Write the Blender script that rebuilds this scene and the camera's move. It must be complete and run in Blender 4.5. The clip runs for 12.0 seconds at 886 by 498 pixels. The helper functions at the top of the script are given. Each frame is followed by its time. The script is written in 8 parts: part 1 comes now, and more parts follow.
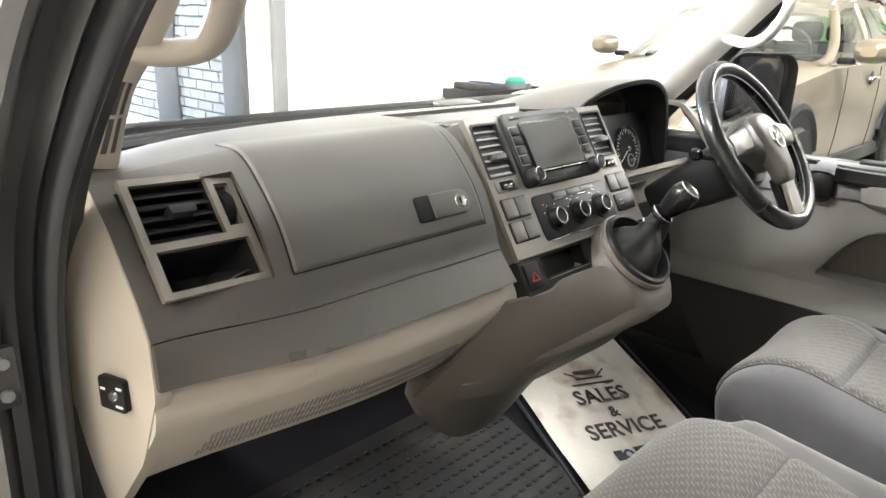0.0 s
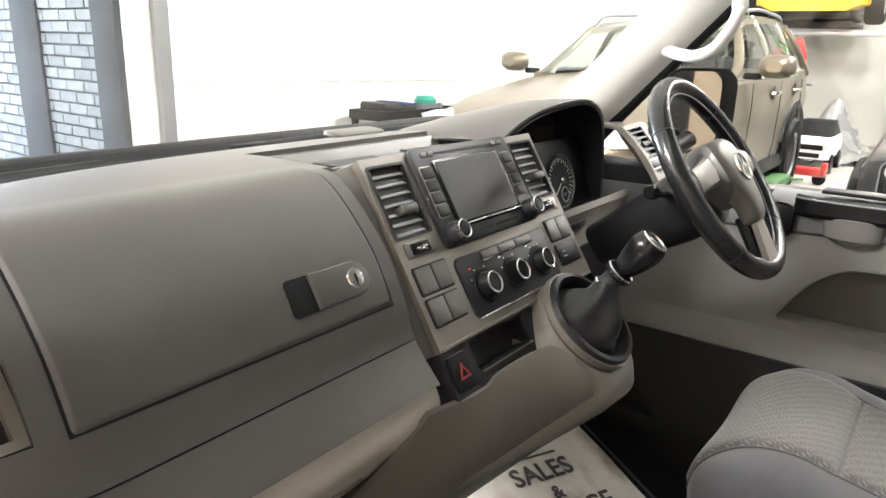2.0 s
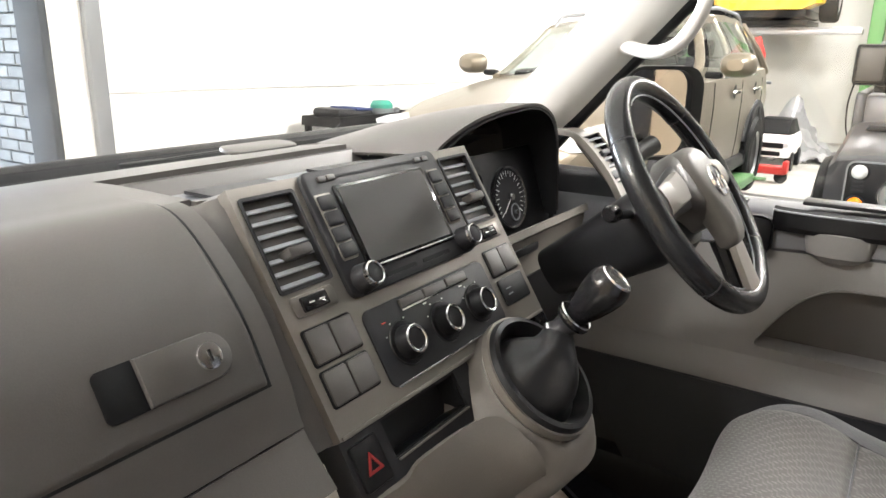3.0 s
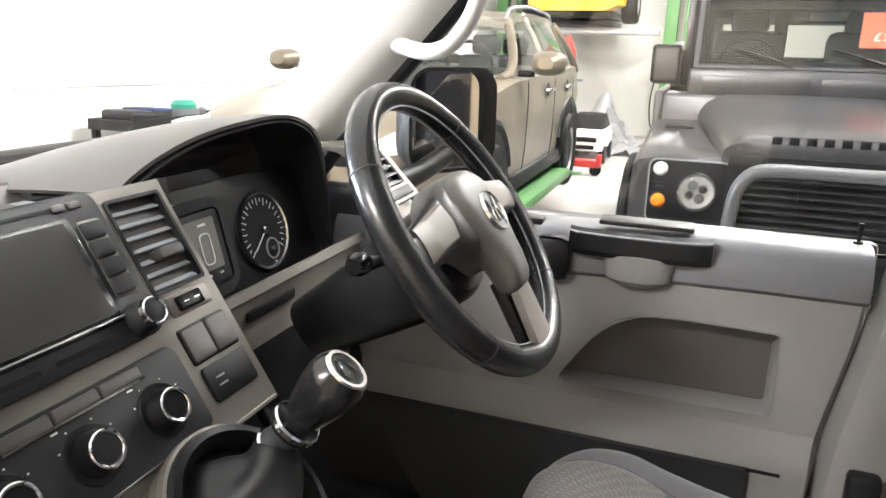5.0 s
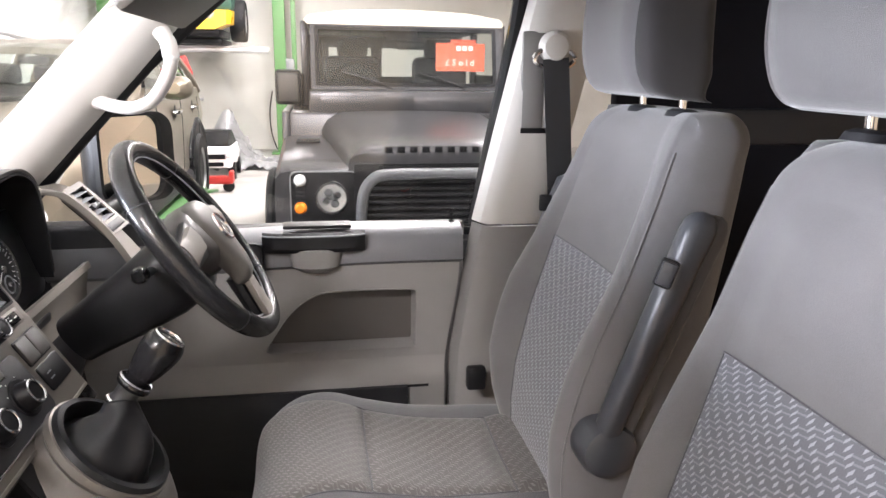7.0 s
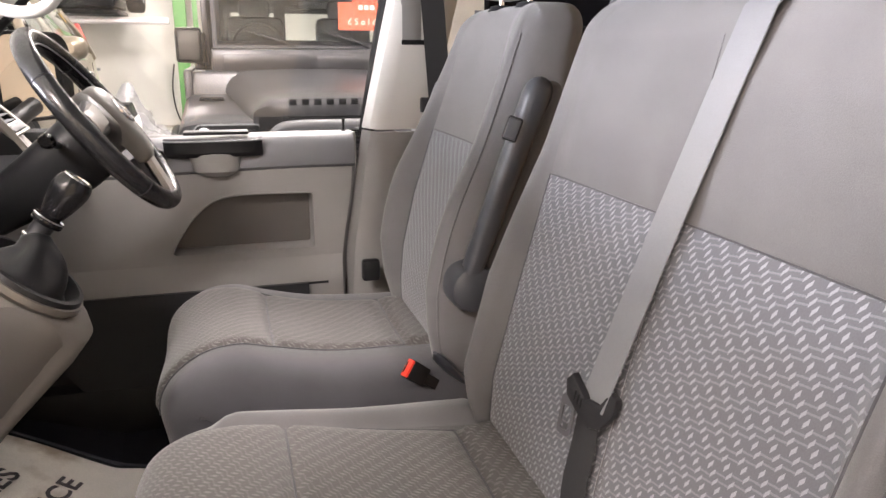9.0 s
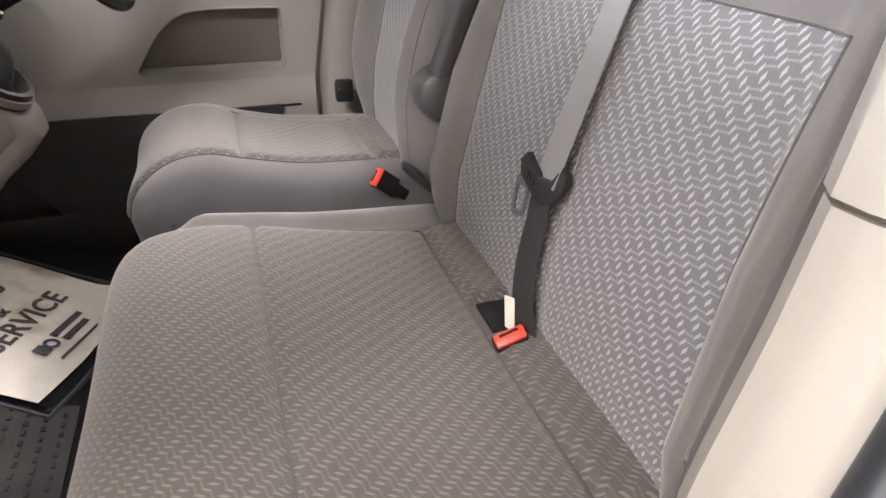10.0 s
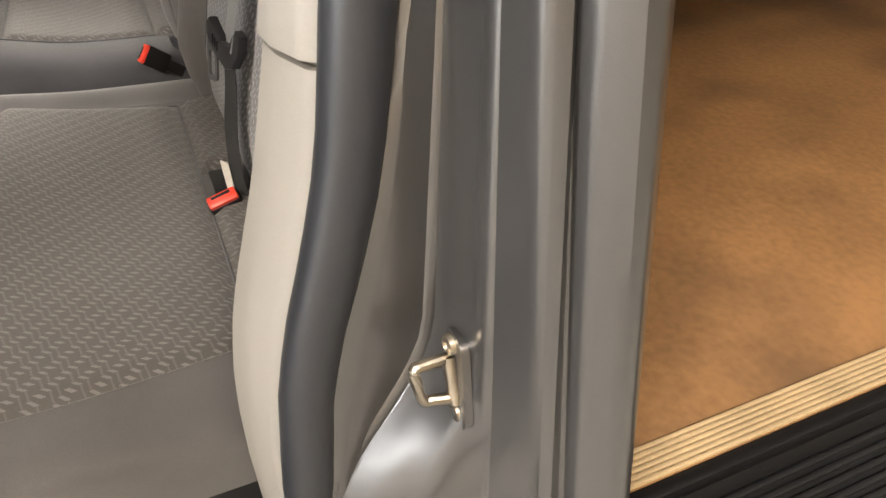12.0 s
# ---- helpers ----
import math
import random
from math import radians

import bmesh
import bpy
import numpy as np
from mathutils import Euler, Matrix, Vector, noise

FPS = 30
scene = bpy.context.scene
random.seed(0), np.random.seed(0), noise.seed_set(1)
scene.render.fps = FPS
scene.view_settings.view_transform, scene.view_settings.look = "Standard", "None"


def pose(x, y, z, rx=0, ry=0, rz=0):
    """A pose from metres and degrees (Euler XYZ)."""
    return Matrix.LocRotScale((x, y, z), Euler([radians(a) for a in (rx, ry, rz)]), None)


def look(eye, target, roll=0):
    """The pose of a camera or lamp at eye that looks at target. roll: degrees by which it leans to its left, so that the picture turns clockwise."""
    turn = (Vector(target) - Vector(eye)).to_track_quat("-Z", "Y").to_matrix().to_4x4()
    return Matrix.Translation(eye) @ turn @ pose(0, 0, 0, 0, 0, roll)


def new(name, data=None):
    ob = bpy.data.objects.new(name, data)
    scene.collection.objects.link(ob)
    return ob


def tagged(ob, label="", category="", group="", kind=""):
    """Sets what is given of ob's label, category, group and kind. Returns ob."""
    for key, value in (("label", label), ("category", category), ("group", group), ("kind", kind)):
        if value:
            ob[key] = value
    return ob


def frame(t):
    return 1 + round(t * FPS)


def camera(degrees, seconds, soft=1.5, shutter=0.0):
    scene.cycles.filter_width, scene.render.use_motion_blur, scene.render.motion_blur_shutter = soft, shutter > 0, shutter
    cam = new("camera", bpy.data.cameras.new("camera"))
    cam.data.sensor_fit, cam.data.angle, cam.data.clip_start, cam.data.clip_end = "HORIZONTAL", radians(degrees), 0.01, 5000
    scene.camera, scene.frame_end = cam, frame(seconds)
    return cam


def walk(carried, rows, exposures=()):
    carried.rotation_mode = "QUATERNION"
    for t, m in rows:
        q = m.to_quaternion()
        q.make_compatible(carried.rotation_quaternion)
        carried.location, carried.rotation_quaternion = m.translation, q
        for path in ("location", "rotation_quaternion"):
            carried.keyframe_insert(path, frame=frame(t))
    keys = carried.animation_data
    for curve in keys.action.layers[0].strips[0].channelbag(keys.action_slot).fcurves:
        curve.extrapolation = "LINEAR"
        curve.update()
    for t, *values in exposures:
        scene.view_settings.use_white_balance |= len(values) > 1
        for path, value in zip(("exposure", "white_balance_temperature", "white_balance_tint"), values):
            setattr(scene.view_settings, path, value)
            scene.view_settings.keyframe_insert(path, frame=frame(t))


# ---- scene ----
cam = camera(64.5, 12.0)
PATH = [
    (0, (-1.081, 0.106, 1.569), (0.309, 1.408, 0.959), 1.8),
    (0.5, (-1.045, 0.191, 1.556), (0.445, 1.399, 0.99), 1.8),
    (1, (-1.006, 0.228, 1.554), (0.508, 1.408, 0.995), 1.7),
    (1.5, (-0.924, 0.278, 1.561), (0.602, 1.444, 1.002), 1.7),
    (2, (-0.82, 0.311, 1.554), (0.734, 1.441, 0.998), 1.6),
    (2.5, (-0.717, 0.346, 1.551), (0.858, 1.447, 0.994), 1.6),
    (2.7, (-0.676, 0.36, 1.547), (0.908, 1.451, 0.998), 1.2),
    (4.3, (-0.377, 0.417, 1.541), (1.368, 1.226, 0.993), 1.4),
    (4.5, (-0.349, 0.413, 1.537), (1.411, 1.19, 0.991), 1.4),
    (5, (-0.341, 0.381, 1.55), (1.468, 1.037, 1.005), 1.4),
    (5.5, (-0.455, 0.349, 1.596), (1.448, 0.643, 1.056), 1.2),
    (6, (-0.533, 0.371, 1.618), (1.395, 0.249, 1.102), 1.0),
    (6.5, (-0.635, 0.4, 1.633), (1.28, 0.106, 1.135), 0.9),
    (7, (-0.74, 0.439, 1.625), (1.168, 0.102, 1.132), 0.8),
    (7.2, (-0.786, 0.437, 1.617), (1.120, 0.072, 1.130), 1.0),
    (8.8, (-0.971, 0.42, 1.523), (0.881, -0.128, 1.003), -0.0),
    (9, (-0.965, 0.42, 1.479), (0.876, -0.139, 0.934), 0.4),
    (9.5, (-0.98, 0.409, 1.43), (0.79, -0.141, 0.68), 0.3),
    (10, (-1.005, 0.382, 1.393), (0.689, -0.15, 0.474), 0.3),
    (10.5, (-1.028, 0.358, 1.369), (0.588, -0.17, 0.315), 0.3),
    (11, (-1.06, 0.323, 1.34), (0.502, -0.232, 0.22), 1.0),
    (11.5, (-1.108, 0.257, 1.354), (0.394, -0.335, 0.174), 0.7),
    (12, (-1.168, 0.143, 1.395), (0.298, -0.513, 0.203), 0.3),
]
walk(cam, [(t, look(eye, target, roll)) for t, eye, target, roll in PATH],
     [(0.0, 0.6, 6250, 9), (0.5, 0.42, 6250, 9), (2.5, 0.2, 6350, 11), (5.0, 0.3, 6200, 12), (7.0, 0.15, 6250, 18), (9.0, 0.25, 6600, 20), (9.7, 0.42, 6600, 18), (11.0, 0.2, 6700, 14), (12.0, -0.02, 6950, 12)])

# ---- world and light ----
world = bpy.data.worlds.new("sky")
scene.world = world
world.use_nodes = True
_wn = world.node_tree
_bg = _wn.nodes["Background"]
_sky = _wn.nodes.new("ShaderNodeTexSky")
_sky.sky_type, _sky.sun_disc = "NISHITA", False
_sky.sun_elevation, _sky.sun_rotation = radians(40), radians(20)
_wn.links.new(_sky.outputs[0], _bg.inputs[0])
_bg.inputs[1].default_value = 0.12
scene.view_settings.exposure = 0.0


def sun_lamp():
    d = bpy.data.lights.new("sun", "SUN")
    d.energy, d.angle, d.color = 1.2, radians(12), (1.0, 0.96, 0.9)
    ob = new("sun", d)
    ob.matrix_world = pose(0, 0, 20, 48, 0, 160)


sun_lamp()


def added_tube(x, y, power, rx=0.0, sx=1.5, sy=0.25, col=(1.0, 0.965, 0.9), ry=0.0):
    d = bpy.data.lights.new("added_tube_light", "AREA")
    d.shape, d.size, d.size_y, d.energy, d.color = "RECTANGLE", sx, sy, power, col
    ob = new("added_tube_light", d)
    ob.matrix_world = pose(x, y, 4.02, rx, ry, 0)


# unseen tubes added over the bays, two tilted to wash the wall white
for _x, _y, _p, _r in ((3.4, -0.3, 290, 62), (8.5, -0.3, 310, 62), (2.9, -1.8, 140, 0), (6.5, -2.0, 125, 0), (11.0, 1.2, 190, 0)):
    added_tube(_x, _y, _p, _r)
# unseen, warmer tubes added along the passenger side, tilted to brighten the van
for _y, _p in ((2.7, 245), (-0.3, 65), (-2.8, 45)):
    added_tube(-3.3, _y, _p, 0, 0.25, 1.5, (1.0, 0.95, 0.88), -38)


def doorway_light():
    """Daylight that comes in through the open front doorway."""
    d = bpy.data.lights.new("doorway_light", "AREA")
    d.shape, d.size, d.size_y, d.energy, d.color = "RECTANGLE", 4.6, 3.0, 2300, (0.90, 0.955, 1.0)
    ob = new("doorway_light", d)
    ob.matrix_world = pose(-1.05, 10.4, 1.8, -90, 0, 0)


doorway_light()

# ---- building helpers ----
def thing(name, label, category, group="", kind="", at=(0, 0, 0)):
    ob = new(name)
    ob.empty_display_size = 0.05
    ob.location = at
    return tagged(ob, label, category, group, kind)


def finish(me, smooth=35):
    if smooth:
        me.polygons.foreach_set("use_smooth", [True] * len(me.polygons))
        me.set_sharp_from_angle(angle=radians(smooth))
    me.update()
    return me


def part(name, bm, material, parent=None, label="", smooth=35):
    """Links a bmesh as one mesh object under a thing or a part; the mesh is given in world metres."""
    bmesh.ops.recalc_face_normals(bm, faces=bm.faces)
    me = bpy.data.meshes.new(name)
    bm.to_mesh(me)
    bm.free()
    finish(me, smooth)
    me.materials.append(material)
    ob = new(name, me)
    if parent is not None:
        ob.parent = parent
        top = parent
        off = Vector()
        while top is not None:
            off += top.location
            top = top.parent
        me.transform(Matrix.Translation(-off))
    if label:
        ob["label"] = label
    return ob


def whole(name, bm, material, label, category, group="", kind="", smooth=35):
    return tagged(part(name, bm, material, None, "", smooth), label, category, group, kind)


def box(bm, c, size, bevel=0.0, m=None, seg=2):
    made = bmesh.ops.create_cube(bm, size=1.0)["verts"]
    mat4 = Matrix.LocRotScale(c, None, size)
    bmesh.ops.transform(bm, matrix=mat4, verts=made)
    if bevel:
        edges = list({e for v in made for e in v.link_edges})
        out = bmesh.ops.bevel(bm, geom=edges, offset=bevel, segments=seg, affect="EDGES", profile=0.5)
        made = list({v for f in out["faces"] for v in f.verts} | {v for v in made if v.is_valid})
    if m is not None:
        bmesh.ops.transform(bm, matrix=m, verts=made)
    return bm


def boxes(*rows, m=None):
    bm = bmesh.new()
    for c, size, bevel in rows:
        box(bm, c, size, bevel, m)
    return bm


def cyl(bm, a, b, r0, r1=None, n=24, cap=True):
    a, b = Vector(a), Vector(b)
    r1 = r0 if r1 is None else r1
    q = (b - a).to_track_quat("Z", "Y").to_matrix()
    rings = []
    for p, r in ((a, r0), (b, r1)):
        rings.append([bm.verts.new(p + q @ Vector((r * math.cos(2 * math.pi * i / n), r * math.sin(2 * math.pi * i / n), 0))) for i in range(n)])
    for i in range(n):
        bm.faces.new((rings[0][i], rings[0][(i + 1) % n], rings[1][(i + 1) % n], rings[1][i]))
    if cap:
        bm.faces.new(rings[0][::-1])
        bm.faces.new(rings[1])
    return bm


def lathe(bm, axis_m, prof, n=32):
    """prof: rows (radius, height) turned round the local z axis of axis_m."""
    rings = []
    for r, h in prof:
        if r < 1e-6:
            rings.append([bm.verts.new(axis_m @ Vector((0, 0, h)))])
        else:
            rings.append([bm.verts.new(axis_m @ Vector((r * math.cos(2 * math.pi * i / n), r * math.sin(2 * math.pi * i / n), h))) for i in range(n)])
    for a, b in zip(rings, rings[1:]):
        for i in range(n):
            j = (i + 1) % n
            if len(a) == 1 and len(b) == 1:
                continue
            if len(a) == 1:
                bm.faces.new((a[0], b[j], b[i]))
            elif len(b) == 1:
                bm.faces.new((a[i], a[j], b[0]))
            else:
                bm.faces.new((a[i], a[j], b[j], b[i]))
    return bm


def loft(bm, loops, closed=True, caps=True):
    """Skins loops of points of equal length."""
    rings = [[bm.verts.new(p) for p in loop] for loop in loops]
    n = len(rings[0])
    for a, b in zip(rings, rings[1:]):
        for i in range(n if closed else n - 1):
            j = (i + 1) % n
            bm.faces.new((a[i], a[j], b[j], b[i]))
    if caps and closed:
        bm.faces.new(rings[0][::-1])
        bm.faces.new(rings[-1])
    return bm


def slab(bm, fn, us, vs, thick, uv=None):
    """A sheet fn(u, v) with a thickness along its own normal (negative side), closed at the rim."""
    def nrm(u, v):
        e = 1e-4
        du = Vector(fn(u + e, v)) - Vector(fn(u - e, v))
        dv = Vector(fn(u, v + e)) - Vector(fn(u, v - e))
        return du.cross(dv).normalized()
    top, low = [], []
    for v in vs:
        row = [Vector(fn(u, v)) for u in us]
        top.append([bm.verts.new(p) for p in row])
        low.append([bm.verts.new(p - thick * nrm(u, v)) for p, u in zip(row, us)])
    lay = bm.loops.layers.uv.verify()
    nu, nv = len(us), len(vs)
    for j in range(nv - 1):
        for i in range(nu - 1):
            f = bm.faces.new((top[j][i], top[j][i + 1], top[j + 1][i + 1], top[j + 1][i]))
            for l, (a, b) in zip(f.loops, ((i, j), (i + 1, j), (i + 1, j + 1), (i, j + 1))):
                l[lay].uv = (us[a], vs[b])
            bm.faces.new((low[j][i], low[j + 1][i], low[j + 1][i + 1], low[j][i + 1]))
    rim = [(0, i) for i in range(nu)] + [(j, nu - 1) for j in range(1, nv)] + [(nv - 1, i) for i in range(nu - 2, -1, -1)] + [(j, 0) for j in range(nv - 2, 0, -1)]
    for (a, b), (c, d) in zip(rim, rim[1:] + rim[:1]):
        bm.faces.new((top[a][b], low[a][b], low[c][d], top[c][d]))
    return bm


def steps(a, b, n):
    return [a + (b - a) * i / n for i in range(n + 1)]


def curve_pts(pts, n=8):
    """A smooth line through the points (Catmull-Rom), n pieces between two of them."""
    p = [Vector(q) for q in pts]
    p = [2 * p[0] - p[1]] + p + [2 * p[-1] - p[-2]]
    out = []
    for i in range(1, len(p) - 2):
        for k in range(n):
            t = k / n
            out.append(0.5 * (2 * p[i] + (p[i + 1] - p[i - 1]) * t + (2 * p[i - 1] - 5 * p[i] + 4 * p[i + 1] - p[i + 2]) * t * t + (3 * p[i] - p[i - 1] - 3 * p[i + 1] + p[i + 2]) * t ** 3))
    out.append(p[-2])
    return out


def tube(bm, pts, r, n=12, flat=1.0, up=(0, 0, 1), cap=True):
    """A bar along a line; r a number or one per point; flat squeezes it across."""
    pts = [Vector(p) for p in pts]
    loops = []
    for i, p in enumerate(pts):
        d = (pts[min(i + 1, len(pts) - 1)] - pts[max(i - 1, 0)]).normalized()
        s = d.cross(Vector(up))
        s = s.normalized() if s.length > 1e-5 else d.orthogonal().normalized()
        w = s.cross(d)
        rr = float(np.interp(i / max(1, len(pts) - 1), np.linspace(0, 1, len(r)), r)) if isinstance(r, (list, tuple)) else r
        loops.append([p + rr * (math.cos(2 * math.pi * k / n) * s + flat * math.sin(2 * math.pi * k / n) * w) for k in range(n)])
    return loft(bm, loops, True, cap)


def extrude_xz(bm, outline, y0, y1, m=None, bevel=0.0):
    """A plate with an outline in x and z, from y0 to y1."""
    a = [bm.verts.new((x, y0, z)) for x, z in outline]
    b = [bm.verts.new((x, y1, z)) for x, z in outline]
    n = len(a)
    fs = [bm.faces.new(a), bm.faces.new(b[::-1])]
    for i in range(n):
        fs.append(bm.faces.new((a[i], b[i], b[(i + 1) % n], a[(i + 1) % n])))
    vs = a + b
    if bevel:
        bmesh.ops.recalc_face_normals(bm, faces=fs)
        es = list({e for f in fs[:2] for e in f.edges})
        out = bmesh.ops.bevel(bm, geom=es, offset=bevel, segments=2, affect="EDGES", profile=0.5)
        vs = list({v for f in out["faces"] for v in f.verts} | {v for v in vs if v.is_valid})
    if m is not None:
        bmesh.ops.transform(bm, matrix=m, verts=vs)
    return bm


def round_rect(w, h, r, n=5):
    """Outline points of a rounded rectangle about the origin."""
    out = []
    for cx, cy, a0 in ((w / 2 - r, h / 2 - r, 0), (-w / 2 + r, h / 2 - r, 90), (-w / 2 + r, -h / 2 + r, 180), (w / 2 - r, -h / 2 + r, 270)):
        for i in range(n + 1):
            a = radians(a0 + 90 * i / n)
            out.append((cx + r * math.cos(a), cy + r * math.sin(a)))
    return out


def ring_plate(bm, outer, inner, y0, y1, m=None):
    """A frame between two outlines with the same number of points, from y0 to y1."""
    rows = [[bm.verts.new((x, y, z)) for x, z in o] for o, y in ((outer, y0), (inner, y0), (inner, y1), (outer, y1))]
    n = len(outer)
    for a, b in zip(rows, rows[1:] + rows[:1]):
        for i in range(n):
            bm.faces.new((a[i], a[(i + 1) % n], b[(i + 1) % n], b[i]))
    if m is not None:
        bmesh.ops.transform(bm, matrix=m, verts=[v for r in rows for v in r])
    return bm


def smooth_step(a, b, x):
    t = min(1.0, max(0.0, (x - a) / (b - a)))
    return t * t * (3 - 2 * t)


def interp(x, xs, ys):
    return float(np.interp(x, xs, ys))


def words(text, size, m, material, parent=None, name="lettering", deep=0.0006, bold=0.0, spacing=1.0):
    """Flat raised letters in the built-in font, centred on m, which maps x to the right and y up."""
    c = bpy.data.curves.new(name, "FONT")
    c.body, c.size, c.align_x, c.align_y, c.extrude, c.offset, c.space_character = text, size, "CENTER", "CENTER", deep, bold, spacing
    c.resolution_u = 3
    tmp = bpy.data.objects.new(name, c)
    scene.collection.objects.link(tmp)
    me = bpy.data.meshes.new_from_object(tmp.evaluated_get(bpy.context.evaluated_depsgraph_get()))
    bpy.data.objects.remove(tmp)
    me.transform(m)
    me.name = name
    me.materials.clear()
    me.materials.append(material)
    ob = new(name, me)
    if parent is not None:
        ob.parent = parent
        me.transform(Matrix.Translation(-parent.location - (parent.parent.location if parent.parent else Vector())))
    return ob

# ---- materials ----
def base_mat(name):
    m = bpy.data.materials.new(name)
    m.use_nodes = True
    nt = m.node_tree
    return m, nt, nt.nodes["Principled BSDF"]


def nd(nt, kind, **kw):
    n = nt.nodes.new(kind)
    for k, v in kw.items():
        if k == "op":
            n.operation = v
        elif k == "scale":
            n.inputs["Scale"].default_value = v
        elif k == "detail":
            n.inputs["Detail"].default_value = v
    return n


def coords(nt, which="Object"):
    return nt.nodes.new("ShaderNodeTexCoord").outputs[which]


def math_node(nt, op, a, b=None):
    n = nt.nodes.new("ShaderNodeMath")
    n.operation = op
    for i, v in enumerate((a, b)):
        if v is None:
            continue
        if isinstance(v, (int, float)):
            n.inputs[i].default_value = v
        else:
            nt.links.new(v, n.inputs[i])
    return n.outputs[0]


def mix_col(nt, fac, a, b):
    n = nt.nodes.new("ShaderNodeMix")
    n.data_type = "RGBA"
    for sock, v in ((n.inputs[0], fac), (n.inputs[6], a), (n.inputs[7], b)):
        if isinstance(v, (int, float)):
            sock.default_value = v
        elif isinstance(v, tuple):
            sock.default_value = (*v[:3], 1)
        else:
            nt.links.new(v, sock)
    return n.outputs[2]


def surface(name, col, rough=0.5, metal=0.0, var=0.12, big=3.0, fine=220.0, bump=0.15, bump_dist=0.0006, coat=0.0, rvar=0.1, spec=0.5, where="Object"):
    """A plain surface with stains at a large scale, grain at a fine one, relief and uneven gloss."""
    m, nt, p = base_mat(name)
    co = coords(nt, where)
    n1, n2 = nd(nt, "ShaderNodeTexNoise", scale=big, detail=4), nd(nt, "ShaderNodeTexNoise", scale=fine, detail=2)
    for n in (n1, n2):
        nt.links.new(co, n.inputs["Vector"])
    mixv = math_node(nt, "ADD", math_node(nt, "MULTIPLY", n1.outputs[0], 0.65), math_node(nt, "MULTIPLY", n2.outputs[0], 0.35))
    lo = tuple(c * (1 - var) for c in col)
    hi = tuple(min(1, c * (1 + var)) for c in col)
    ramp = nt.nodes.new("ShaderNodeMapRange")
    ramp.inputs[1].default_value, ramp.inputs[2].default_value = 0.35, 0.65
    nt.links.new(mixv, ramp.inputs[0])
    nt.links.new(mix_col(nt, ramp.outputs[0], lo, hi), p.inputs["Base Color"])
    rr = math_node(nt, "ADD", math_node(nt, "MULTIPLY", n1.outputs[0], 2 * rvar), rough - rvar)
    nt.links.new(rr, p.inputs["Roughness"])
    p.inputs["Metallic"].default_value = metal
    p.inputs["Specular IOR Level"].default_value = spec
    p.inputs["Coat Weight"].default_value = coat
    p.inputs["Coat Roughness"].default_value = 0.06
    if bump:
        b = nt.nodes.new("ShaderNodeBump")
        b.inputs["Strength"].default_value, b.inputs["Distance"].default_value = bump, bump_dist
        nt.links.new(n2.outputs[0], b.inputs["Height"])
        nt.links.new(b.outputs[0], p.inputs["Normal"])
    return m


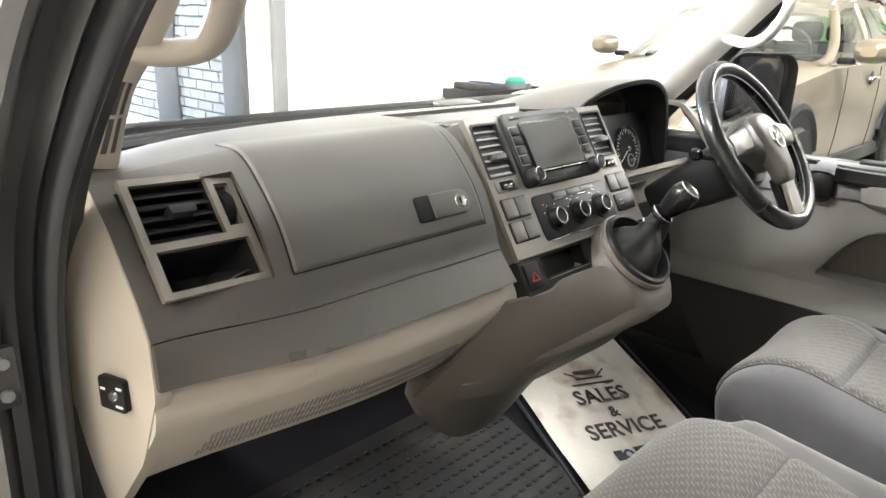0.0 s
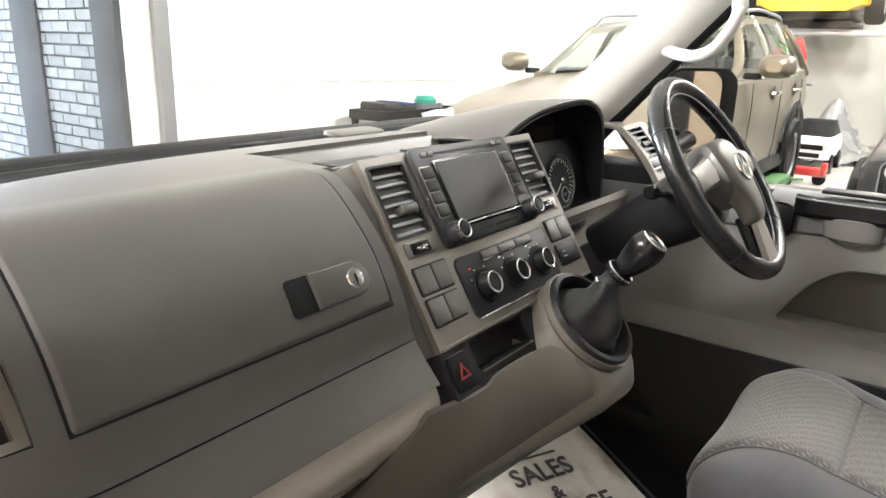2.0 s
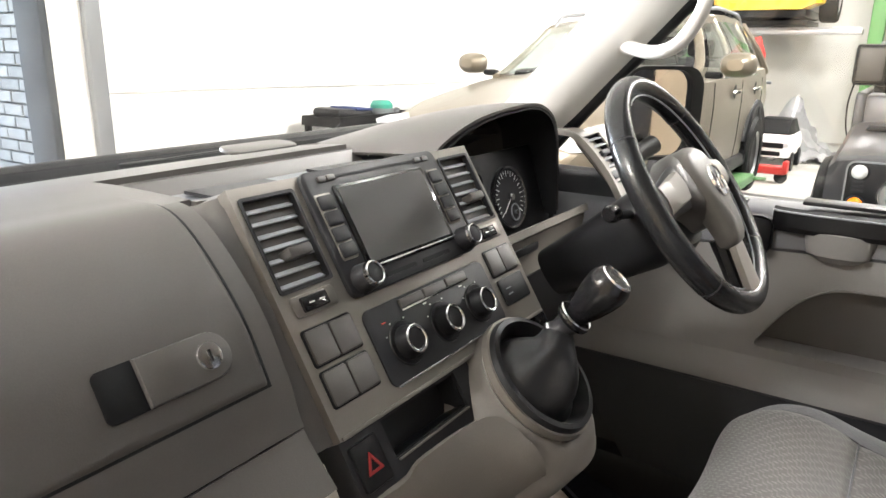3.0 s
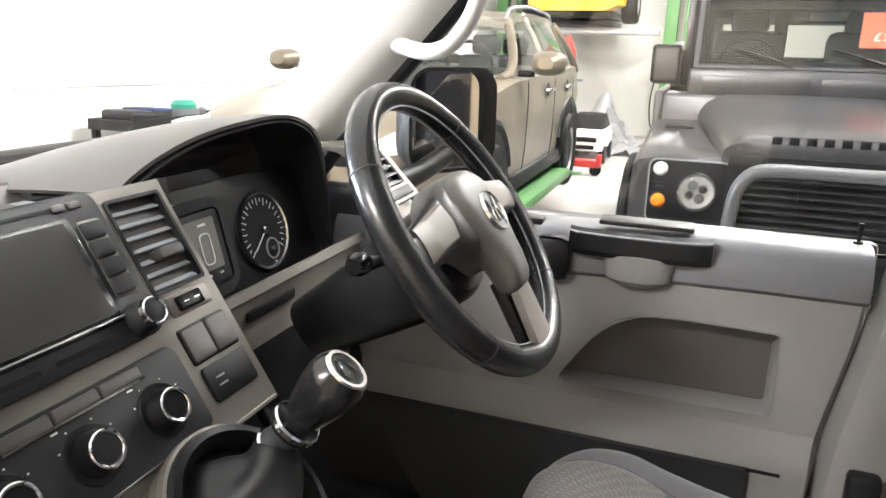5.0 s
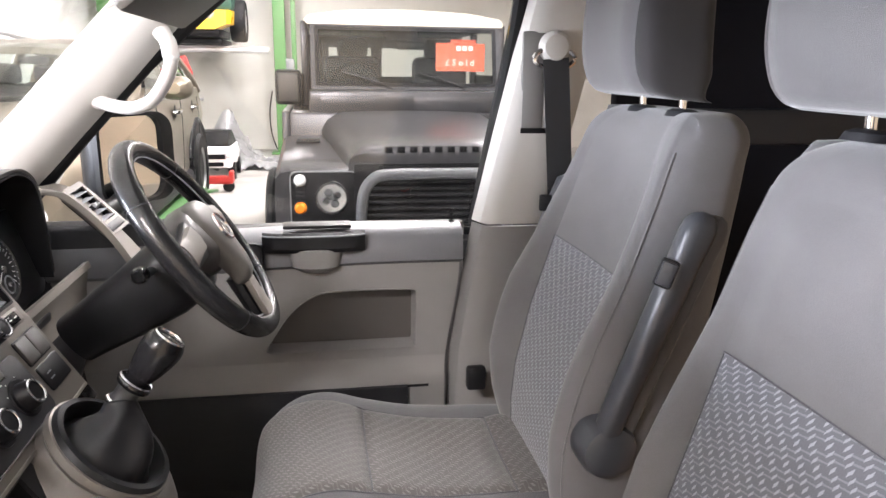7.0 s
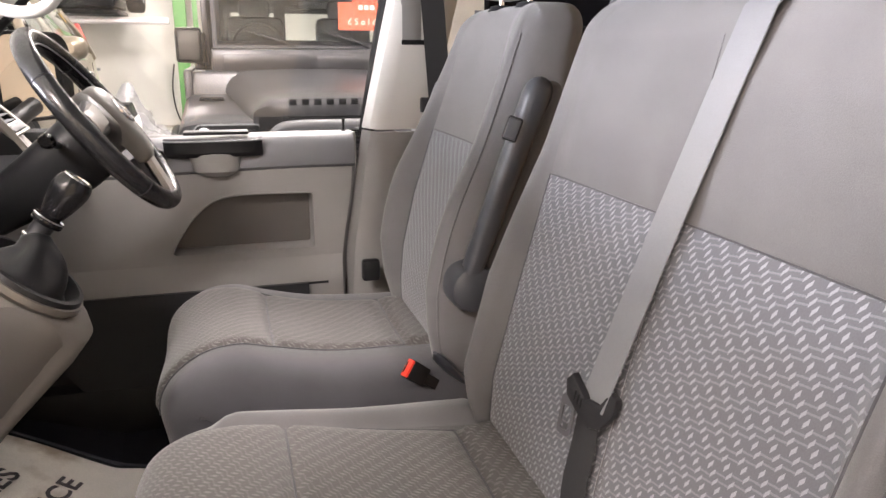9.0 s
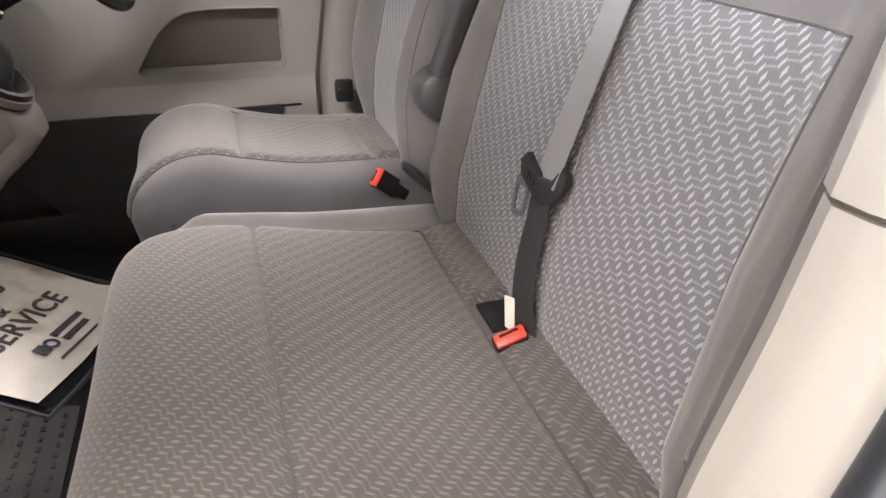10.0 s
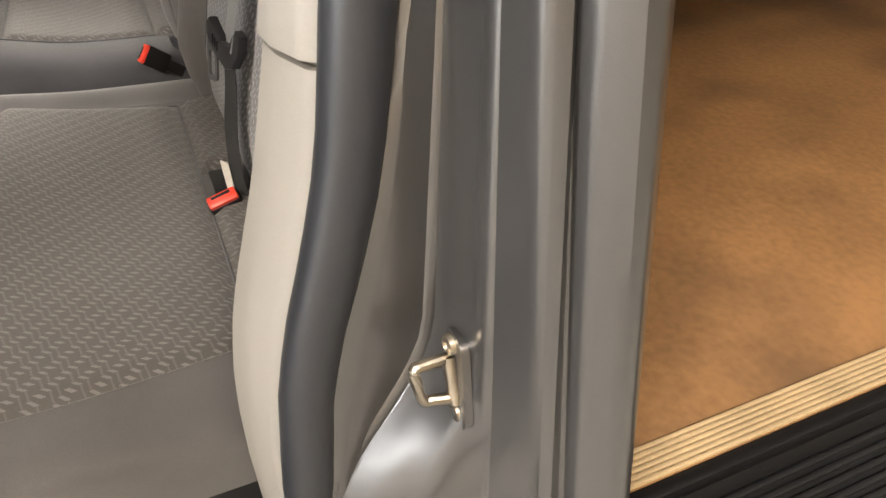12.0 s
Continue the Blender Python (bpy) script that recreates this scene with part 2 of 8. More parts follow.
def zigzag_cloth(name, dark, light, lay=1.0, pitch=0.0082, wave=0.0190, skew=0.45, amp=0.56):
    """Woven cloth: slanting rows of short thick strokes, two rows in three joined by thin links; the map is in metres."""
    m, nt, p = base_mat(name)
    op = lambda kind, a, b=None: math_node(nt, kind, a, b)
    sep = nt.nodes.new("ShaderNodeSeparateXYZ")
    nt.links.new(coords(nt, "UV"), sep.inputs[0])
    co = coords(nt)
    n1, n2, n3 = nd(nt, "ShaderNodeTexNoise", scale=900, detail=2), nd(nt, "ShaderNodeTexNoise", scale=7, detail=3), nd(nt, "ShaderNodeTexNoise", scale=420, detail=1)
    for n in (n1, n2, n3):
        nt.links.new(co, n.inputs["Vector"])
    fray = op("MULTIPLY", op("SUBTRACT", n3.outputs[0], 0.5), 0.16)
    across = op("MULTIPLY", sep.outputs[0], lay)
    k = op("DIVIDE", op("SUBTRACT", sep.outputs[1], op("MULTIPLY", across, skew)), pitch)
    pat = None
    for step in (0.0, 1.0):
        row = op("ADD", op("FLOOR", k), step)
        ph = op("FRACT", op("DIVIDE", op("ADD", across, op("MULTIPLY", row, 0.0055)), wave))
        rise = op("MULTIPLY", ph, amp / 0.24)
        fall = op("MULTIPLY", op("SUBTRACT", 1.0, ph), amp / 0.76)
        gap = op("ABSOLUTE", op("ADD", op("SUBTRACT", op("SUBTRACT", k, row), op("MINIMUM", rise, fall)), fray))
        third = op("GREATER_THAN", op("FRACT", op("ADD", op("DIVIDE", row, 3.0), 0.02)), 0.2)
        fat = op("SUBTRACT", 0.34, op("MULTIPLY", third, 0.05))
        stroke = op("MULTIPLY", op("MULTIPLY", op("LESS_THAN", gap, fat), op("LESS_THAN", ph, 0.27)), op("SUBTRACT", 1.0, op("MULTIPLY", third, 0.10)))
        link = op("MULTIPLY", op("LESS_THAN", gap, 0.12), op("MULTIPLY", third, 0.36))
        one = op("MAXIMUM", stroke, link)
        pat = one if pat is None else op("MAXIMUM", pat, one)
    weave = op("ADD", op("MULTIPLY", n1.outputs[0], 0.9), op("MULTIPLY", n2.outputs[0], 0.5))
    fac = op("MULTIPLY", pat, op("ADD", 0.45, op("MULTIPLY", weave, 0.7)))
    ground = mix_col(nt, n1.outputs[0], tuple(c * 0.8 for c in dark), tuple(c * 1.2 for c in dark))
    nt.links.new(mix_col(nt, fac, ground, light), p.inputs["Base Color"])
    p.inputs["Roughness"].default_value = 0.85
    p.inputs["Specular IOR Level"].default_value = 0.25
    p.inputs["Sheen Weight"].default_value = 0.25
    b = nt.nodes.new("ShaderNodeBump")
    b.inputs["Strength"].default_value, b.inputs["Distance"].default_value = 0.5, 0.0008
    nt.links.new(op("ADD", pat, op("MULTIPLY", n1.outputs[0], 0.6)), b.inputs["Height"])
    nt.links.new(b.outputs[0], p.inputs["Normal"])
    return m


def plain_cloth(name, col):
    m = surface(name, col, 0.92, var=0.16, big=6, fine=900, bump=0.45, bump_dist=0.0007, rvar=0.04, spec=0.2)
    m.node_tree.nodes["Principled BSDF"].inputs["Sheen Weight"].default_value = 0.3
    return m


def glass(name, tint=(1, 1, 1), rough=0.0):
    m, nt, p = base_mat(name)
    p.inputs["Base Color"].default_value = (*tint, 1)
    p.inputs["Roughness"].default_value = rough
    p.inputs["IOR"].default_value = 1.45
    p.inputs["Transmission Weight"].default_value = 1.0
    return m


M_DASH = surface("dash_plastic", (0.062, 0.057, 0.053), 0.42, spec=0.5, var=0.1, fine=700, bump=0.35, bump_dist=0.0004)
M_DASH_DARK = surface("dark_plastic", (0.020, 0.020, 0.022), 0.45, spec=0.22, fine=600, bump=0.3, bump_dist=0.0004)
M_BLACK = surface("black_plastic", (0.010, 0.010, 0.011), 0.40, spec=0.18, fine=400, bump=0.1)
M_GLOSS = surface("gloss_black", (0.008, 0.008, 0.009), 0.12, fine=300, bump=0.02, rvar=0.04)
M_BEIGE = surface("beige_plastic", (0.39, 0.362, 0.318), 0.55, var=0.08, fine=650, bump=0.3, bump_dist=0.0004)
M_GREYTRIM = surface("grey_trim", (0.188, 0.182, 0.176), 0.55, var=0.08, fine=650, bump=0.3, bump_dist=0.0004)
M_FRAME = surface("taupe_plastic", (0.15, 0.135, 0.117), 0.5, 0.1, var=0.06, fine=600, bump=0.15)
# slat colour is lightened and blued to paint in the window's reflection
M_SLAT_SHEEN = surface("slat_sky_sheen", (0.31, 0.32, 0.345), 0.32, var=0.06, fine=500, bump=0.1)
M_LINER = surface("blue_grey_liner", (0.07, 0.078, 0.09), 0.35, var=0.1, fine=300, bump=0.1)
M_GREYTRIM2 = surface("taupe_trim", (0.108, 0.098, 0.087), 0.5, var=0.08, fine=650, bump=0.3, bump_dist=0.0004)
M_SATIN = surface("satin_silver_paint", (0.172, 0.158, 0.140), 0.36, 0.55, var=0.06, fine=500, bump=0.05)
M_PAD = surface("taupe_airbag_plastic", (0.074, 0.068, 0.060), 0.5, var=0.06, fine=700, bump=0.3, bump_dist=0.0004)
M_ARM = surface("smooth_grey_plastic", (0.046, 0.049, 0.057), 0.38, var=0.06, fine=500, bump=0.1)
M_RAIL = surface("rail_grey_plastic", (0.11, 0.112, 0.12), 0.45, var=0.06, fine=600, bump=0.2)
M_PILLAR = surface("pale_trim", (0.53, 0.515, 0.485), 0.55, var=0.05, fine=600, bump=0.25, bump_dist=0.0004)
M_BINDING = surface("navy_binding", (0.03, 0.033, 0.045), 0.8, fine=500, bump=0.3)
M_CHROME = surface("chrome", (0.75, 0.75, 0.76), 0.12, 1.0, var=0.05, fine=60, bump=0.0, rvar=0.05)
M_LEATHER = surface("black_leather", (0.013, 0.013, 0.014), 0.25, fine=520, bump=0.12, bump_dist=0.0003, rvar=0.1)
M_GAITER = surface("gaiter_leather", (0.009, 0.009, 0.010), 0.42, spec=0.3, fine=420, bump=0.15, bump_dist=0.0004)
M_KNOB = surface("polished_black", (0.008, 0.008, 0.009), 0.20, spec=0.4, fine=300, bump=0.0, rvar=0.04)
M_RUBBER = surface("black_rubber", (0.016, 0.016, 0.017), 0.65, spec=0.15, fine=300, bump=0.2)
M_SEAL = surface("seal_rubber", (0.020, 0.022, 0.027), 0.42, spec=0.5, fine=300, bump=0.1)
M_CARPET = surface("black_carpet", (0.011, 0.011, 0.014), 0.95, spec=0.08, fine=900, bump=0.8, bump_dist=0.002)
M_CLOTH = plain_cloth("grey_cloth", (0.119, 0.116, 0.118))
# darker copies of the grey cloth: shade on headrests, cushion sides and skirt
M_CLOTH_SHADED = plain_cloth("shaded_grey_cloth", (0.085, 0.083, 0.085))
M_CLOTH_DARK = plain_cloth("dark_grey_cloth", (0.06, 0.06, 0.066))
M_CLOTH_SKIRT_SHADE = plain_cloth("shaded_skirt_cloth", (0.078, 0.075, 0.075))
M_CLOTH_DEEP_SHADE = plain_cloth("deep_shaded_cloth", (0.030, 0.028, 0.029))
# one cloth, light painted in: cushions dim and warm, backrests bright and bluish
M_ZIG_SHADE = zigzag_cloth("zigzag_cloth", (0.072, 0.067, 0.063), (0.150, 0.144, 0.138), amp=0.42)
M_ZIG_LIT = zigzag_cloth("zigzag_lit_cloth", (0.112, 0.115, 0.128), (0.300, 0.305, 0.330), -1.0, amp=0.50)
M_BELT = surface("grey_webbing", (0.175, 0.178, 0.188), 0.34, fine=700, bump=0.4)
M_BELT_DARK = surface("black_webbing", (0.02, 0.02, 0.022), 0.75, fine=700, bump=0.4)
M_DARKRED = surface("dark_red_print", (0.24, 0.018, 0.018), 0.5, bump=0.0)
M_RED = surface("red_plastic", (0.78, 0.055, 0.03), 0.35, fine=300, bump=0.05)
M_VANPAINT = surface("grey_metallic_paint", (0.122, 0.120, 0.121), 0.30, 0.75, var=0.06, fine=900, bump=0.0, coat=0.4, rvar=0.05)
M_MAT_PAPER = surface("paper_mat", (0.74, 0.71, 0.66), 0.7, var=0.12, big=9, fine=300, bump=0.15)
M_INK = surface("dark_ink", (0.05, 0.045, 0.05), 0.7, var=0.3, big=30, fine=400, bump=0.0)
M_INK_BLUE = surface("navy_ink", (0.035, 0.04, 0.16), 0.7, var=0.2, bump=0.0)
M_SCREEN = surface("screen_glass", (0.034, 0.033, 0.031), 0.40, spec=0.35, fine=20, bump=0.0, var=0.03, rvar=0.0)
M_LCD = surface("lcd_panel", (0.16, 0.155, 0.14), 0.35, bump=0.0)
M_WHITE_MARK = surface("white_print", (0.7, 0.7, 0.68), 0.5, bump=0.0)
# beige trim darkened for the door pillar, offsetting the strong side lamp
M_POST_TRIM_DIM = surface("dimmed_beige_trim", (0.275, 0.266, 0.252), 0.55, var=0.06, fine=600, bump=0.25, bump_dist=0.0004)
M_HEADLINER = surface("headliner", (0.5, 0.49, 0.46), 0.9, fine=500, bump=0.4)
M_PLY = surface("brown_hardboard", (0.28, 0.145, 0.058), 0.6, var=0.28, big=2.2, fine=60, bump=0.12)
M_WOODSTRIP = surface("pale_wood_strip", (0.52, 0.38, 0.22), 0.5, var=0.15, big=8, fine=200, bump=0.1)
M_CONCRETE = surface("painted_concrete_floor", (0.40, 0.39, 0.37), 0.5, var=0.16, big=1.1, fine=40, bump=0.15, bump_dist=0.002)
M_WALLWHITE = surface("white_wall_paint", (0.88, 0.88, 0.86), 0.6, var=0.03, big=1.5, fine=60, bump=0.1)
M_WALLBROWN = surface("brown_wall_paint", (0.64, 0.52, 0.38), 0.75, var=0.12, big=1.2, fine=40, bump=0.2)
M_WALLGREY = surface("worn_white_wall", (0.62, 0.61, 0.58), 0.7, var=0.1, big=1.2, fine=40, bump=0.2)
M_STEELGREY = surface("grey_steel", (0.22, 0.23, 0.24), 0.5, 0.3, bump=0.1)
M_GREEN = surface("green_lift_paint", (0.09, 0.24, 0.075), 0.45, var=0.12, bump=0.05)
M_REDPAINT = surface("red_jack_paint", (0.5, 0.03, 0.025), 0.4, var=0.12, bump=0.05)
M_BLUE = surface("blue_paint", (0.02, 0.16, 0.62), 0.4, bump=0.05)
M_GLASS = glass("clear_glass", (0.97, 0.98, 0.97))
M_GLASS_DARK = glass("tinted_glass", (0.74, 0.80, 0.77))
M_MIRROR = surface("mirror_silver", (0.85, 0.85, 0.86), 0.03, 1.0, var=0.02, bump=0.0, rvar=0.02)
M_ZINC = surface("zinc_plate", (0.40, 0.36, 0.30), 0.30, 1.0, var=0.15, fine=80, bump=0.05)
M_ALLOY = surface("silver_alloy", (0.55, 0.55, 0.56), 0.35, 0.8, var=0.08, bump=0.05)
M_OFFROAD = surface("charcoal_car_paint", (0.082, 0.082, 0.088), 0.28, 0.65, var=0.06, fine=300, bump=0.0, rvar=0.0)
M_CREAM = surface("cream_paint", (0.62, 0.58, 0.48), 0.35, var=0.06, bump=0.03, coat=0.4)
M_GOLD = surface("gold_beige_paint", (0.250, 0.216, 0.168), 0.30, 0.6, var=0.04, fine=800, bump=0.0, rvar=0.0)
M_LENS = surface("lamp_lens", (0.72, 0.73, 0.74), 0.12, 0.2, bump=0.0, coat=0.6)
M_ORANGE = surface("orange_lens", (0.85, 0.22, 0.01), 0.2, bump=0.0, coat=0.6)
M_BAR = surface("satin_black_steel", (0.07, 0.072, 0.078), 0.42, var=0.06, bump=0.05)
M_SIGNRED = surface("red_card", (0.72, 0.10, 0.045), 0.5, var=0.04, bump=0.0)
M_YELLOW = surface("yellow_paint", (0.78, 0.46, 0.02), 0.3, var=0.04, bump=0.02, coat=0.6)
M_DARKGREEN = surface("dark_green_paint", (0.02, 0.06, 0.045), 0.3, var=0.06, bump=0.02, coat=0.6)
M_FOIL = surface("silver_plastic", (0.33, 0.33, 0.34), 0.28, 0.35, var=0.1, bump=0.2, bump_dist=0.004, fine=30)
M_TEAL = surface("green_lid", (0.03, 0.30, 0.22), 0.4, bump=0.0)
M_NAVY = surface("navy_cloth", (0.03, 0.05, 0.16), 0.8, bump=0.3)
M_BRICK = surface("grey_painted_brick", (0.20, 0.225, 0.245), 0.95, spec=0.0, var=0.14, big=5, fine=90, bump=0.5, bump_dist=0.003)
M_MORTAR = surface("grey_painted_mortar", (0.12, 0.134, 0.145), 0.95, spec=0.0, var=0.1, big=5, fine=90, bump=0.4, bump_dist=0.002)
M_PIER = surface("dark_grey_masonry_paint", (0.06, 0.068, 0.076), 0.95, spec=0.0, var=0.12, big=4, fine=70, bump=0.3, bump_dist=0.002)


def per_object(m, amount):
    """Lets alike pieces differ a little in tone."""
    nt = m.node_tree
    p = nt.nodes["Principled BSDF"]
    src = p.inputs["Base Color"].links[0].from_socket
    info = nt.nodes.new("ShaderNodeObjectInfo")
    hsv = nt.nodes.new("ShaderNodeHueSaturation")
    nt.links.new(src, hsv.inputs["Color"])
    nt.links.new(math_node(nt, "ADD", 1 - amount, math_node(nt, "MULTIPLY", info.outputs["Random"], 2 * amount)), hsv.inputs["Value"])
    nt.links.new(hsv.outputs[0], p.inputs["Base Color"])


per_object(M_BRICK, 0.12)


def stained(m, col, scale, lo, hi, amount):
    """Blotches of dirt with soft edges over a material's colour."""
    nt = m.node_tree
    p = nt.nodes["Principled BSDF"]
    src = p.inputs["Base Color"].links[0].from_socket
    n = nd(nt, "ShaderNodeTexNoise", scale=scale, detail=6)
    nt.links.new(coords(nt), n.inputs["Vector"])
    r = nt.nodes.new("ShaderNodeMapRange")
    r.inputs[1].default_value, r.inputs[2].default_value = lo, hi
    nt.links.new(n.outputs[0], r.inputs[0])
    nt.links.new(mix_col(nt, math_node(nt, "MULTIPLY", r.outputs[0], amount), src, col), p.inputs["Base Color"])


stained(M_MAT_PAPER, (0.30, 0.22, 0.15), 7.0, 0.54, 0.70, 0.8)
stained(M_PLY, (0.11, 0.06, 0.03), 2.6, 0.50, 0.72, 0.7)
stained(M_CONCRETE, (0.16, 0.14, 0.12), 0.9, 0.52, 0.75, 0.7)
stained(M_WALLGREY, (0.40, 0.37, 0.33), 0.8, 0.52, 0.75, 0.5)
stained(M_RUBBER, (0.045, 0.042, 0.038), 5.0, 0.50, 0.70, 0.6)

# ---- the garage round the van ----
def perforated(bm, x0, x1, z0, z1, holes, y0, y1, m=None):
    """A plate in x and z from y0 to y1 with rectangular holes (xa, xb, za, zb) through it."""
    xs = sorted({x0, x1, *(v for h in holes for v in h[:2])})
    zs = sorted({z0, z1, *(v for h in holes for v in h[2:])})
    solid = lambda i, j: 0 <= i < len(xs) - 1 and 0 <= j < len(zs) - 1 and not any(h[0] - 1e-6 <= xs[i] and xs[i + 1] <= h[1] + 1e-6 and h[2] - 1e-6 <= zs[j] and zs[j + 1] <= h[3] + 1e-6 for h in holes)
    vert = {}

    def v(i, j, k):
        if (i, j, k) not in vert:
            p = Vector((xs[i], (y0, y1)[k], zs[j]))
            vert[i, j, k] = bm.verts.new(m @ p if m is not None else p)
        return vert[i, j, k]
    for i in range(len(xs) - 1):
        for j in range(len(zs) - 1):
            if not solid(i, j):
                continue
            for k in (0, 1):
                bm.faces.new((v(i, j, k), v(i + 1, j, k), v(i + 1, j + 1, k), v(i, j + 1, k)))
            for di, dj, a, b in ((-1, 0, (i, j), (i, j + 1)), (1, 0, (i + 1, j), (i + 1, j + 1)), (0, -1, (i, j), (i + 1, j)), (0, 1, (i, j + 1), (i + 1, j + 1))):
                if not solid(i + di, j + dj):
                    bm.faces.new((v(*a, 0), v(*b, 0), v(*b, 1), v(*a, 1)))
    return bm


whole("ground", boxes(((4, 2, -0.05), (60, 60, 0.1), 0)), M_CONCRETE, "worn pale grey concrete workshop floor", "floor", kind="structure")
WALL_Y, BACK_X, SIDE_X, CEIL = 4.55, 14.2, 1.62, 4.2


def garage():
    bm = bmesh.new()
    box(bm, ((SIDE_X + BACK_X) / 2, WALL_Y + 0.1, CEIL / 2 + 0.62), (BACK_X - SIDE_X, 0.2, CEIL - 1.24))
    box(bm, ((SIDE_X + BACK_X) / 2, WALL_Y + 0.09, 0.615), (BACK_X - SIDE_X, 0.2, 1.23))
    box(bm, ((SIDE_X + BACK_X) / 2, WALL_Y + 0.092, 1.236), (BACK_X - SIDE_X, 0.2, 0.012))
    w = whole("wall_front", bm, M_WALLWHITE, "bright white panelled workshop wall", "wall", kind="structure")
    part("panel_joint", boxes(((8.0, WALL_Y - 0.012, 1.265), (12.2, 0.006, 0.007), 0)), M_WALLGREY, w)
    part("door_post", boxes(((SIDE_X + 0.237, WALL_Y - 0.03, 1.8), (0.10, 0.06, 3.6), 0.01)), M_STEELGREY, w, "grey steel post")
    for x, z in ((3.0, 2.05), (3.12, 2.03)):
        part("wall_hook", boxes(((x, WALL_Y - 0.02, z), (0.03, 0.05, 0.07), 0.008)), M_STEELGREY, w)
    whole("wall_back", boxes(((BACK_X + 0.1, -1.7, CEIL / 2), (0.2, 13.0, CEIL), 0)), M_WALLGREY, "off-white scuffed workshop end wall", "wall", kind="structure")
    whole("wall_side", boxes(((4.0, -8.1, CEIL / 2), (20.6, 0.2, CEIL), 0)), M_WALLBROWN, "dull beige painted workshop wall", "wall", kind="structure")
    # passenger-side wall is unseen, added for pillar reflections and bounce light
    whole("wall_entrance", boxes(((-3.7, 0.5, CEIL / 2), (0.2, 17.4, CEIL), 0)), M_WALLBROWN, "unseen brown wall added to reflect light on the van", "wall", kind="structure")
    whole("wall_over_doorway", boxes((((SIDE_X - 3.6) / 2, WALL_Y + 0.1, 3.85), (SIDE_X + 3.6, 0.2, 0.7), 0)), M_WALLWHITE, "white wall above the open doorway", "wall", kind="structure")
    whole("ceiling", boxes(((4.0, -1.5, CEIL + 0.1), (20.6, 13.4, 0.2), 0)), M_WALLWHITE, "white ceiling above the added tube lights", "ceiling", kind="structure")


garage()

# ---- the van's own shell ----
CAB_FLOOR, LOAD_FLOOR = 0.54, 0.62


def foot_z(y):
    """The footwell floor: level, then sloping up to the front."""
    return CAB_FLOOR + 0.33 * max(0.0, y - 0.72) + 1.4 * max(0.0, y - 1.08) ** 1.4


def shell():
    whole("floor", boxes(((0, 0.2, CAB_FLOOR - 0.03), (1.62, 1.1, 0.06), 0.01)), M_CARPET, "black carpeted cab floor", "floor", kind="structure")
    bm = bmesh.new()
    slab(bm, lambda u, v: (u, v, foot_z(v)), steps(-0.8, 0.8, 8), steps(0.72, 1.55, 20), 0.02)
    whole("footwell", bm, M_CARPET, "black carpeted footwell bulkhead", "floor", kind="structure")
    whole("roof", boxes(((0, -1.44, 2.0), (1.84, 3.68, 0.08), 0.03)), M_HEADLINER, "pale grey cab headliner", "ceiling", kind="structure")
    # unseen block added over the windscreen to keep front light off the headrests
    whole("header_light_block", boxes(((0, 0.52, 1.868), (1.44, 0.26, 0.235), 0.05)), M_HEADLINER, "unseen pale grey block over the windscreen, added for shade", "ceiling", kind="structure")
    whole("load_floor", boxes(((0.06, -1.68, LOAD_FLOOR - 0.02), (1.64, 3.1, 0.04), 0.004)), M_PLY, "brown worn hardboard load floor", "floor", kind="structure")


shell()


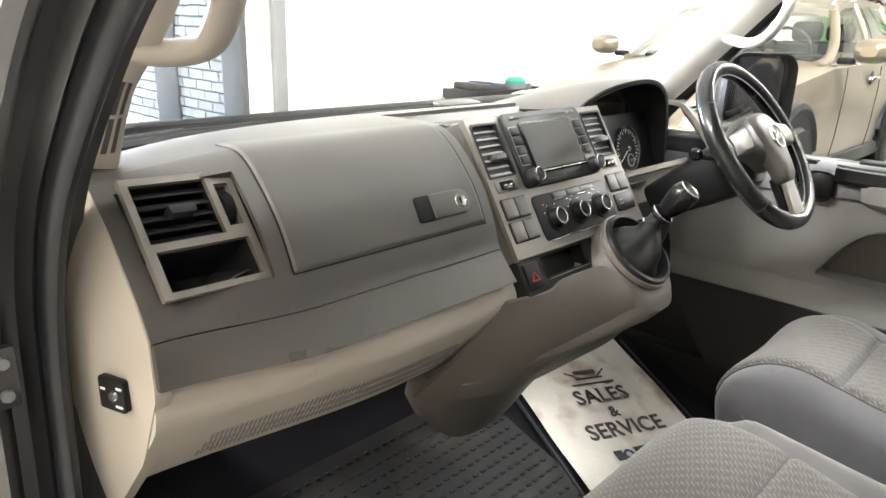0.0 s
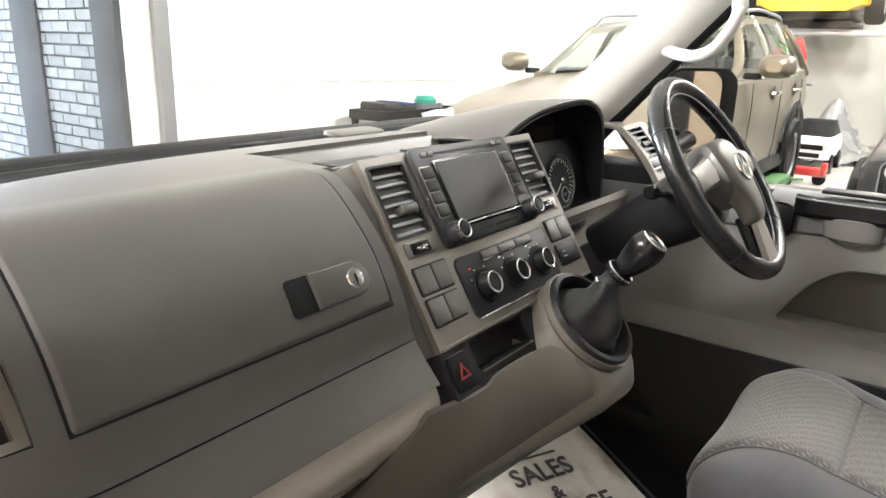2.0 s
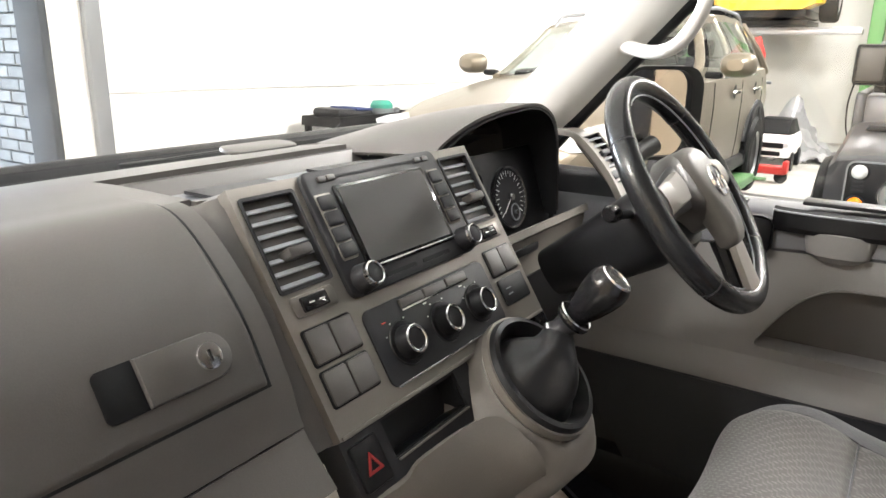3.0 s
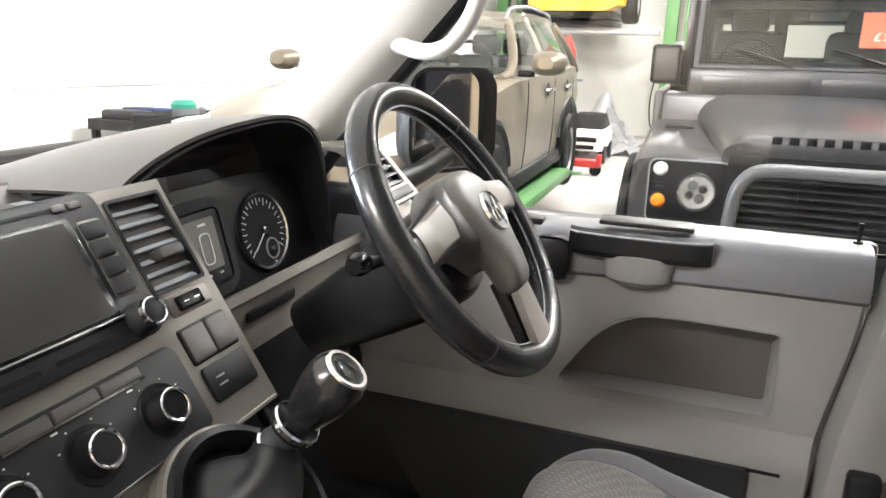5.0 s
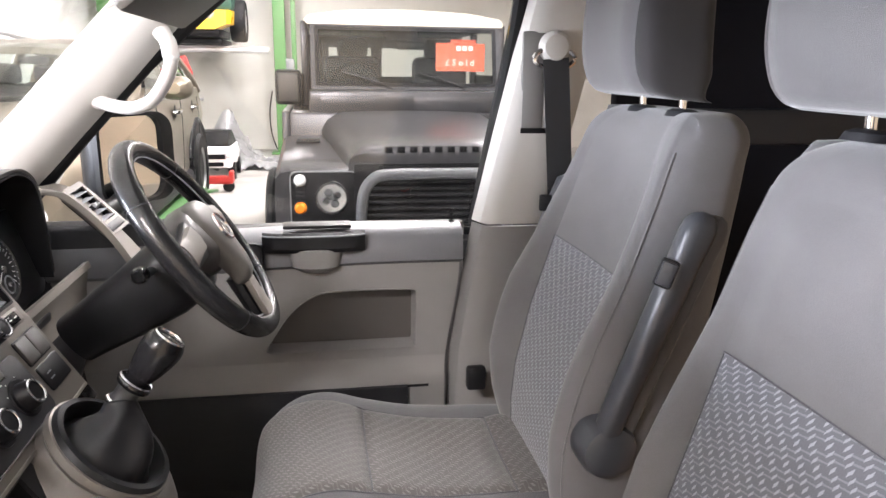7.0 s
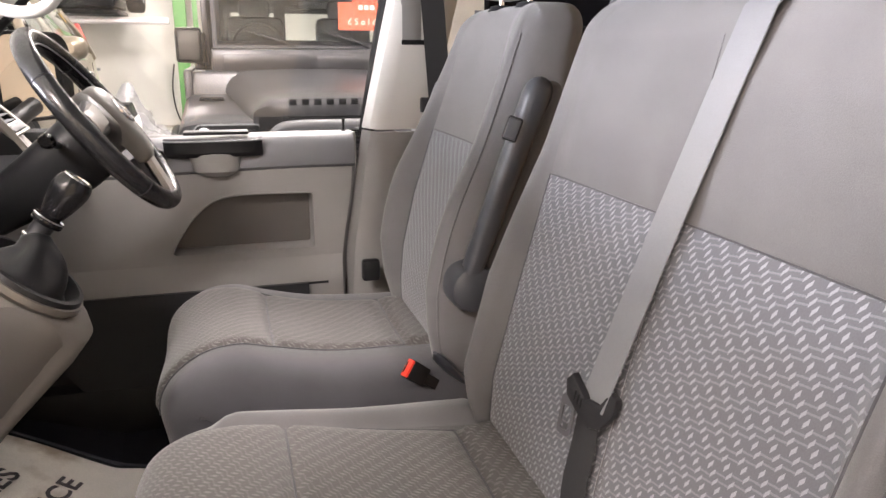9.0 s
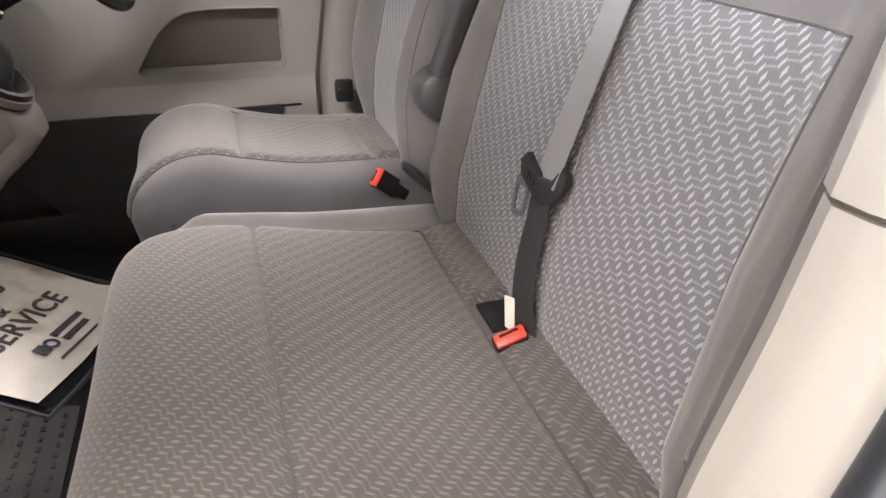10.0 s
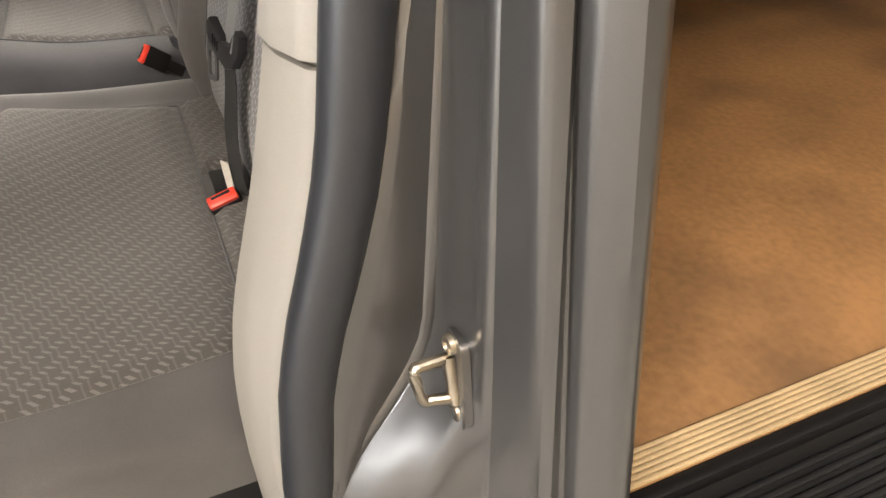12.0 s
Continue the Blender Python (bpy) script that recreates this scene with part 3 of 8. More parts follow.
def floor_mats():
    def on_floor(M, off):
        return lambda u, v: (lambda p: Vector((p.x, p.y, foot_z(p.y) + off)))(M @ Vector((u, v, 0)))
    M = pose(0.432, 0.89, 0, 0, 0, -20)
    mat = thing("carpet_mat", "dark blue-grey carpet mat in the driver footwell", "floor mat", at=(0.43, 0.89, 0.6))
    part("carpet", slab(bmesh.new(), on_floor(M, 0.008), steps(-0.25, 0.235, 20), steps(-0.235, 0.26, 20), 0.006), M_CARPET, mat)
    part("binding", tube(bmesh.new(), [on_floor(M, 0.007)(u, v) for u, v in ([(-0.25, v) for v in steps(0.26, -0.235, 12)] + [(u, -0.235) for u in steps(-0.25, 0.235, 12)] + [(0.235, v) for v in steps(-0.235, 0.26, 12)])], 0.005, 6), M_BINDING, mat)
    pm = thing("paper_mat", "printed white paper footwell mat with dirt marks", "paper mat", at=(0.43, 0.89, 0.6))
    wave = lambda u, v: 0.017 + 0.003 * math.sin(9 * u + 4 * v) + 0.002 * math.sin(23 * v)
    def sheet(u, v):
        p = M @ Vector((u, v, 0))
        return Vector((p.x, p.y, foot_z(p.y) + wave(u, v)))
    part("sheet", slab(bmesh.new(), sheet, steps(-0.232, 0.205, 26), steps(-0.21, 0.27, 26), 0.0008), M_MAT_PAPER, pm)

    def text_at(u, v):
        a, b, c = sheet(u, v), sheet(u + 0.01, v), sheet(u, v + 0.01)
        ex, ey = (b - a).normalized(), (c - a).normalized()
        ez = ex.cross(ey).normalized()
        ey = ez.cross(ex)
        m = Matrix((ex, ey, ez)).transposed().to_4x4()
        m.translation = a + ez * 0.0035
        return m
    for txt, v, size in (("SALES", 0.046, 0.066), ("&", -0.008, 0.046), ("SERVICE", -0.060, 0.066)):
        words(txt, size, text_at(-0.005, v), M_INK, pm, bold=0.0011, spacing=1.04)
    # badge outline and bars for the small print above; emblem and bars below
    m = text_at(0.0, 0.135)
    bars = lambda rows, mt: [part("print_bar", box(bmesh.new(), (0, 0, 0), (w, h, 0.0008), 0, text_at(u, v)), mt, pm) for u, v, w, h in rows]
    for k in range(3):
        part("print_bar", box(bmesh.new(), (0, 0, 0), (0.09 if k == 0 else 0.055, 0.005, 0.0008), 0, m @ pose((0, -0.045, 0.045)[k], (-0.026, -0.012, -0.012)[k], 0, 0, 0, (0, 35, -35)[k] * -1)), M_INK, pm)
    bars([(0.0, 0.135, 0.07, 0.012), (0.0, 0.09, 0.14, 0.006)], M_INK)
    part("emblem_print", box(bmesh.new(), (0, 0, 0), (0.026, 0.030, 0.0008), 0, text_at(-0.085, -0.135)), M_INK, pm)
    part("emblem_print", lathe(bmesh.new(), text_at(-0.057, -0.137), [(0.009, 0.0), (0.009, 0.0008), (0.016, 0.0008), (0.016, 0.0)], 28), M_INK_BLUE, pm)
    bars([(0.020, -0.125, 0.105, 0.014), (0.012, -0.149, 0.085, 0.014)], M_INK)
    bars([(-0.01, -0.176, 0.165, 0.006)], M_INK)
    # rubber mat with studs in the middle of the floor
    rm = thing("rubber_mat", "black studded rubber floor mat", "floor mat", at=(-0.05, 0.9, 0.58))
    R = pose(-0.12, 0.93, 0, 0, 0, 0)
    part("sheet", slab(bmesh.new(), on_floor(R, 0.008), steps(-0.62, 0.27, 24), steps(-0.22, 0.20, 14), 0.006), M_RUBBER, rm)
    bm = bmesh.new()
    for i in range(34):
        for j in range(15):
            c = on_floor(R, 0.009)(-0.60 + 0.0255 * i + (0.0127 if j % 2 else 0), -0.2 + 0.027 * j)
            box(bm, c, (0.011, 0.007, 0.0026), 0)
    tagged(part("studs", bm, M_RUBBER, rm), kind="stuff")


floor_mats()

# ---- dashboard ----
PROF_MID = [(1.47, 1.33), (1.25, 1.376), (1.05, 1.402), (0.97, 1.406), (0.905, 1.398), (0.838, 1.334), (0.801, 1.268), (0.784, 1.223), (0.745, 1.176)]
PROF_END = [(1.04, 1.378), (1.01, 1.386), (0.985, 1.392), (0.962, 1.39), (0.935, 1.377), (0.885, 1.33), (0.832, 1.265), (0.808, 1.228), (0.80, 1.172)]


def screen_base(x):
    """How far ahead the windscreen's foot lies."""
    return 1.46 - 0.42 * (min(abs(x), 0.8) / 0.79) ** 3.2


def dash_point(x, v):
    w = smooth_step(0.58, 0.80, abs(x))
    i = min(7, max(0, int(v)))
    t = v - i
    out = []
    for prof in (PROF_MID, PROF_END):
        p0, p1, p2, p3 = (Vector(prof[min(8, max(0, i + k))]) for k in (-1, 0, 1, 2))
        out.append(0.5 * (2 * p1 + (p2 - p0) * t + (2 * p0 - 5 * p1 + 4 * p2 - p3) * t * t + (3 * p1 - p0 - 3 * p2 + p3) * t ** 3))
    q = out[0].lerp(out[1], w)
    y = q[0]
    if v < 3:
        y = 0.966 + (screen_base(x) - 0.966) * (1 - v / 3)
    return Vector((x, y, q[1]))


def dash_out(x, v):
    e = 1e-3
    du = dash_point(x + e, v) - dash_point(x - e, v)
    dv = dash_point(x, v + e) - dash_point(x, v - e)
    return dv.cross(du).normalized()


def on_dash(off):
    return lambda u, v: dash_point(u, v) + off * dash_out(u, v)


def dash_frame(x, v, yaw=0.0):
    """Local x along the dash, z up its face, y into it."""
    up = (dash_point(x, v - 0.6) - dash_point(x, v + 0.6)).normalized()
    ex = Vector((1, 0, 0))
    ex = (ex - up * ex.dot(up)).normalized()
    inn = up.cross(ex)
    m = Matrix((ex, inn, up)).transposed().to_4x4()
    m.translation = dash_point(x, v)
    return m @ pose(0, 0, 0, 0, 0, yaw)


def rounded_plate(bm, cx, cz, w, h, r, y0, y1, m, bevel=0.0015):
    return extrude_xz(bm, [(x + cx, z + cz) for x, z in round_rect(w, h, r)], y0, y1, m, bevel)


def open_box(bm, x0, x1, z0, z1, y0, y1, m, wall=0.002):
    """Five thin walls of a recess, open towards the viewer (-y)."""
    for c, s in ((((x0 + x1) / 2, y1, (z0 + z1) / 2), (x1 - x0, wall, z1 - z0)),
                 ((x0, (y0 + y1) / 2, (z0 + z1) / 2), (wall, y1 - y0, z1 - z0)), ((x1, (y0 + y1) / 2, (z0 + z1) / 2), (wall, y1 - y0, z1 - z0)),
                 (((x0 + x1) / 2, (y0 + y1) / 2, z0), (x1 - x0, y1 - y0, wall)), (((x0 + x1) / 2, (y0 + y1) / 2, z1), (x1 - x0, y1 - y0, wall))):
        box(bm, c, s, 0, m)
    return bm


def louvres(parent, x0, x1, z0, z1, m, n, material, tilt=35, chord=0.016, depth=0.010):
    for k in range(n):
        z = z0 + (z1 - z0) * (k + 0.5) / n
        bm = box(bmesh.new(), (0, 0, 0), (x1 - x0 - 0.001, chord, 0.0022), 0.0008, m @ pose((x0 + x1) / 2, depth, z, tilt))
        part("slat", bm, material, parent)


STACK = Matrix(((1, 0, 0, 0.0145), (0, 0.85, 0.527, 0.756), (0, -0.527, 0.85, 1.182), (0, 0, 0, 1)))


def passenger_vent(dash):
    """Side air vent, thumb wheel and open tray in one silver-grey frame."""
    m = dash_frame(-0.70, 5.08, 4)
    W, H = 0.142, 0.152
    grille, wheel, tray = (-0.062, 0.034, -0.008, 0.067), (0.043, 0.062, 0.0, 0.058), (-0.060, 0.060, -0.068, -0.018)
    bm = perforated(bmesh.new(), -W / 2, W / 2, -H / 2, H / 2, [grille, wheel, tray], -0.003, 0.006, m)
    fr = part("vent_frame", bm, M_FRAME, dash, "matt taupe plastic vent surround")
    part("vent_cavity", open_box(bmesh.new(), *grille, 0.004, 0.05, m), M_BLACK, fr)
    louvres(fr, *grille, m, 5, M_DASH_DARK, 40, 0.02, 0.012)
    bm = rounded_plate(bmesh.new(), -0.012, 0.028, 0.034, 0.012, 0.004, -0.012, 0.006, m)
    part("vent_slider", bm, M_DASH_DARK, fr)
    part("wheel_slot", open_box(bmesh.new(), *wheel, 0.004, 0.02, m), M_FRAME, fr)
    bm = cyl(bmesh.new(), m @ Vector((0.046, 0.02, 0.03)), m @ Vector((0.059, 0.02, 0.03)), 0.026, n=32)
    part("thumb_wheel", bm, M_BLACK, fr)
    bm = open_box(bmesh.new(), *tray, 0.004, 0.11, m)
    part("tray", bm, M_DASH_DARK, fr, "empty open tray")
    bm = bmesh.new()
    slab(bm, lambda u, v: m @ Vector((u, 0.02 + 0.08 * v, -0.066 + 0.045 * smooth_step(0.0, 0.06, u) * (0.3 + 0.7 * v))), steps(-0.059, 0.059, 14), steps(0, 1, 6), 0.002)
    part("tray_floor", bm, M_DASH, fr)


def stack(dash):
    bm = bmesh.new()
    # housing with shoulders that run back into the dash top
    loops = []
    for b, hw, y1 in ((0.021, 0.234, 0.14), (0.05, 0.236, 0.14), (0.15, 0.236, 0.14), (0.235, 0.233, 0.12), (0.262, 0.229, 0.10), (0.275, 0.224, 0.10), (0.282, 0.216, 0.09)):
        f = 0.012 if b < 0.27 else (0.018 if b < 0.28 else 0.032)
        loops.append([STACK @ Vector((x, y, b)) for x, y in ((-hw - 0.022, y1), (-hw - 0.022, f + 0.045), (-hw - 0.014, f + 0.026), (-hw - 0.002, f + 0.011), (-hw + 0.012, f + 0.0), (-hw + 0.03, f - 0.006), (0, f - 0.006), (hw - 0.03, f - 0.006), (hw - 0.012, f + 0.008), (hw, f + 0.03), (hw, y1))])
    loft(bm, loops)
    part("stack_housing", bm, M_DASH, dash)
    vents = [(-0.2, -0.132, 0.166, 0.262), (0.132, 0.2, 0.166, 0.262)]
    bm = perforated(bmesh.new(), -0.209, 0.209, 0.020, 0.275, vents, -0.002, 0.012, STACK)
    fascia = part("stack_fascia", bm, M_SATIN, dash, "satin taupe centre console fascia")
    bm = rounded_plate(bmesh.new(), 0, 0.0215, 0.412, 0.004, 0.0015, -0.004, 0.004, STACK, 0.0005)
    part("lower_edge", bm, M_SATIN, fascia)
    for x0, x1, z0, z1 in vents:
        fr = part("vent_frame", ring_plate(bmesh.new(), [(a + (x0 + x1) / 2, b + (z0 + z1) / 2) for a, b in round_rect(x1 - x0 + 0.004, z1 - z0 + 0.004, 0.004)], [(a + (x0 + x1) / 2, b + (z0 + z1) / 2) for a, b in round_rect(x1 - x0 - 0.003, z1 - z0 - 0.003, 0.003)], -0.0035, 0.004, STACK), M_DASH_DARK, fascia)
        part("vent_cavity", open_box(bmesh.new(), x0, x1, z0, z1, 0.006, 0.045, STACK), M_BLACK, fr)
        louvres(fr, x0 + 0.002, x1 - 0.002, z0 + 0.002, z1 - 0.002, STACK, 7, M_SLAT_SHEEN, 38, 0.017, 0.008)
        xc = (x0 + x1) / 2
        part("vent_slider", rounded_plate(bmesh.new(), xc + 0.004, z0 + 0.034, 0.03, 0.011, 0.003, -0.012, 0.006, STACK), M_DASH, fr)
        # thumb wheel below each vent
        b = part("wheel_bezel", rounded_plate(bmesh.new(), xc, 0.149, 0.058, 0.021, 0.004, -0.004, 0.004, STACK), M_SATIN, fascia)
        part("thumb_wheel", rounded_plate(bmesh.new(), xc - 0.002, 0.149, 0.034, 0.015, 0.002, -0.0075, 0.002, STACK), M_GLOSS, b)
        for dx in (-0.008, 0.006):
            part("mark", rounded_plate(bmesh.new(), xc + dx, 0.149, 0.007, 0.0014, 0.0005, -0.0082, -0.007, STACK, 0), M_WHITE_MARK, b)
    # radio
    radio = part("radio", rounded_plate(bmesh.new(), 0, 0.2055, 0.242, 0.142, 0.012, -0.008, 0.004, STACK, 0.0025), M_DASH_DARK, dash, "dark grey navigation radio with a blank screen")
    part("screen_bezel", rounded_plate(bmesh.new(), 0, 0.206, 0.166, 0.100, 0.004, -0.0095, 0.002, STACK, 0.001), M_GLOSS, radio)
    part("screen", rounded_plate(bmesh.new(), 0, 0.208, 0.152, 0.088, 0.002, -0.0102, 0.002, STACK, 0), M_SCREEN, radio, "blank grey screen")
    part("screen_edge", rounded_plate(bmesh.new(), 0, 0.1595, 0.170, 0.0022, 0.001, -0.0115, 0, STACK, 0.0004), M_CHROME, radio)
    part("disc_slot", rounded_plate(bmesh.new(), 0.0, 0.2655, 0.150, 0.0035, 0.0015, -0.0086, 0, STACK, 0), M_BLACK, radio)
    for x in (-0.092, -0.078, 0.080, 0.096):
        part("button", rounded_plate(bmesh.new(), x, 0.2655, 0.0125, 0.007, 0.002, -0.0105, 0, STACK), M_DASH, radio)
    for s in (-1, 1):
        part("button_trim", rounded_plate(bmesh.new(), s * 0.1005, 0.2125, 0.0245, 0.075, 0.003, -0.0088, 0, STACK, 0.0005), M_SATIN, radio)
        for k in range(4):
            part("button", rounded_plate(bmesh.new(), s * 0.1, 0.1855 + 0.018 * k, 0.0225, 0.0162, 0.003, -0.0115, 0, STACK), M_DASH_DARK, radio)
        m = STACK @ pose(s * 0.0985, -0.008, 0.1515, 90)
        k = part("knob", lathe(bmesh.new(), m, [(0, 0.021), (0.0105, 0.021), (0.0125, 0.02), (0.0145, 0.012), (0.016, 0.0), (0, 0)]), M_DASH_DARK, radio)
        part("knob_ring", lathe(bmesh.new(), m, [(0.0105, 0.0212), (0.0118, 0.0222), (0.0132, 0.0212), (0.0138, 0.0165), (0.0128, 0.016)]), M_CHROME, k)
    for x, w in ((-0.034, 0.055), (0.034, 0.055)):
        part("card_slot", rounded_plate(bmesh.new(), x, 0.1455, w, 0.005, 0.002, -0.0086, 0, STACK, 0), M_BLACK, radio)
    # heater controls
    clim = part("climate_panel", rounded_plate(bmesh.new(), 0, 0.077, 0.238, 0.086, 0.012, -0.0045, 0.004, STACK, 0.002), M_DASH_DARK, dash, "dark grey heater control panel")
    part("panel_edge", rounded_plate(bmesh.new(), 0, 0.0352, 0.226, 0.0024, 0.001, -0.0062, 0, STACK, 0.0004), M_CHROME, clim)
    for x, w in ((-0.045, 0.042), (0.0, 0.042), (0.045, 0.042)):
        part("button", rounded_plate(bmesh.new(), x + 0.006, 0.111, w, 0.011, 0.002, -0.0075, 0, STACK), M_DASH, clim)
    part("button_trim", rounded_plate(bmesh.new(), 0.006, 0.1045, 0.134, 0.0018, 0.0006, -0.0068, 0, STACK, 0), M_CHROME, clim)
    for x in (-0.0745, 0.0, 0.0745):
        m = STACK @ pose(x, -0.0045, 0.0715, 90)
        part("dial_seat", lathe(bmesh.new(), m, [(0, 0.002), (0.0240, 0.002), (0.0250, 0.0)]), M_BLACK, clim)
        d = part("dial", lathe(bmesh.new(), m, [(0, 0.0160), (0.0112, 0.0160), (0.0122, 0.0168), (0.0158, 0.0168), (0.0188, 0.004), (0.0192, 0), (0, 0)]), M_BLACK, clim)
        part("dial_ring", lathe(bmesh.new(), m, [(0.0122, 0.0162), (0.0130, 0.0176), (0.0146, 0.0182), (0.0158, 0.0172), (0.0160, 0.0150)]), M_CHROME, d)
        part("mark", rounded_plate(bmesh.new(), x - 0.02, 0.1005, 0.006, 0.0016, 0.0005, -0.0052, 0, STACK, 0), M_RED if x < 0 else M_WHITE_MARK, clim)
        for a in (-60, -25, 25, 60):
            part("mark", rounded_plate(bmesh.new(), x + 0.028 * math.sin(radians(a)), 0.0715 + 0.028 * math.cos(radians(a)), 0.0016, 0.0016, 0.0007, -0.0052, 0, STACK, 0), M_WHITE_MARK, clim)
    # blank switches beside the heater controls
    for s in (-1, 1):
        for b, split in ((0.108, True), (0.0665, s < 0)):
            if s > 0 and b < 0.1:
                sw = part("switch", rounded_plate(bmesh.new(), 0.165, b, 0.064, 0.036, 0.004, -0.005, 0.004, STACK), M_BLACK, fascia)
                for k in range(2):
                    part("mark", rounded_plate(bmesh.new(), 0.150, b + 0.004 - 0.008 * k, 0.012, 0.0018, 0.0005, -0.0058, 0, STACK, 0), M_STEELGREY, sw)
                continue
            part("switch_bezel", rounded_plate(bmesh.new(), s * 0.165, b, 0.069, 0.038, 0.004, -0.0032, 0.004, STACK, 0.001), M_BLACK, fascia)
            for dx in ((-0.0165, 0.0165) if split else (0,)):
                part("switch", rounded_plate(bmesh.new(), s * 0.165 + dx, b, 0.0315 if split else 0.064, 0.034, 0.003, -0.0055, 0.004, STACK), M_DASH, fascia)
    part("socket", rounded_plate(bmesh.new(), 0.196, 0.012, 0.03, 0.028, 0.003, -0.0015, 0.01, STACK, 0.001), M_GLOSS, fascia)
    # hazard switch and open slot under the fascia
    lower = part("slot_panel", perforated(bmesh.new(), -0.209, 0.012, -0.042, 0.0195, [(-0.150, -0.018, -0.024, 0.016)], 0.002, 0.034, STACK), M_DASH_DARK, dash)
    part("slot", open_box(bmesh.new(), -0.149, -0.019, -0.023, 0.015, 0.006, 0.033, STACK), M_BLACK, lower, "empty black storage slot")
    part("slot_edge", rounded_plate(bmesh.new(), -0.084, -0.0258, 0.128, 0.002, 0.0008, -0.001, 0.003, STACK, 0), M_SATIN, lower)
    hz = part("hazard_switch", rounded_plate(bmesh.new(), -0.184, -0.012, 0.038, 0.046, 0.003, -0.002, 0.004, STACK), M_BLACK, lower)
    bm = bmesh.new()
    out, inn = [(-0.011, -0.009), (0.011, -0.009), (0, 0.011)], [(-0.0065, -0.0062), (0.0065, -0.0062), (0, 0.0055)]
    ring_plate(bm, [(x - 0.184, z - 0.012) for x, z in out], [(x - 0.184, z - 0.012) for x, z in inn], -0.0034, 0, STACK)
    part("triangle_mark", bm, M_DARKRED, hz, "red warning triangle", 0)


def lower_panel(dash):
    prof = curve_pts([(0.755, 1.180), (0.752, 1.14), (0.785, 1.085), (0.85, 1.012), (0.875, 1.0), (0.98, 1.01)], 5)

    def low(u, v):
        v = min(len(prof) - 1.0001, max(0, v))
        i = int(v)
        p = prof[i].lerp(prof[i + 1], v - i)
        w = smooth_step(0.40, 0.80, abs(u)) * (1 if u < 0 else 0)
        k = min(1.0, v / 15)
        return Vector((u, p[0] + 0.021 * (1 - min(1.0, v / 6)) + (0.045 + 0.06 * k) * w, p[1] - (0.012 + 0.03 * k) * w))
    bm = bmesh.new()
    slab(bm, low, steps(-0.79, -0.205, 30), steps(0, len(prof) - 1, 25), -0.01)
    lp = part("lower_panel", bm, M_BEIGE, dash, "beige plastic lower dash panel")
    # ribbed cooling grille along its foot
    n = 0
    for i in range(64):
        u = -0.70 + 0.0062 * i
        bm = bmesh.new()
        for j in range(3):
            a, b = low(u, 10.4 + 1.4 * j), low(u + 0.003, 11.4 + 1.4 * j)
            o = Vector((0, -0.7, 0.6)) * 0.0015
            tube(bm, [a + o, b + o], 0.0019, 5)
        part("grille_rib", bm, M_GREYTRIM, lp)
    # end cap with its switch
    cap_y = lambda z: interp(z, [0.93, 1.05, 1.16, 1.23, 1.27, 1.335, 1.378], [0.965, 0.862, 0.808, 0.813, 0.838, 0.89, 0.935])
    back_y = lambda z: interp(z, [0.93, 1.2, 1.38], [1.06, 1.0, 0.96])
    bm = bmesh.new()
    slab(bm, lambda u, v: (-0.792 - 0.03 * u * u - 0.01 * u, cap_y(v) + (back_y(v) - cap_y(v)) * u, v), steps(0, 1, 6), steps(0.935, 1.376, 24), -0.02)
    cap = part("end_cap", bm, M_BEIGE, dash, "beige plastic dash end panel")
    m = pose(-0.808, 0.885, 1.143, 0, 0, -72) @ pose(0, 0, 0, 0, 0, 0)
    sw = part("airbag_switch", rounded_plate(bmesh.new(), 0, 0, 0.042, 0.042, 0.004, -0.004, 0.006, m), M_BLACK, cap, "small black key switch plate")
    part("key_slot", lathe(bmesh.new(), m @ pose(0.004, -0.004, 0.0, 90), [(0, 0.003), (0.006, 0.003), (0.007, 0)], 16), M_CHROME, sw)
    for x, z, w in ((-0.013, 0.006, 0.008), (0.014, 0.011, 0.009), (0.012, -0.013, 0.011)):
        part("mark", rounded_plate(bmesh.new(), x, z, w, 0.003, 0.0005, -0.0047, -0.003, m, 0), M_WHITE_MARK, sw)


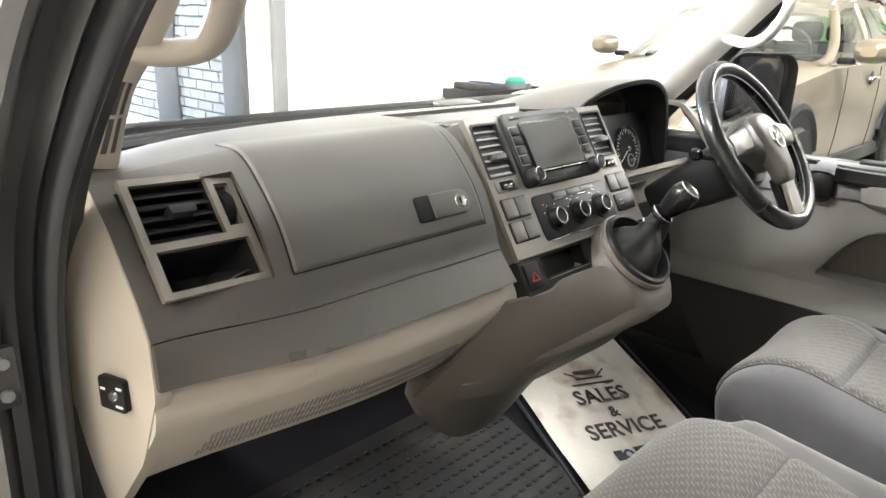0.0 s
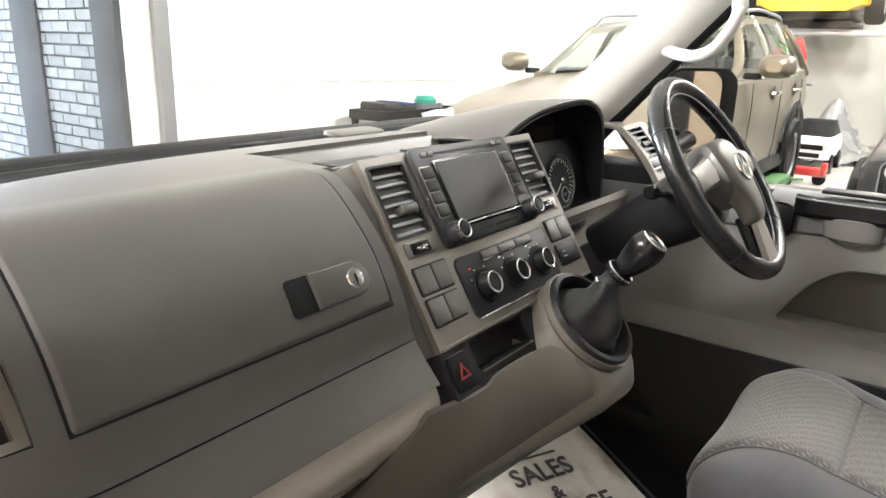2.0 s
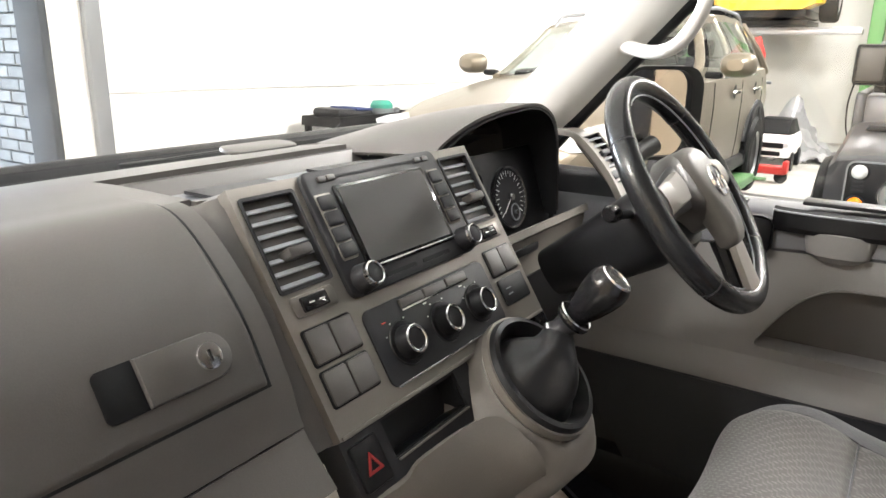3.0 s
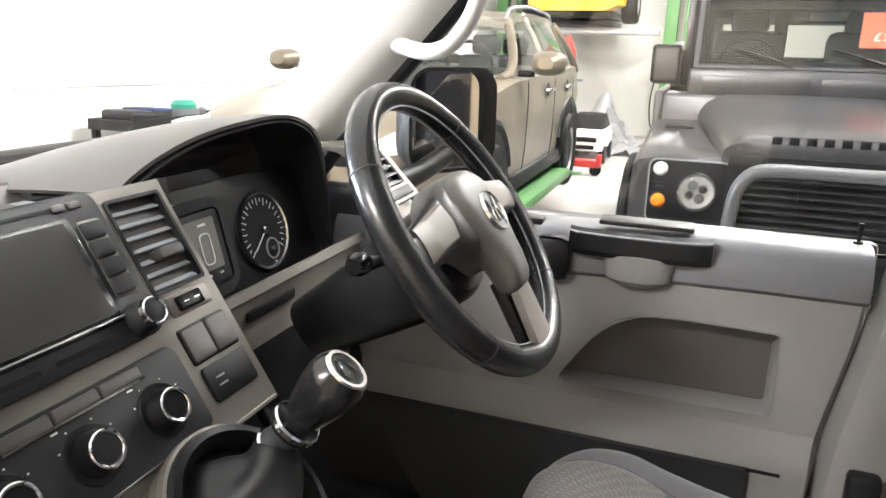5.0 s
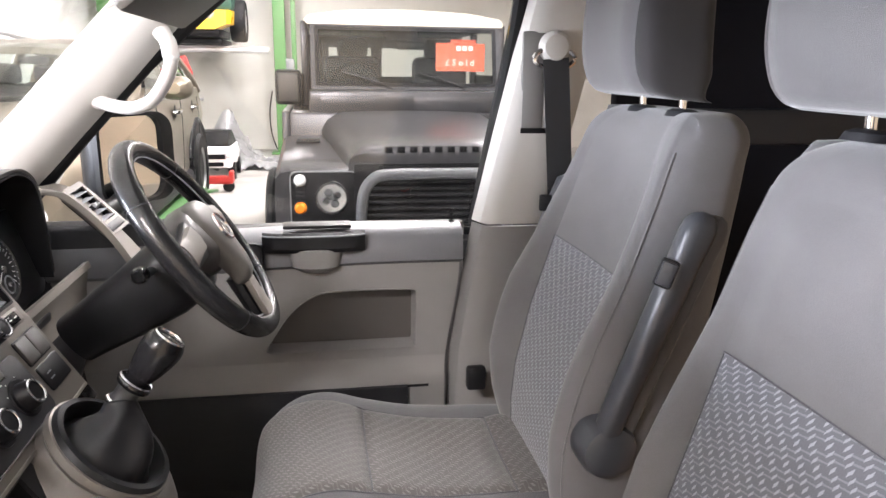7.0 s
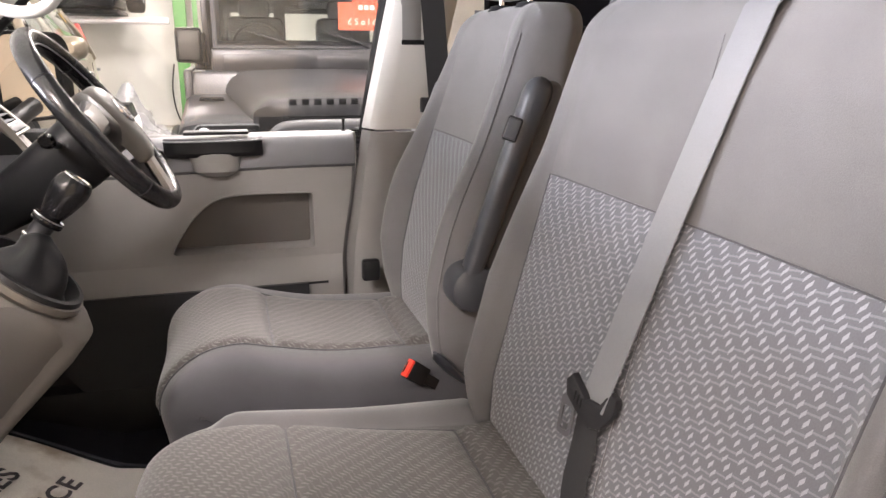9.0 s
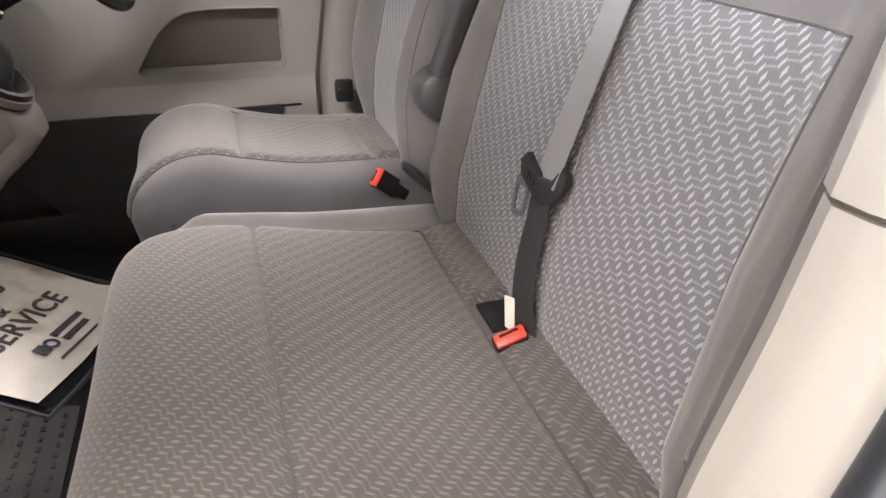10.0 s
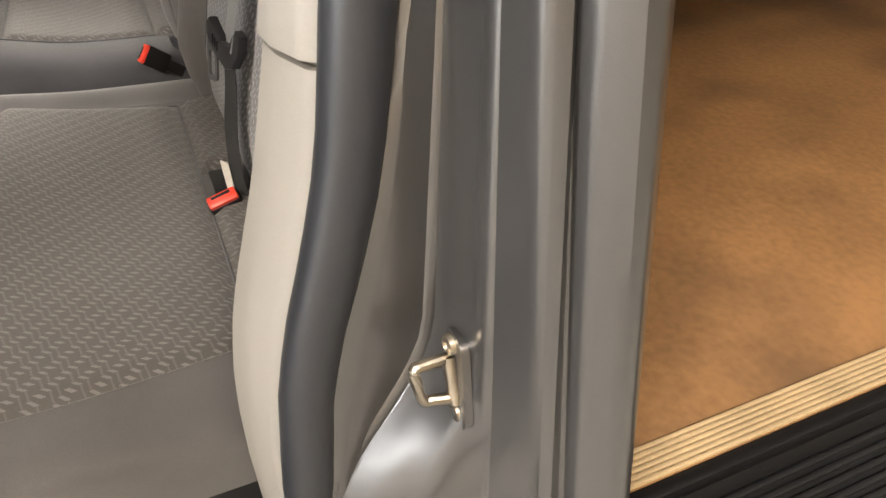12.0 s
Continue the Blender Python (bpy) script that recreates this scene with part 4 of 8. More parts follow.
def console(dash):
    loops = []
    for xa, xb, ya, yb, z, tilt in ((0.016, 0.158, 0.642, 0.766, 1.163, 42), (0.012, 0.164, 0.636, 0.77, 1.156, 42), (0.003, 0.168, 0.632, 0.79, 1.140, 38), (-0.045, 0.170, 0.650, 0.84, 1.10, 24), (-0.19, 0.160, 0.70, 0.92, 1.04, 8), (-0.295, 0.142, 0.765, 0.98, 0.98, 0), (-0.285, 0.118, 0.822, 1.0, 0.91, 0), (-0.24, 0.082, 0.862, 1.01, 0.85, 0), (-0.19, 0.04, 0.89, 1.01, 0.80, 0), (-0.15, -0.01, 0.918, 1.0, 0.765, 0), (-0.11, -0.05, 0.94, 0.99, 0.752, 0)):
        xc, yc, hx, hy = (xa + xb) / 2, (ya + yb) / 2, (xb - xa) / 2, (yb - ya) / 2
        loops.append([])
        for a in steps(0, 2 * math.pi, 56)[:-1]:
            c, s = math.cos(a), math.sin(a)
            dx, dy = hx * math.copysign(abs(c) ** 0.85, c), hy * math.copysign(abs(s) ** 0.85, s)
            loops[-1].append(Vector((xc + dx, yc + dy, z + dy * math.tan(radians(tilt)))))
    smooth = []
    for a, b in zip(loops, loops[1:]):
        smooth.append(a)
        smooth.append([(p + q) / 2 for p, q in zip(a, b)])
    smooth.append(loops[-1])
    part("console_pod", loft(bmesh.new(), smooth), M_GREYTRIM2, dash, "taupe plastic gear lever console")
    # flank that flows from under the slot down into the pod and the beige lower panel
    rows = [curve_pts(r, 6) for r in ([(-0.238, 0.752, 1.146), (-0.15, 0.734, 1.146), (-0.115, 0.729, 1.160), (-0.02, 0.712, 1.163), (0.010, 0.672, 1.133)],
                                      [(-0.305, 0.785, 1.06), (-0.215, 0.730, 1.062), (-0.15, 0.695, 1.068), (-0.065, 0.655, 1.078), (0.03, 0.628, 1.078)],
                                      [(-0.32, 0.88, 0.955), (-0.25, 0.835, 0.945), (-0.17, 0.80, 0.942), (-0.09, 0.785, 0.947), (0.05, 0.765, 0.96)])]

    def flank(u, v):
        t = min(23.9999, max(0.0, u * 24))
        i = int(t)
        p, q, r = (row[i].lerp(row[i + 1], t - i) for row in rows)
        return p * (1 - v) ** 2 + q * 2 * v * (1 - v) + r * v * v
    part("console_flank", slab(bmesh.new(), flank, steps(0, 1, 22), steps(0, 1, 18), 0.008), M_GREYTRIM2, dash)
    part("catch", tube(bmesh.new(), [flank(u, 0.40) + Vector((0, -0.002, 0.001)) for u in steps(0.30, 0.44, 5)], [0.002, 0.005, 0.005, 0.005, 0.005, 0.002], 8), M_DASH_DARK, dash)


def instruments(dash):
    arc = curve_pts([(0.212, 0, 1.398), (0.24, 0, 1.415), (0.276, 0, 1.431), (0.33, 0, 1.447), (0.40, 0, 1.4575), (0.47, 0, 1.460), (0.54, 0, 1.455), (0.60, 0, 1.438), (0.635, 0, 1.415), (0.652, 0, 1.388), (0.662, 0, 1.35), (0.672, 0, 1.29), (0.68, 0, 1.235)], 4)

    def hood(u, v):
        u = min(len(arc) - 1.0001, max(0, u))
        i = int(u)
        p = arc[i].lerp(arc[i + 1], u - i)
        k = 1 - v
        x = 0.44 + (p.x - 0.44) * (1 + 0.10 * v)
        z = p.z if v < 0.02 else 1.36 + (p.z - 1.36) * ((1 - v * v * 0.95) if p.z > 1.36 else 1)
        return Vector((x, 0.922 + 0.03 * abs(p.x - 0.42) / 0.25 + 0.36 * v, z))
    bm = bmesh.new()
    slab(bm, hood, steps(0, len(arc) - 1, 44), [0, 0.01, 0.03, 0.07, 0.15, 0.3, 0.45, 0.6, 0.75, 0.9, 0.97], 0.005)
    part("instrument_hood", bm, M_DASH, dash)
    # inner shroud, black, and the dial panel in it
    bm = bmesh.new()
    slab(bm, lambda u, v: hood(u, v) + Vector(((0.44 - hood(u, v).x) * 0.05, -0.002, -0.007)), steps(0, len(arc) - 1, 36), [0.0, 0.1, 0.2, 0.34], 0.003)
    part("hood_lining", bm, M_DASH_DARK, dash)
    m = pose(0.455, 0.99, 1.285, -14)
    panel = part("instrument_panel", rounded_plate(bmesh.new(), 0, 0, 0.46, 0.17, 0.03, 0.0, 0.02, m), M_BLACK, dash, "black instrument panel with round dials")
    part("panel_surround", ring_plate(bmesh.new(), [(x - 0.062, z) for x, z in round_rect(0.118, 0.135, 0.03)], [(x - 0.058, z + 0.001) for x, z in round_rect(0.086, 0.104, 0.012)], -0.006, 0.004, m), M_DASH_DARK, panel)
    for x in (0.075,):
        mm = m @ pose(x, -0.001, -0.004, 90)
        d = part("dial", lathe(bmesh.new(), mm, [(0, 0.002), (0.054, 0.002), (0.056, 0)], 48), M_BLACK, panel, "black dial with white marks")
        part("dial_ring", lathe(bmesh.new(), mm, [(0.054, 0.0), (0.0545, 0.005), (0.0585, 0.006), (0.060, 0.0)], 48), M_CHROME, d)
        for k in range(25):
            a = radians(-130 + 260 * k / 24)
            q = m @ pose(x, 0, -0.004) @ pose(0, 0, 0, 0, math.degrees(a), 0)
            part("mark", box(bmesh.new(), (0, -0.0035, 0.047 if k % 2 else 0.045), (0.0012, 0.0006, 0.006 if k % 2 else 0.011), 0, q), M_WHITE_MARK, d)
        part("hub_cap", lathe(bmesh.new(), mm, [(0, 0.011), (0.006, 0.011), (0.008, 0.009), (0.008, 0.002)], 20), M_CHROME, d)
        part("needle", box(bmesh.new(), (0, -0.007, 0.02), (0.0015, 0.001, 0.042), 0, m @ pose(x, 0, -0.004, 0, -128, 0)), M_WHITE_MARK, d)
        mm2 = m @ pose(x + 0.012, -0.001, -0.034, 90)
        part("small_dial", lathe(bmesh.new(), mm2, [(0.014, 0.002), (0.0145, 0.004), (0.0165, 0.004), (0.017, 0.002)], 24), M_STEELGREY, d)
        part("small_hub", lathe(bmesh.new(), mm2, [(0, 0.008), (0.004, 0.008), (0.005, 0.002)], 16), M_CHROME, d)
    disp = part("display", rounded_plate(bmesh.new(), -0.058, 0.0, 0.082, 0.10, 0.006, -0.004, 0.002, m), M_DASH_DARK, panel)
    part("display_glass", rounded_plate(bmesh.new(), -0.058, 0.006, 0.058, 0.07, 0.003, -0.005, 0, m, 0), M_LCD, disp, "grey liquid crystal display")
    # outline of a car plan on the display, and bars for unreadable figures
    part("car_symbol", ring_plate(bmesh.new(), [(x - 0.056, z + 0.0) for x, z in round_rect(0.022, 0.044, 0.008)], [(x - 0.056, z + 0.0) for x, z in round_rect(0.018, 0.040, 0.006)], -0.0062, -0.004, m), M_WHITE_MARK, disp)
    for x, z, w in ((-0.056, 0.033, 0.016), (-0.07, -0.036, 0.02), (-0.04, -0.036, 0.008)):
        part("mark", rounded_plate(bmesh.new(), x, z, w, 0.003, 0.0006, -0.0062, -0.004, m, 0), M_WHITE_MARK, disp)
    # silver strip under the dials and the dark lower dash
    bm = bmesh.new()
    slab(bm, lambda u, v: (u, 0.888 + 0.004 * v, 1.247 + 0.012 * v), steps(0.235, 0.655, 20), steps(0, 1, 4), -0.01)
    part("trim_strip", bm, M_FRAME, dash, "satin taupe strip under the instruments")
    knee = lambda u, z: (u, 0.886 + 0.05 * smooth_step(0.66, 0.78, u) + 0.10 * (max(0.0, 1.186 - z) / 0.3) ** 2 + 0.006 * smooth_step(1.246, 1.20, z), z)
    part("fascia", slab(bmesh.new(), knee, steps(0.215, 0.655, 24), steps(1.172, 1.245, 6), 0.012), M_FRAME, dash, "taupe plastic fascia under the dials")
    part("fascia_slot", boxes(((0.40, 0.889, 1.222), (0.11, 0.008, 0.015), 0.003)), M_BLACK, dash)
    part("knee_panel", slab(bmesh.new(), knee, steps(0.215, 0.79, 24), steps(0.886, 1.169, 14), 0.012), M_BLACK, dash)
    # corner vent by the driver's door
    part("corner_panel", slab(bmesh.new(), on_dash(0.0), steps(0.672, 0.79, 10), steps(2.7, 7.2, 26), -0.012), M_FRAME, dash, "matt taupe plastic dash corner")
    m = dash_frame(0.738, 4.72, -6)
    hole = (-0.034, 0.036, -0.036, 0.046)
    fr = part("vent_frame", perforated(bmesh.new(), -0.048, 0.048, -0.066, 0.058, [hole], -0.007, 0.004, m), M_FRAME, dash)
    part("vent_cavity", open_box(bmesh.new(), *hole, -0.003, 0.012, m), M_BLACK, fr)
    louvres(fr, *hole, m @ pose(0, -0.008, 0), 5, M_SLAT_SHEEN, 38, 0.016, 0.008)
    part("vent_slider", rounded_plate(bmesh.new(), 0.0, 0.0, 0.03, 0.011, 0.003, -0.013, 0.002, m), M_DASH_DARK, fr)
    part("switch", rounded_plate(bmesh.new(), 0, -0.051, 0.07, 0.018, 0.003, -0.010, 0.002, m), M_BLACK, fr)


def glovebox(dash):
    bm = bmesh.new()
    edge = lambda u, v: 0.0028 * smooth_step(-0.0, 0.004, min(u + 0.607, -0.243 - u)) * smooth_step(6.01, 5.93, v) + 0.0004
    slab(bm, lambda u, v: dash_point(u, v) + edge(u, v) * dash_out(u, v), [-0.607, -0.606, -0.604, -0.602, -0.598] + steps(-0.59, -0.26, 18) + [-0.252, -0.248, -0.246, -0.244, -0.243], steps(2.9, 5.9, 26) + [5.95, 5.98, 6.0, 6.01], -0.01)
    lid = part("glovebox_lid", bm, M_DASH, dash, "closed dark grey glovebox lid")
    part("lid_gap", slab(bmesh.new(), on_dash(0.0006), steps(-0.6095, -0.2405, 18), steps(2.95, 6.04, 22), -0.004), M_BLACK, lid)
    m = dash_frame(-0.318, 5.42) @ pose(0, -0.0032, 0)
    h = part("latch_recess", rounded_plate(bmesh.new(), -0.040, 0, 0.048, 0.040, 0.006, -0.001, 0.003, m, 0.0005), M_BLACK, lid)
    bm = extrude_xz(bmesh.new(), [(-0.032, -0.0195), (0.028, -0.0195)] + [(0.028 + 0.0195 * math.cos(radians(a)), 0.0195 * math.sin(radians(a))) for a in range(-75, 90, 15)] + [(0.028, 0.0195), (-0.032, 0.0195)], -0.006, 0.002, m, 0.0025)
    latch = part("latch", bm, M_DASH, lid)
    part("lock_barrel", lathe(bmesh.new(), m @ pose(0.026, -0.006, 0, 90), [(0, 0.0015), (0.0085, 0.002), (0.0108, 0.0015), (0.0115, 0)], 28), M_CHROME, latch)
    part("key_slot", box(bmesh.new(), (0.026, -0.008, 0), (0.0022, 0.001, 0.010), 0, m), M_BLACK, latch)


def dashboard():
    dash = thing("dashboard", "dark grey and beige moulded plastic van dashboard", "dashboard", at=(0, 1.0, 1.0))
    bm = bmesh.new()
    for xa, xb, n in ((-0.79, -0.207, 28), (0.20, 0.79, 28)):
        slab(bm, on_dash(0), steps(xa, xb, n), steps(0, 3.55 if xa < 0 else 1.6, 16), -0.012)
    slab(bm, on_dash(0), steps(-0.207, 0.20, 16), steps(0, 2.2, 10), -0.012)
    part("dash_top", bm, M_DASH, dash)
    bm = bmesh.new()
    for xa, xb, va, vb in ((-0.79, -0.768, 3.55, 7.0), (-0.768, -0.632, 3.55, 4.22), (-0.768, -0.632, 5.98, 7.0), (-0.632, -0.22, 3.55, 7.0)):
        slab(bm, on_dash(0), steps(xa, xb, max(2, int((xb - xa) / 0.02))), steps(va, vb, max(3, int((vb - va) * 7))), -0.012)
    part("dash_face", bm, M_DASH, dash)
    bm = bmesh.new()
    slab(bm, on_dash(0.003), steps(-0.79, -0.224, 28), [7.03, 7.05, 7.1] + steps(7.2, 8.0, 9), -0.012)
    part("lower_band", bm, M_DASH, dash)
    # tray let into the dash top over the radio
    bm = bmesh.new()
    slab(bm, lambda u, v: (u, 0.925 + 0.175 * v, 1.405 - 0.022 * smooth_step(0.06, 0.16, v) * smooth_step(0.98, 0.84, v) * smooth_step(-0.207, -0.19, u) - 0.007 * v), steps(-0.207, 0.215, 40), steps(0.0, 1.0, 20), 0.008)
    tr = part("top_tray", bm, M_DASH, dash, "shallow tray with a dark liner")
    part("tray_liner", slab(bmesh.new(), lambda u, v: (u, 0.955 + 0.09 * v, 1.3865), steps(-0.185, 0.19, 16), steps(0, 1, 6), 0.004), M_LINER, tr)
    for x in (-0.14, 0.05):
        part("coin_slot", slab(bmesh.new(), lambda u, v: (x + 0.09 * u, 0.965 + 0.07 * v * (1 - 0.4 * u), 1.392 + 0.004 * u), steps(0, 1, 6), steps(0, 1, 4), 0.004), M_DASH_DARK, tr)
    glovebox(dash)
    passenger_vent(dash)
    stack(dash)
    lower_panel(dash)
    console(dash)
    instruments(dash)
    # speaker grille lid at the screen's foot and the wide demister slot
    part("screen_lid", rounded_plate(bmesh.new(), 0.12, 0, 0.13, 0.05, 0.02, 0, 0.006, pose(0, 1.20, 1.402, -84)), M_DASH, dash)


dashboard()


def windscreen():
    def ws(u, v):
        y0 = screen_base(u) + 0.03
        return Vector((u * (1 - 0.07 * v), y0 + (0.40 - y0) * v, 1.335 + 0.045 * (abs(u) / 0.79) ** 3 + (1.95 - 1.335) * max(0.0, v) ** 0.92))
    g = whole("window_1", slab(bmesh.new(), ws, steps(-0.77, 0.77, 24), steps(0, 1, 10), 0.005), M_GLASS, "clear van windscreen", "window", kind="structure")
    g.visible_shadow = False
    bm = bmesh.new()
    tube(bm, [ws(u, 0.0) + Vector((0, -0.012, 0.002)) for u in steps(-0.77, 0.77, 40)], 0.011, 8)
    whole("windscreen_seal", bm, M_RUBBER, "black rubber strip along the windscreen foot", "trim", kind="structure")
    for x0, x1, lift in ((-0.72, -0.20, 0.006), (0.10, 0.66, 0.018)):
        w = thing("windscreen_wiper", "black windscreen wiper parked on the glass", "wiper", "windscreen wipers", at=(x0, ws(x0, 0).y, 1.36))
        pts = [ws(u, 0.002 + lift * (u - x0) / (x1 - x0)) + Vector((0, 0.014, 0.004)) for u in steps(x0, x1, 12)]
        part("blade", tube(bmesh.new(), pts, 0.009, 6, 0.8), M_RUBBER, w)
        part("arm", tube(bmesh.new(), [p + Vector((0, 0.012, 0.003)) for i, p in enumerate(pts[:8])], 0.008, 6, 0.6), M_BLACK, w)
        part("blade_end", box(bmesh.new(), pts[0] + Vector((0.02, 0, 0.005)), (0.09, 0.02, 0.012), 0.004), M_BLACK, w)


windscreen()


# ---- steering wheel ----
WHEEL = Matrix(((1, 0, 0, 0.434), (0, 0.581, -0.814, 0.636), (0, 0.814, 0.581, 1.351), (0, 0, 0, 1)))


def steering_wheel():
    w = thing("steering_wheel", "black leather steering wheel with satin silver spokes", "steering wheel", at=(0.434, 0.636, 1.351))

    def ring(a0, a1, n, R, r, rz, squash=1.0):
        loops = []
        for a in [radians(d) for d in steps(a0, a1, n)]:
            c, s = math.cos(a), math.sin(a)
            fat = 1 + 0.10 * max(0, math.cos(2 * (a - radians(90)) - math.pi)) ** 2
            loops.append([WHEEL @ Vector(((R + r * fat * math.cos(b)) * c, (R + r * fat * math.cos(b)) * s * squash, rz * math.sin(b))) for b in steps(0, 2 * math.pi, 18)[:-1]])
        return loops
    rim = part("rim", loft(bmesh.new(), ring(0, 360, 96, 0.177, 0.0165, 0.0185), True, False), M_LEATHER, w)
    for a in (148, 42, 222, 318):
        bm = loft(bmesh.new(), ring(a - 0.35, a + 0.35, 2, 0.177, 0.0170, 0.0190))
        part("rim_seam", bm, M_DASH_DARK, rim)
    part("rim_stitching", loft(bmesh.new(), [[WHEEL @ Vector(((0.1595 + 0.0012 * math.cos(b)) * math.cos(a), (0.1595 + 0.0012 * math.cos(b)) * math.sin(a), 0.007 + 0.0012 * math.sin(b))) for b in steps(0, 2 * math.pi, 6)[:-1]] for a in steps(0, 2 * math.pi, 96)], True, False), M_STEELGREY, rim)
    # airbag pad: round above, narrowing to the lower spoke
    outline = curve_pts([(0, 0.062, 0), (0.045, 0.056, 0), (0.078, 0.038, 0), (0.090, 0.012, 0), (0.082, -0.014, 0), (0.052, -0.034, 0), (0.03, -0.055, 0), (0.0, -0.060, 0)], 5)
    outline = outline + [Vector((-p.x, p.y, 0)) for p in outline[-2:0:-1]]
    base = part("airbag_pad", loft(bmesh.new(), [[WHEEL @ Vector((p.x * k, (p.y + 0.015) * k - 0.015, h - 0.006)) for p in outline] for k, h in ((1.0, -0.012), (1.0, 0.006), (0.97, 0.016), (0.88, 0.026), (0.7, 0.032), (0.4, 0.035))]), M_DASH, w, "dark grey airbag base")
    drop = curve_pts([(0, 0.060, 0), (0.032, 0.054, 0), (0.052, 0.034, 0), (0.055, 0.008, 0), (0.046, -0.028, 0), (0.033, -0.062, 0), (0.024, -0.096, 0), (0.0, -0.101, 0)], 5)
    drop = drop + [Vector((-p.x, p.y, 0)) for p in drop[-2:0:-1]]
    part("pad_cover", loft(bmesh.new(), [[WHEEL @ Vector((p.x * k, (p.y + 0.012) * k - 0.012, h)) for p in drop] for k, h in ((1.0, 0.004), (1.0, 0.020), (0.96, 0.028), (0.86, 0.034), (0.66, 0.039), (0.35, 0.0415))]), M_PAD, base, "taupe grained airbag cover")
    m = WHEEL @ pose(0, -0.004, 0.0405)
    emblem = part("emblem", lathe(bmesh.new(), m, [(0.0225, 0.0), (0.0235, 0.0035), (0.026, 0.0035), (0.027, 0.0)], 40), M_CHROME, w, "round chrome emblem")
    part("emblem_disc", lathe(bmesh.new(), m, [(0, 0.001), (0.023, 0.001), (0.023, -0.003)], 32), M_STEELGREY, emblem)
    bm = bmesh.new()
    for x, z, a in ((-0.008, 0.007, 24), (0.008, 0.007, -24), (-0.011, -0.006, -20), (0.011, -0.006, 20), (0, -0.006, 0)):
        box(bm, (0, 0, 0), (0.0032, 0.018, 0.003), 0.0005, m @ pose(x, z, 0.002, 0, 0, a))
    part("emblem_bars", bm, M_CHROME, emblem)
    # side spokes, each with a silver cheek
    for s in (-1, 1):
        bm = bmesh.new()
        loops = []
        for t in steps(0, 1, 6):
            x = 0.06 + 0.108 * t
            h, th, zc = 0.034 - 0.012 * t, 0.012, 0.008 - 0.004 * t
            loops.append([WHEEL @ Vector((s * x, 0.012 + h * c - 0.012 * t, zc + th * q)) for c, q in [(math.copysign(abs(math.cos(a)) ** 0.7, math.cos(a)), math.sin(a)) for a in steps(0, 2 * math.pi, 16)[:-1]]])
        part("spoke", loft(bm, loops), M_BLACK, w)
        bm = bmesh.new()
        loops = []
        for t in steps(0, 1, 6):
            x = 0.078 + 0.078 * t
            y0, y1 = -0.012 - 0.004 * t, 0.036 - 0.012 * t
            loops.append([WHEEL @ Vector((s * x, y, z)) for y, z in ((y0, 0.014), (y0 + 0.004, 0.021 - 0.005 * t), ((y0 + y1) / 2, 0.024 - 0.006 * t), (y1 - 0.004, 0.021 - 0.005 * t), (y1, 0.014), ((y0 + y1) / 2, 0.006))])
        part("spoke_cheek", loft(bm, loops), M_FRAME, w, "satin taupe spoke cover")
    # lower spoke: black core with a taupe cover and a bright inlay
    def tongue(y0, y1, w0, w1, lift, deep):
        loops = []
        for t in steps(0, 1, 6):
            y, hw = y0 + (y1 - y0) * t, w0 + (w1 - w0) * t
            loops.append([WHEEL @ Vector((hw * a, y, c + lift - 0.010 * t)) for a, c in ((-1, 0.010), (-0.88, 0.019), (0, 0.023), (0.88, 0.019), (1, 0.010), (0, 0.010 - deep))])
        return loft(bmesh.new(), loops)
    part("lower_spoke", tongue(-0.080, -0.165, 0.026, 0.036, -0.008, 0.016), M_BLACK, w)
    part("spoke_tongue", tongue(-0.098, -0.166, 0.025, 0.032, 0.004, 0.008), M_FRAME, w, "satin taupe lower spoke cover")
    part("tongue_inlay", box(bmesh.new(), (0, -0.130, 0.0225), (0.030, 0.046, 0.005), 0.002, WHEEL @ pose(0, 0, 0, 5)), M_ALLOY, w, "bright silver inlay")
    part("inlay_centre", box(bmesh.new(), (0, -0.130, 0.0245), (0.018, 0.034, 0.003), 0.001, WHEEL @ pose(0, 0, 0, 5)), M_FRAME, w)


steering_wheel()


def steering_column():
    c = thing("steering_column", "black plastic steering column with stalks", "steering column", at=(0.447, 0.70, 1.30))
    loops = []
    for d, hw, up, dn in ((-0.028, 0.062, 0.05, 0.062), (-0.04, 0.068, 0.056, 0.070), (-0.09, 0.068, 0.052, 0.072), (-0.15, 0.060, 0.046, 0.064), (-0.26, 0.045, 0.04, 0.045)):
        loops.append([WHEEL @ Vector((hw * math.copysign(abs(math.cos(a)) ** 0.75, math.cos(a)), (up if math.sin(a) > 0 else dn) * math.copysign(abs(math.sin(a)) ** 0.75, math.sin(a)) - 0.01, d)) for a in steps(0, 2 * math.pi, 32)[:-1]])
    part("shroud", loft(bmesh.new(), loops), M_BLACK, c)
    for s in (-1, 1):
        pts = [WHEEL @ Vector((s * 0.075, 0.012, -0.07)), WHEEL @ Vector((s * 0.11, 0.016, -0.066)), WHEEL @ Vector((s * 0.15, 0.022, -0.058)), WHEEL @ Vector((s * 0.165, 0.024, -0.056))]
        st = part("stalk", tube(bmesh.new(), pts, [0.008, 0.008, 0.012, 0.010], 12, 0.8), M_BLACK, c)
        part("stalk_end", tube(bmesh.new(), [pts[2], pts[3], WHEEL @ Vector((s * 0.172, 0.024, -0.056))], [0.0125, 0.0125, 0.009], 12), M_GLOSS, st)


steering_column()


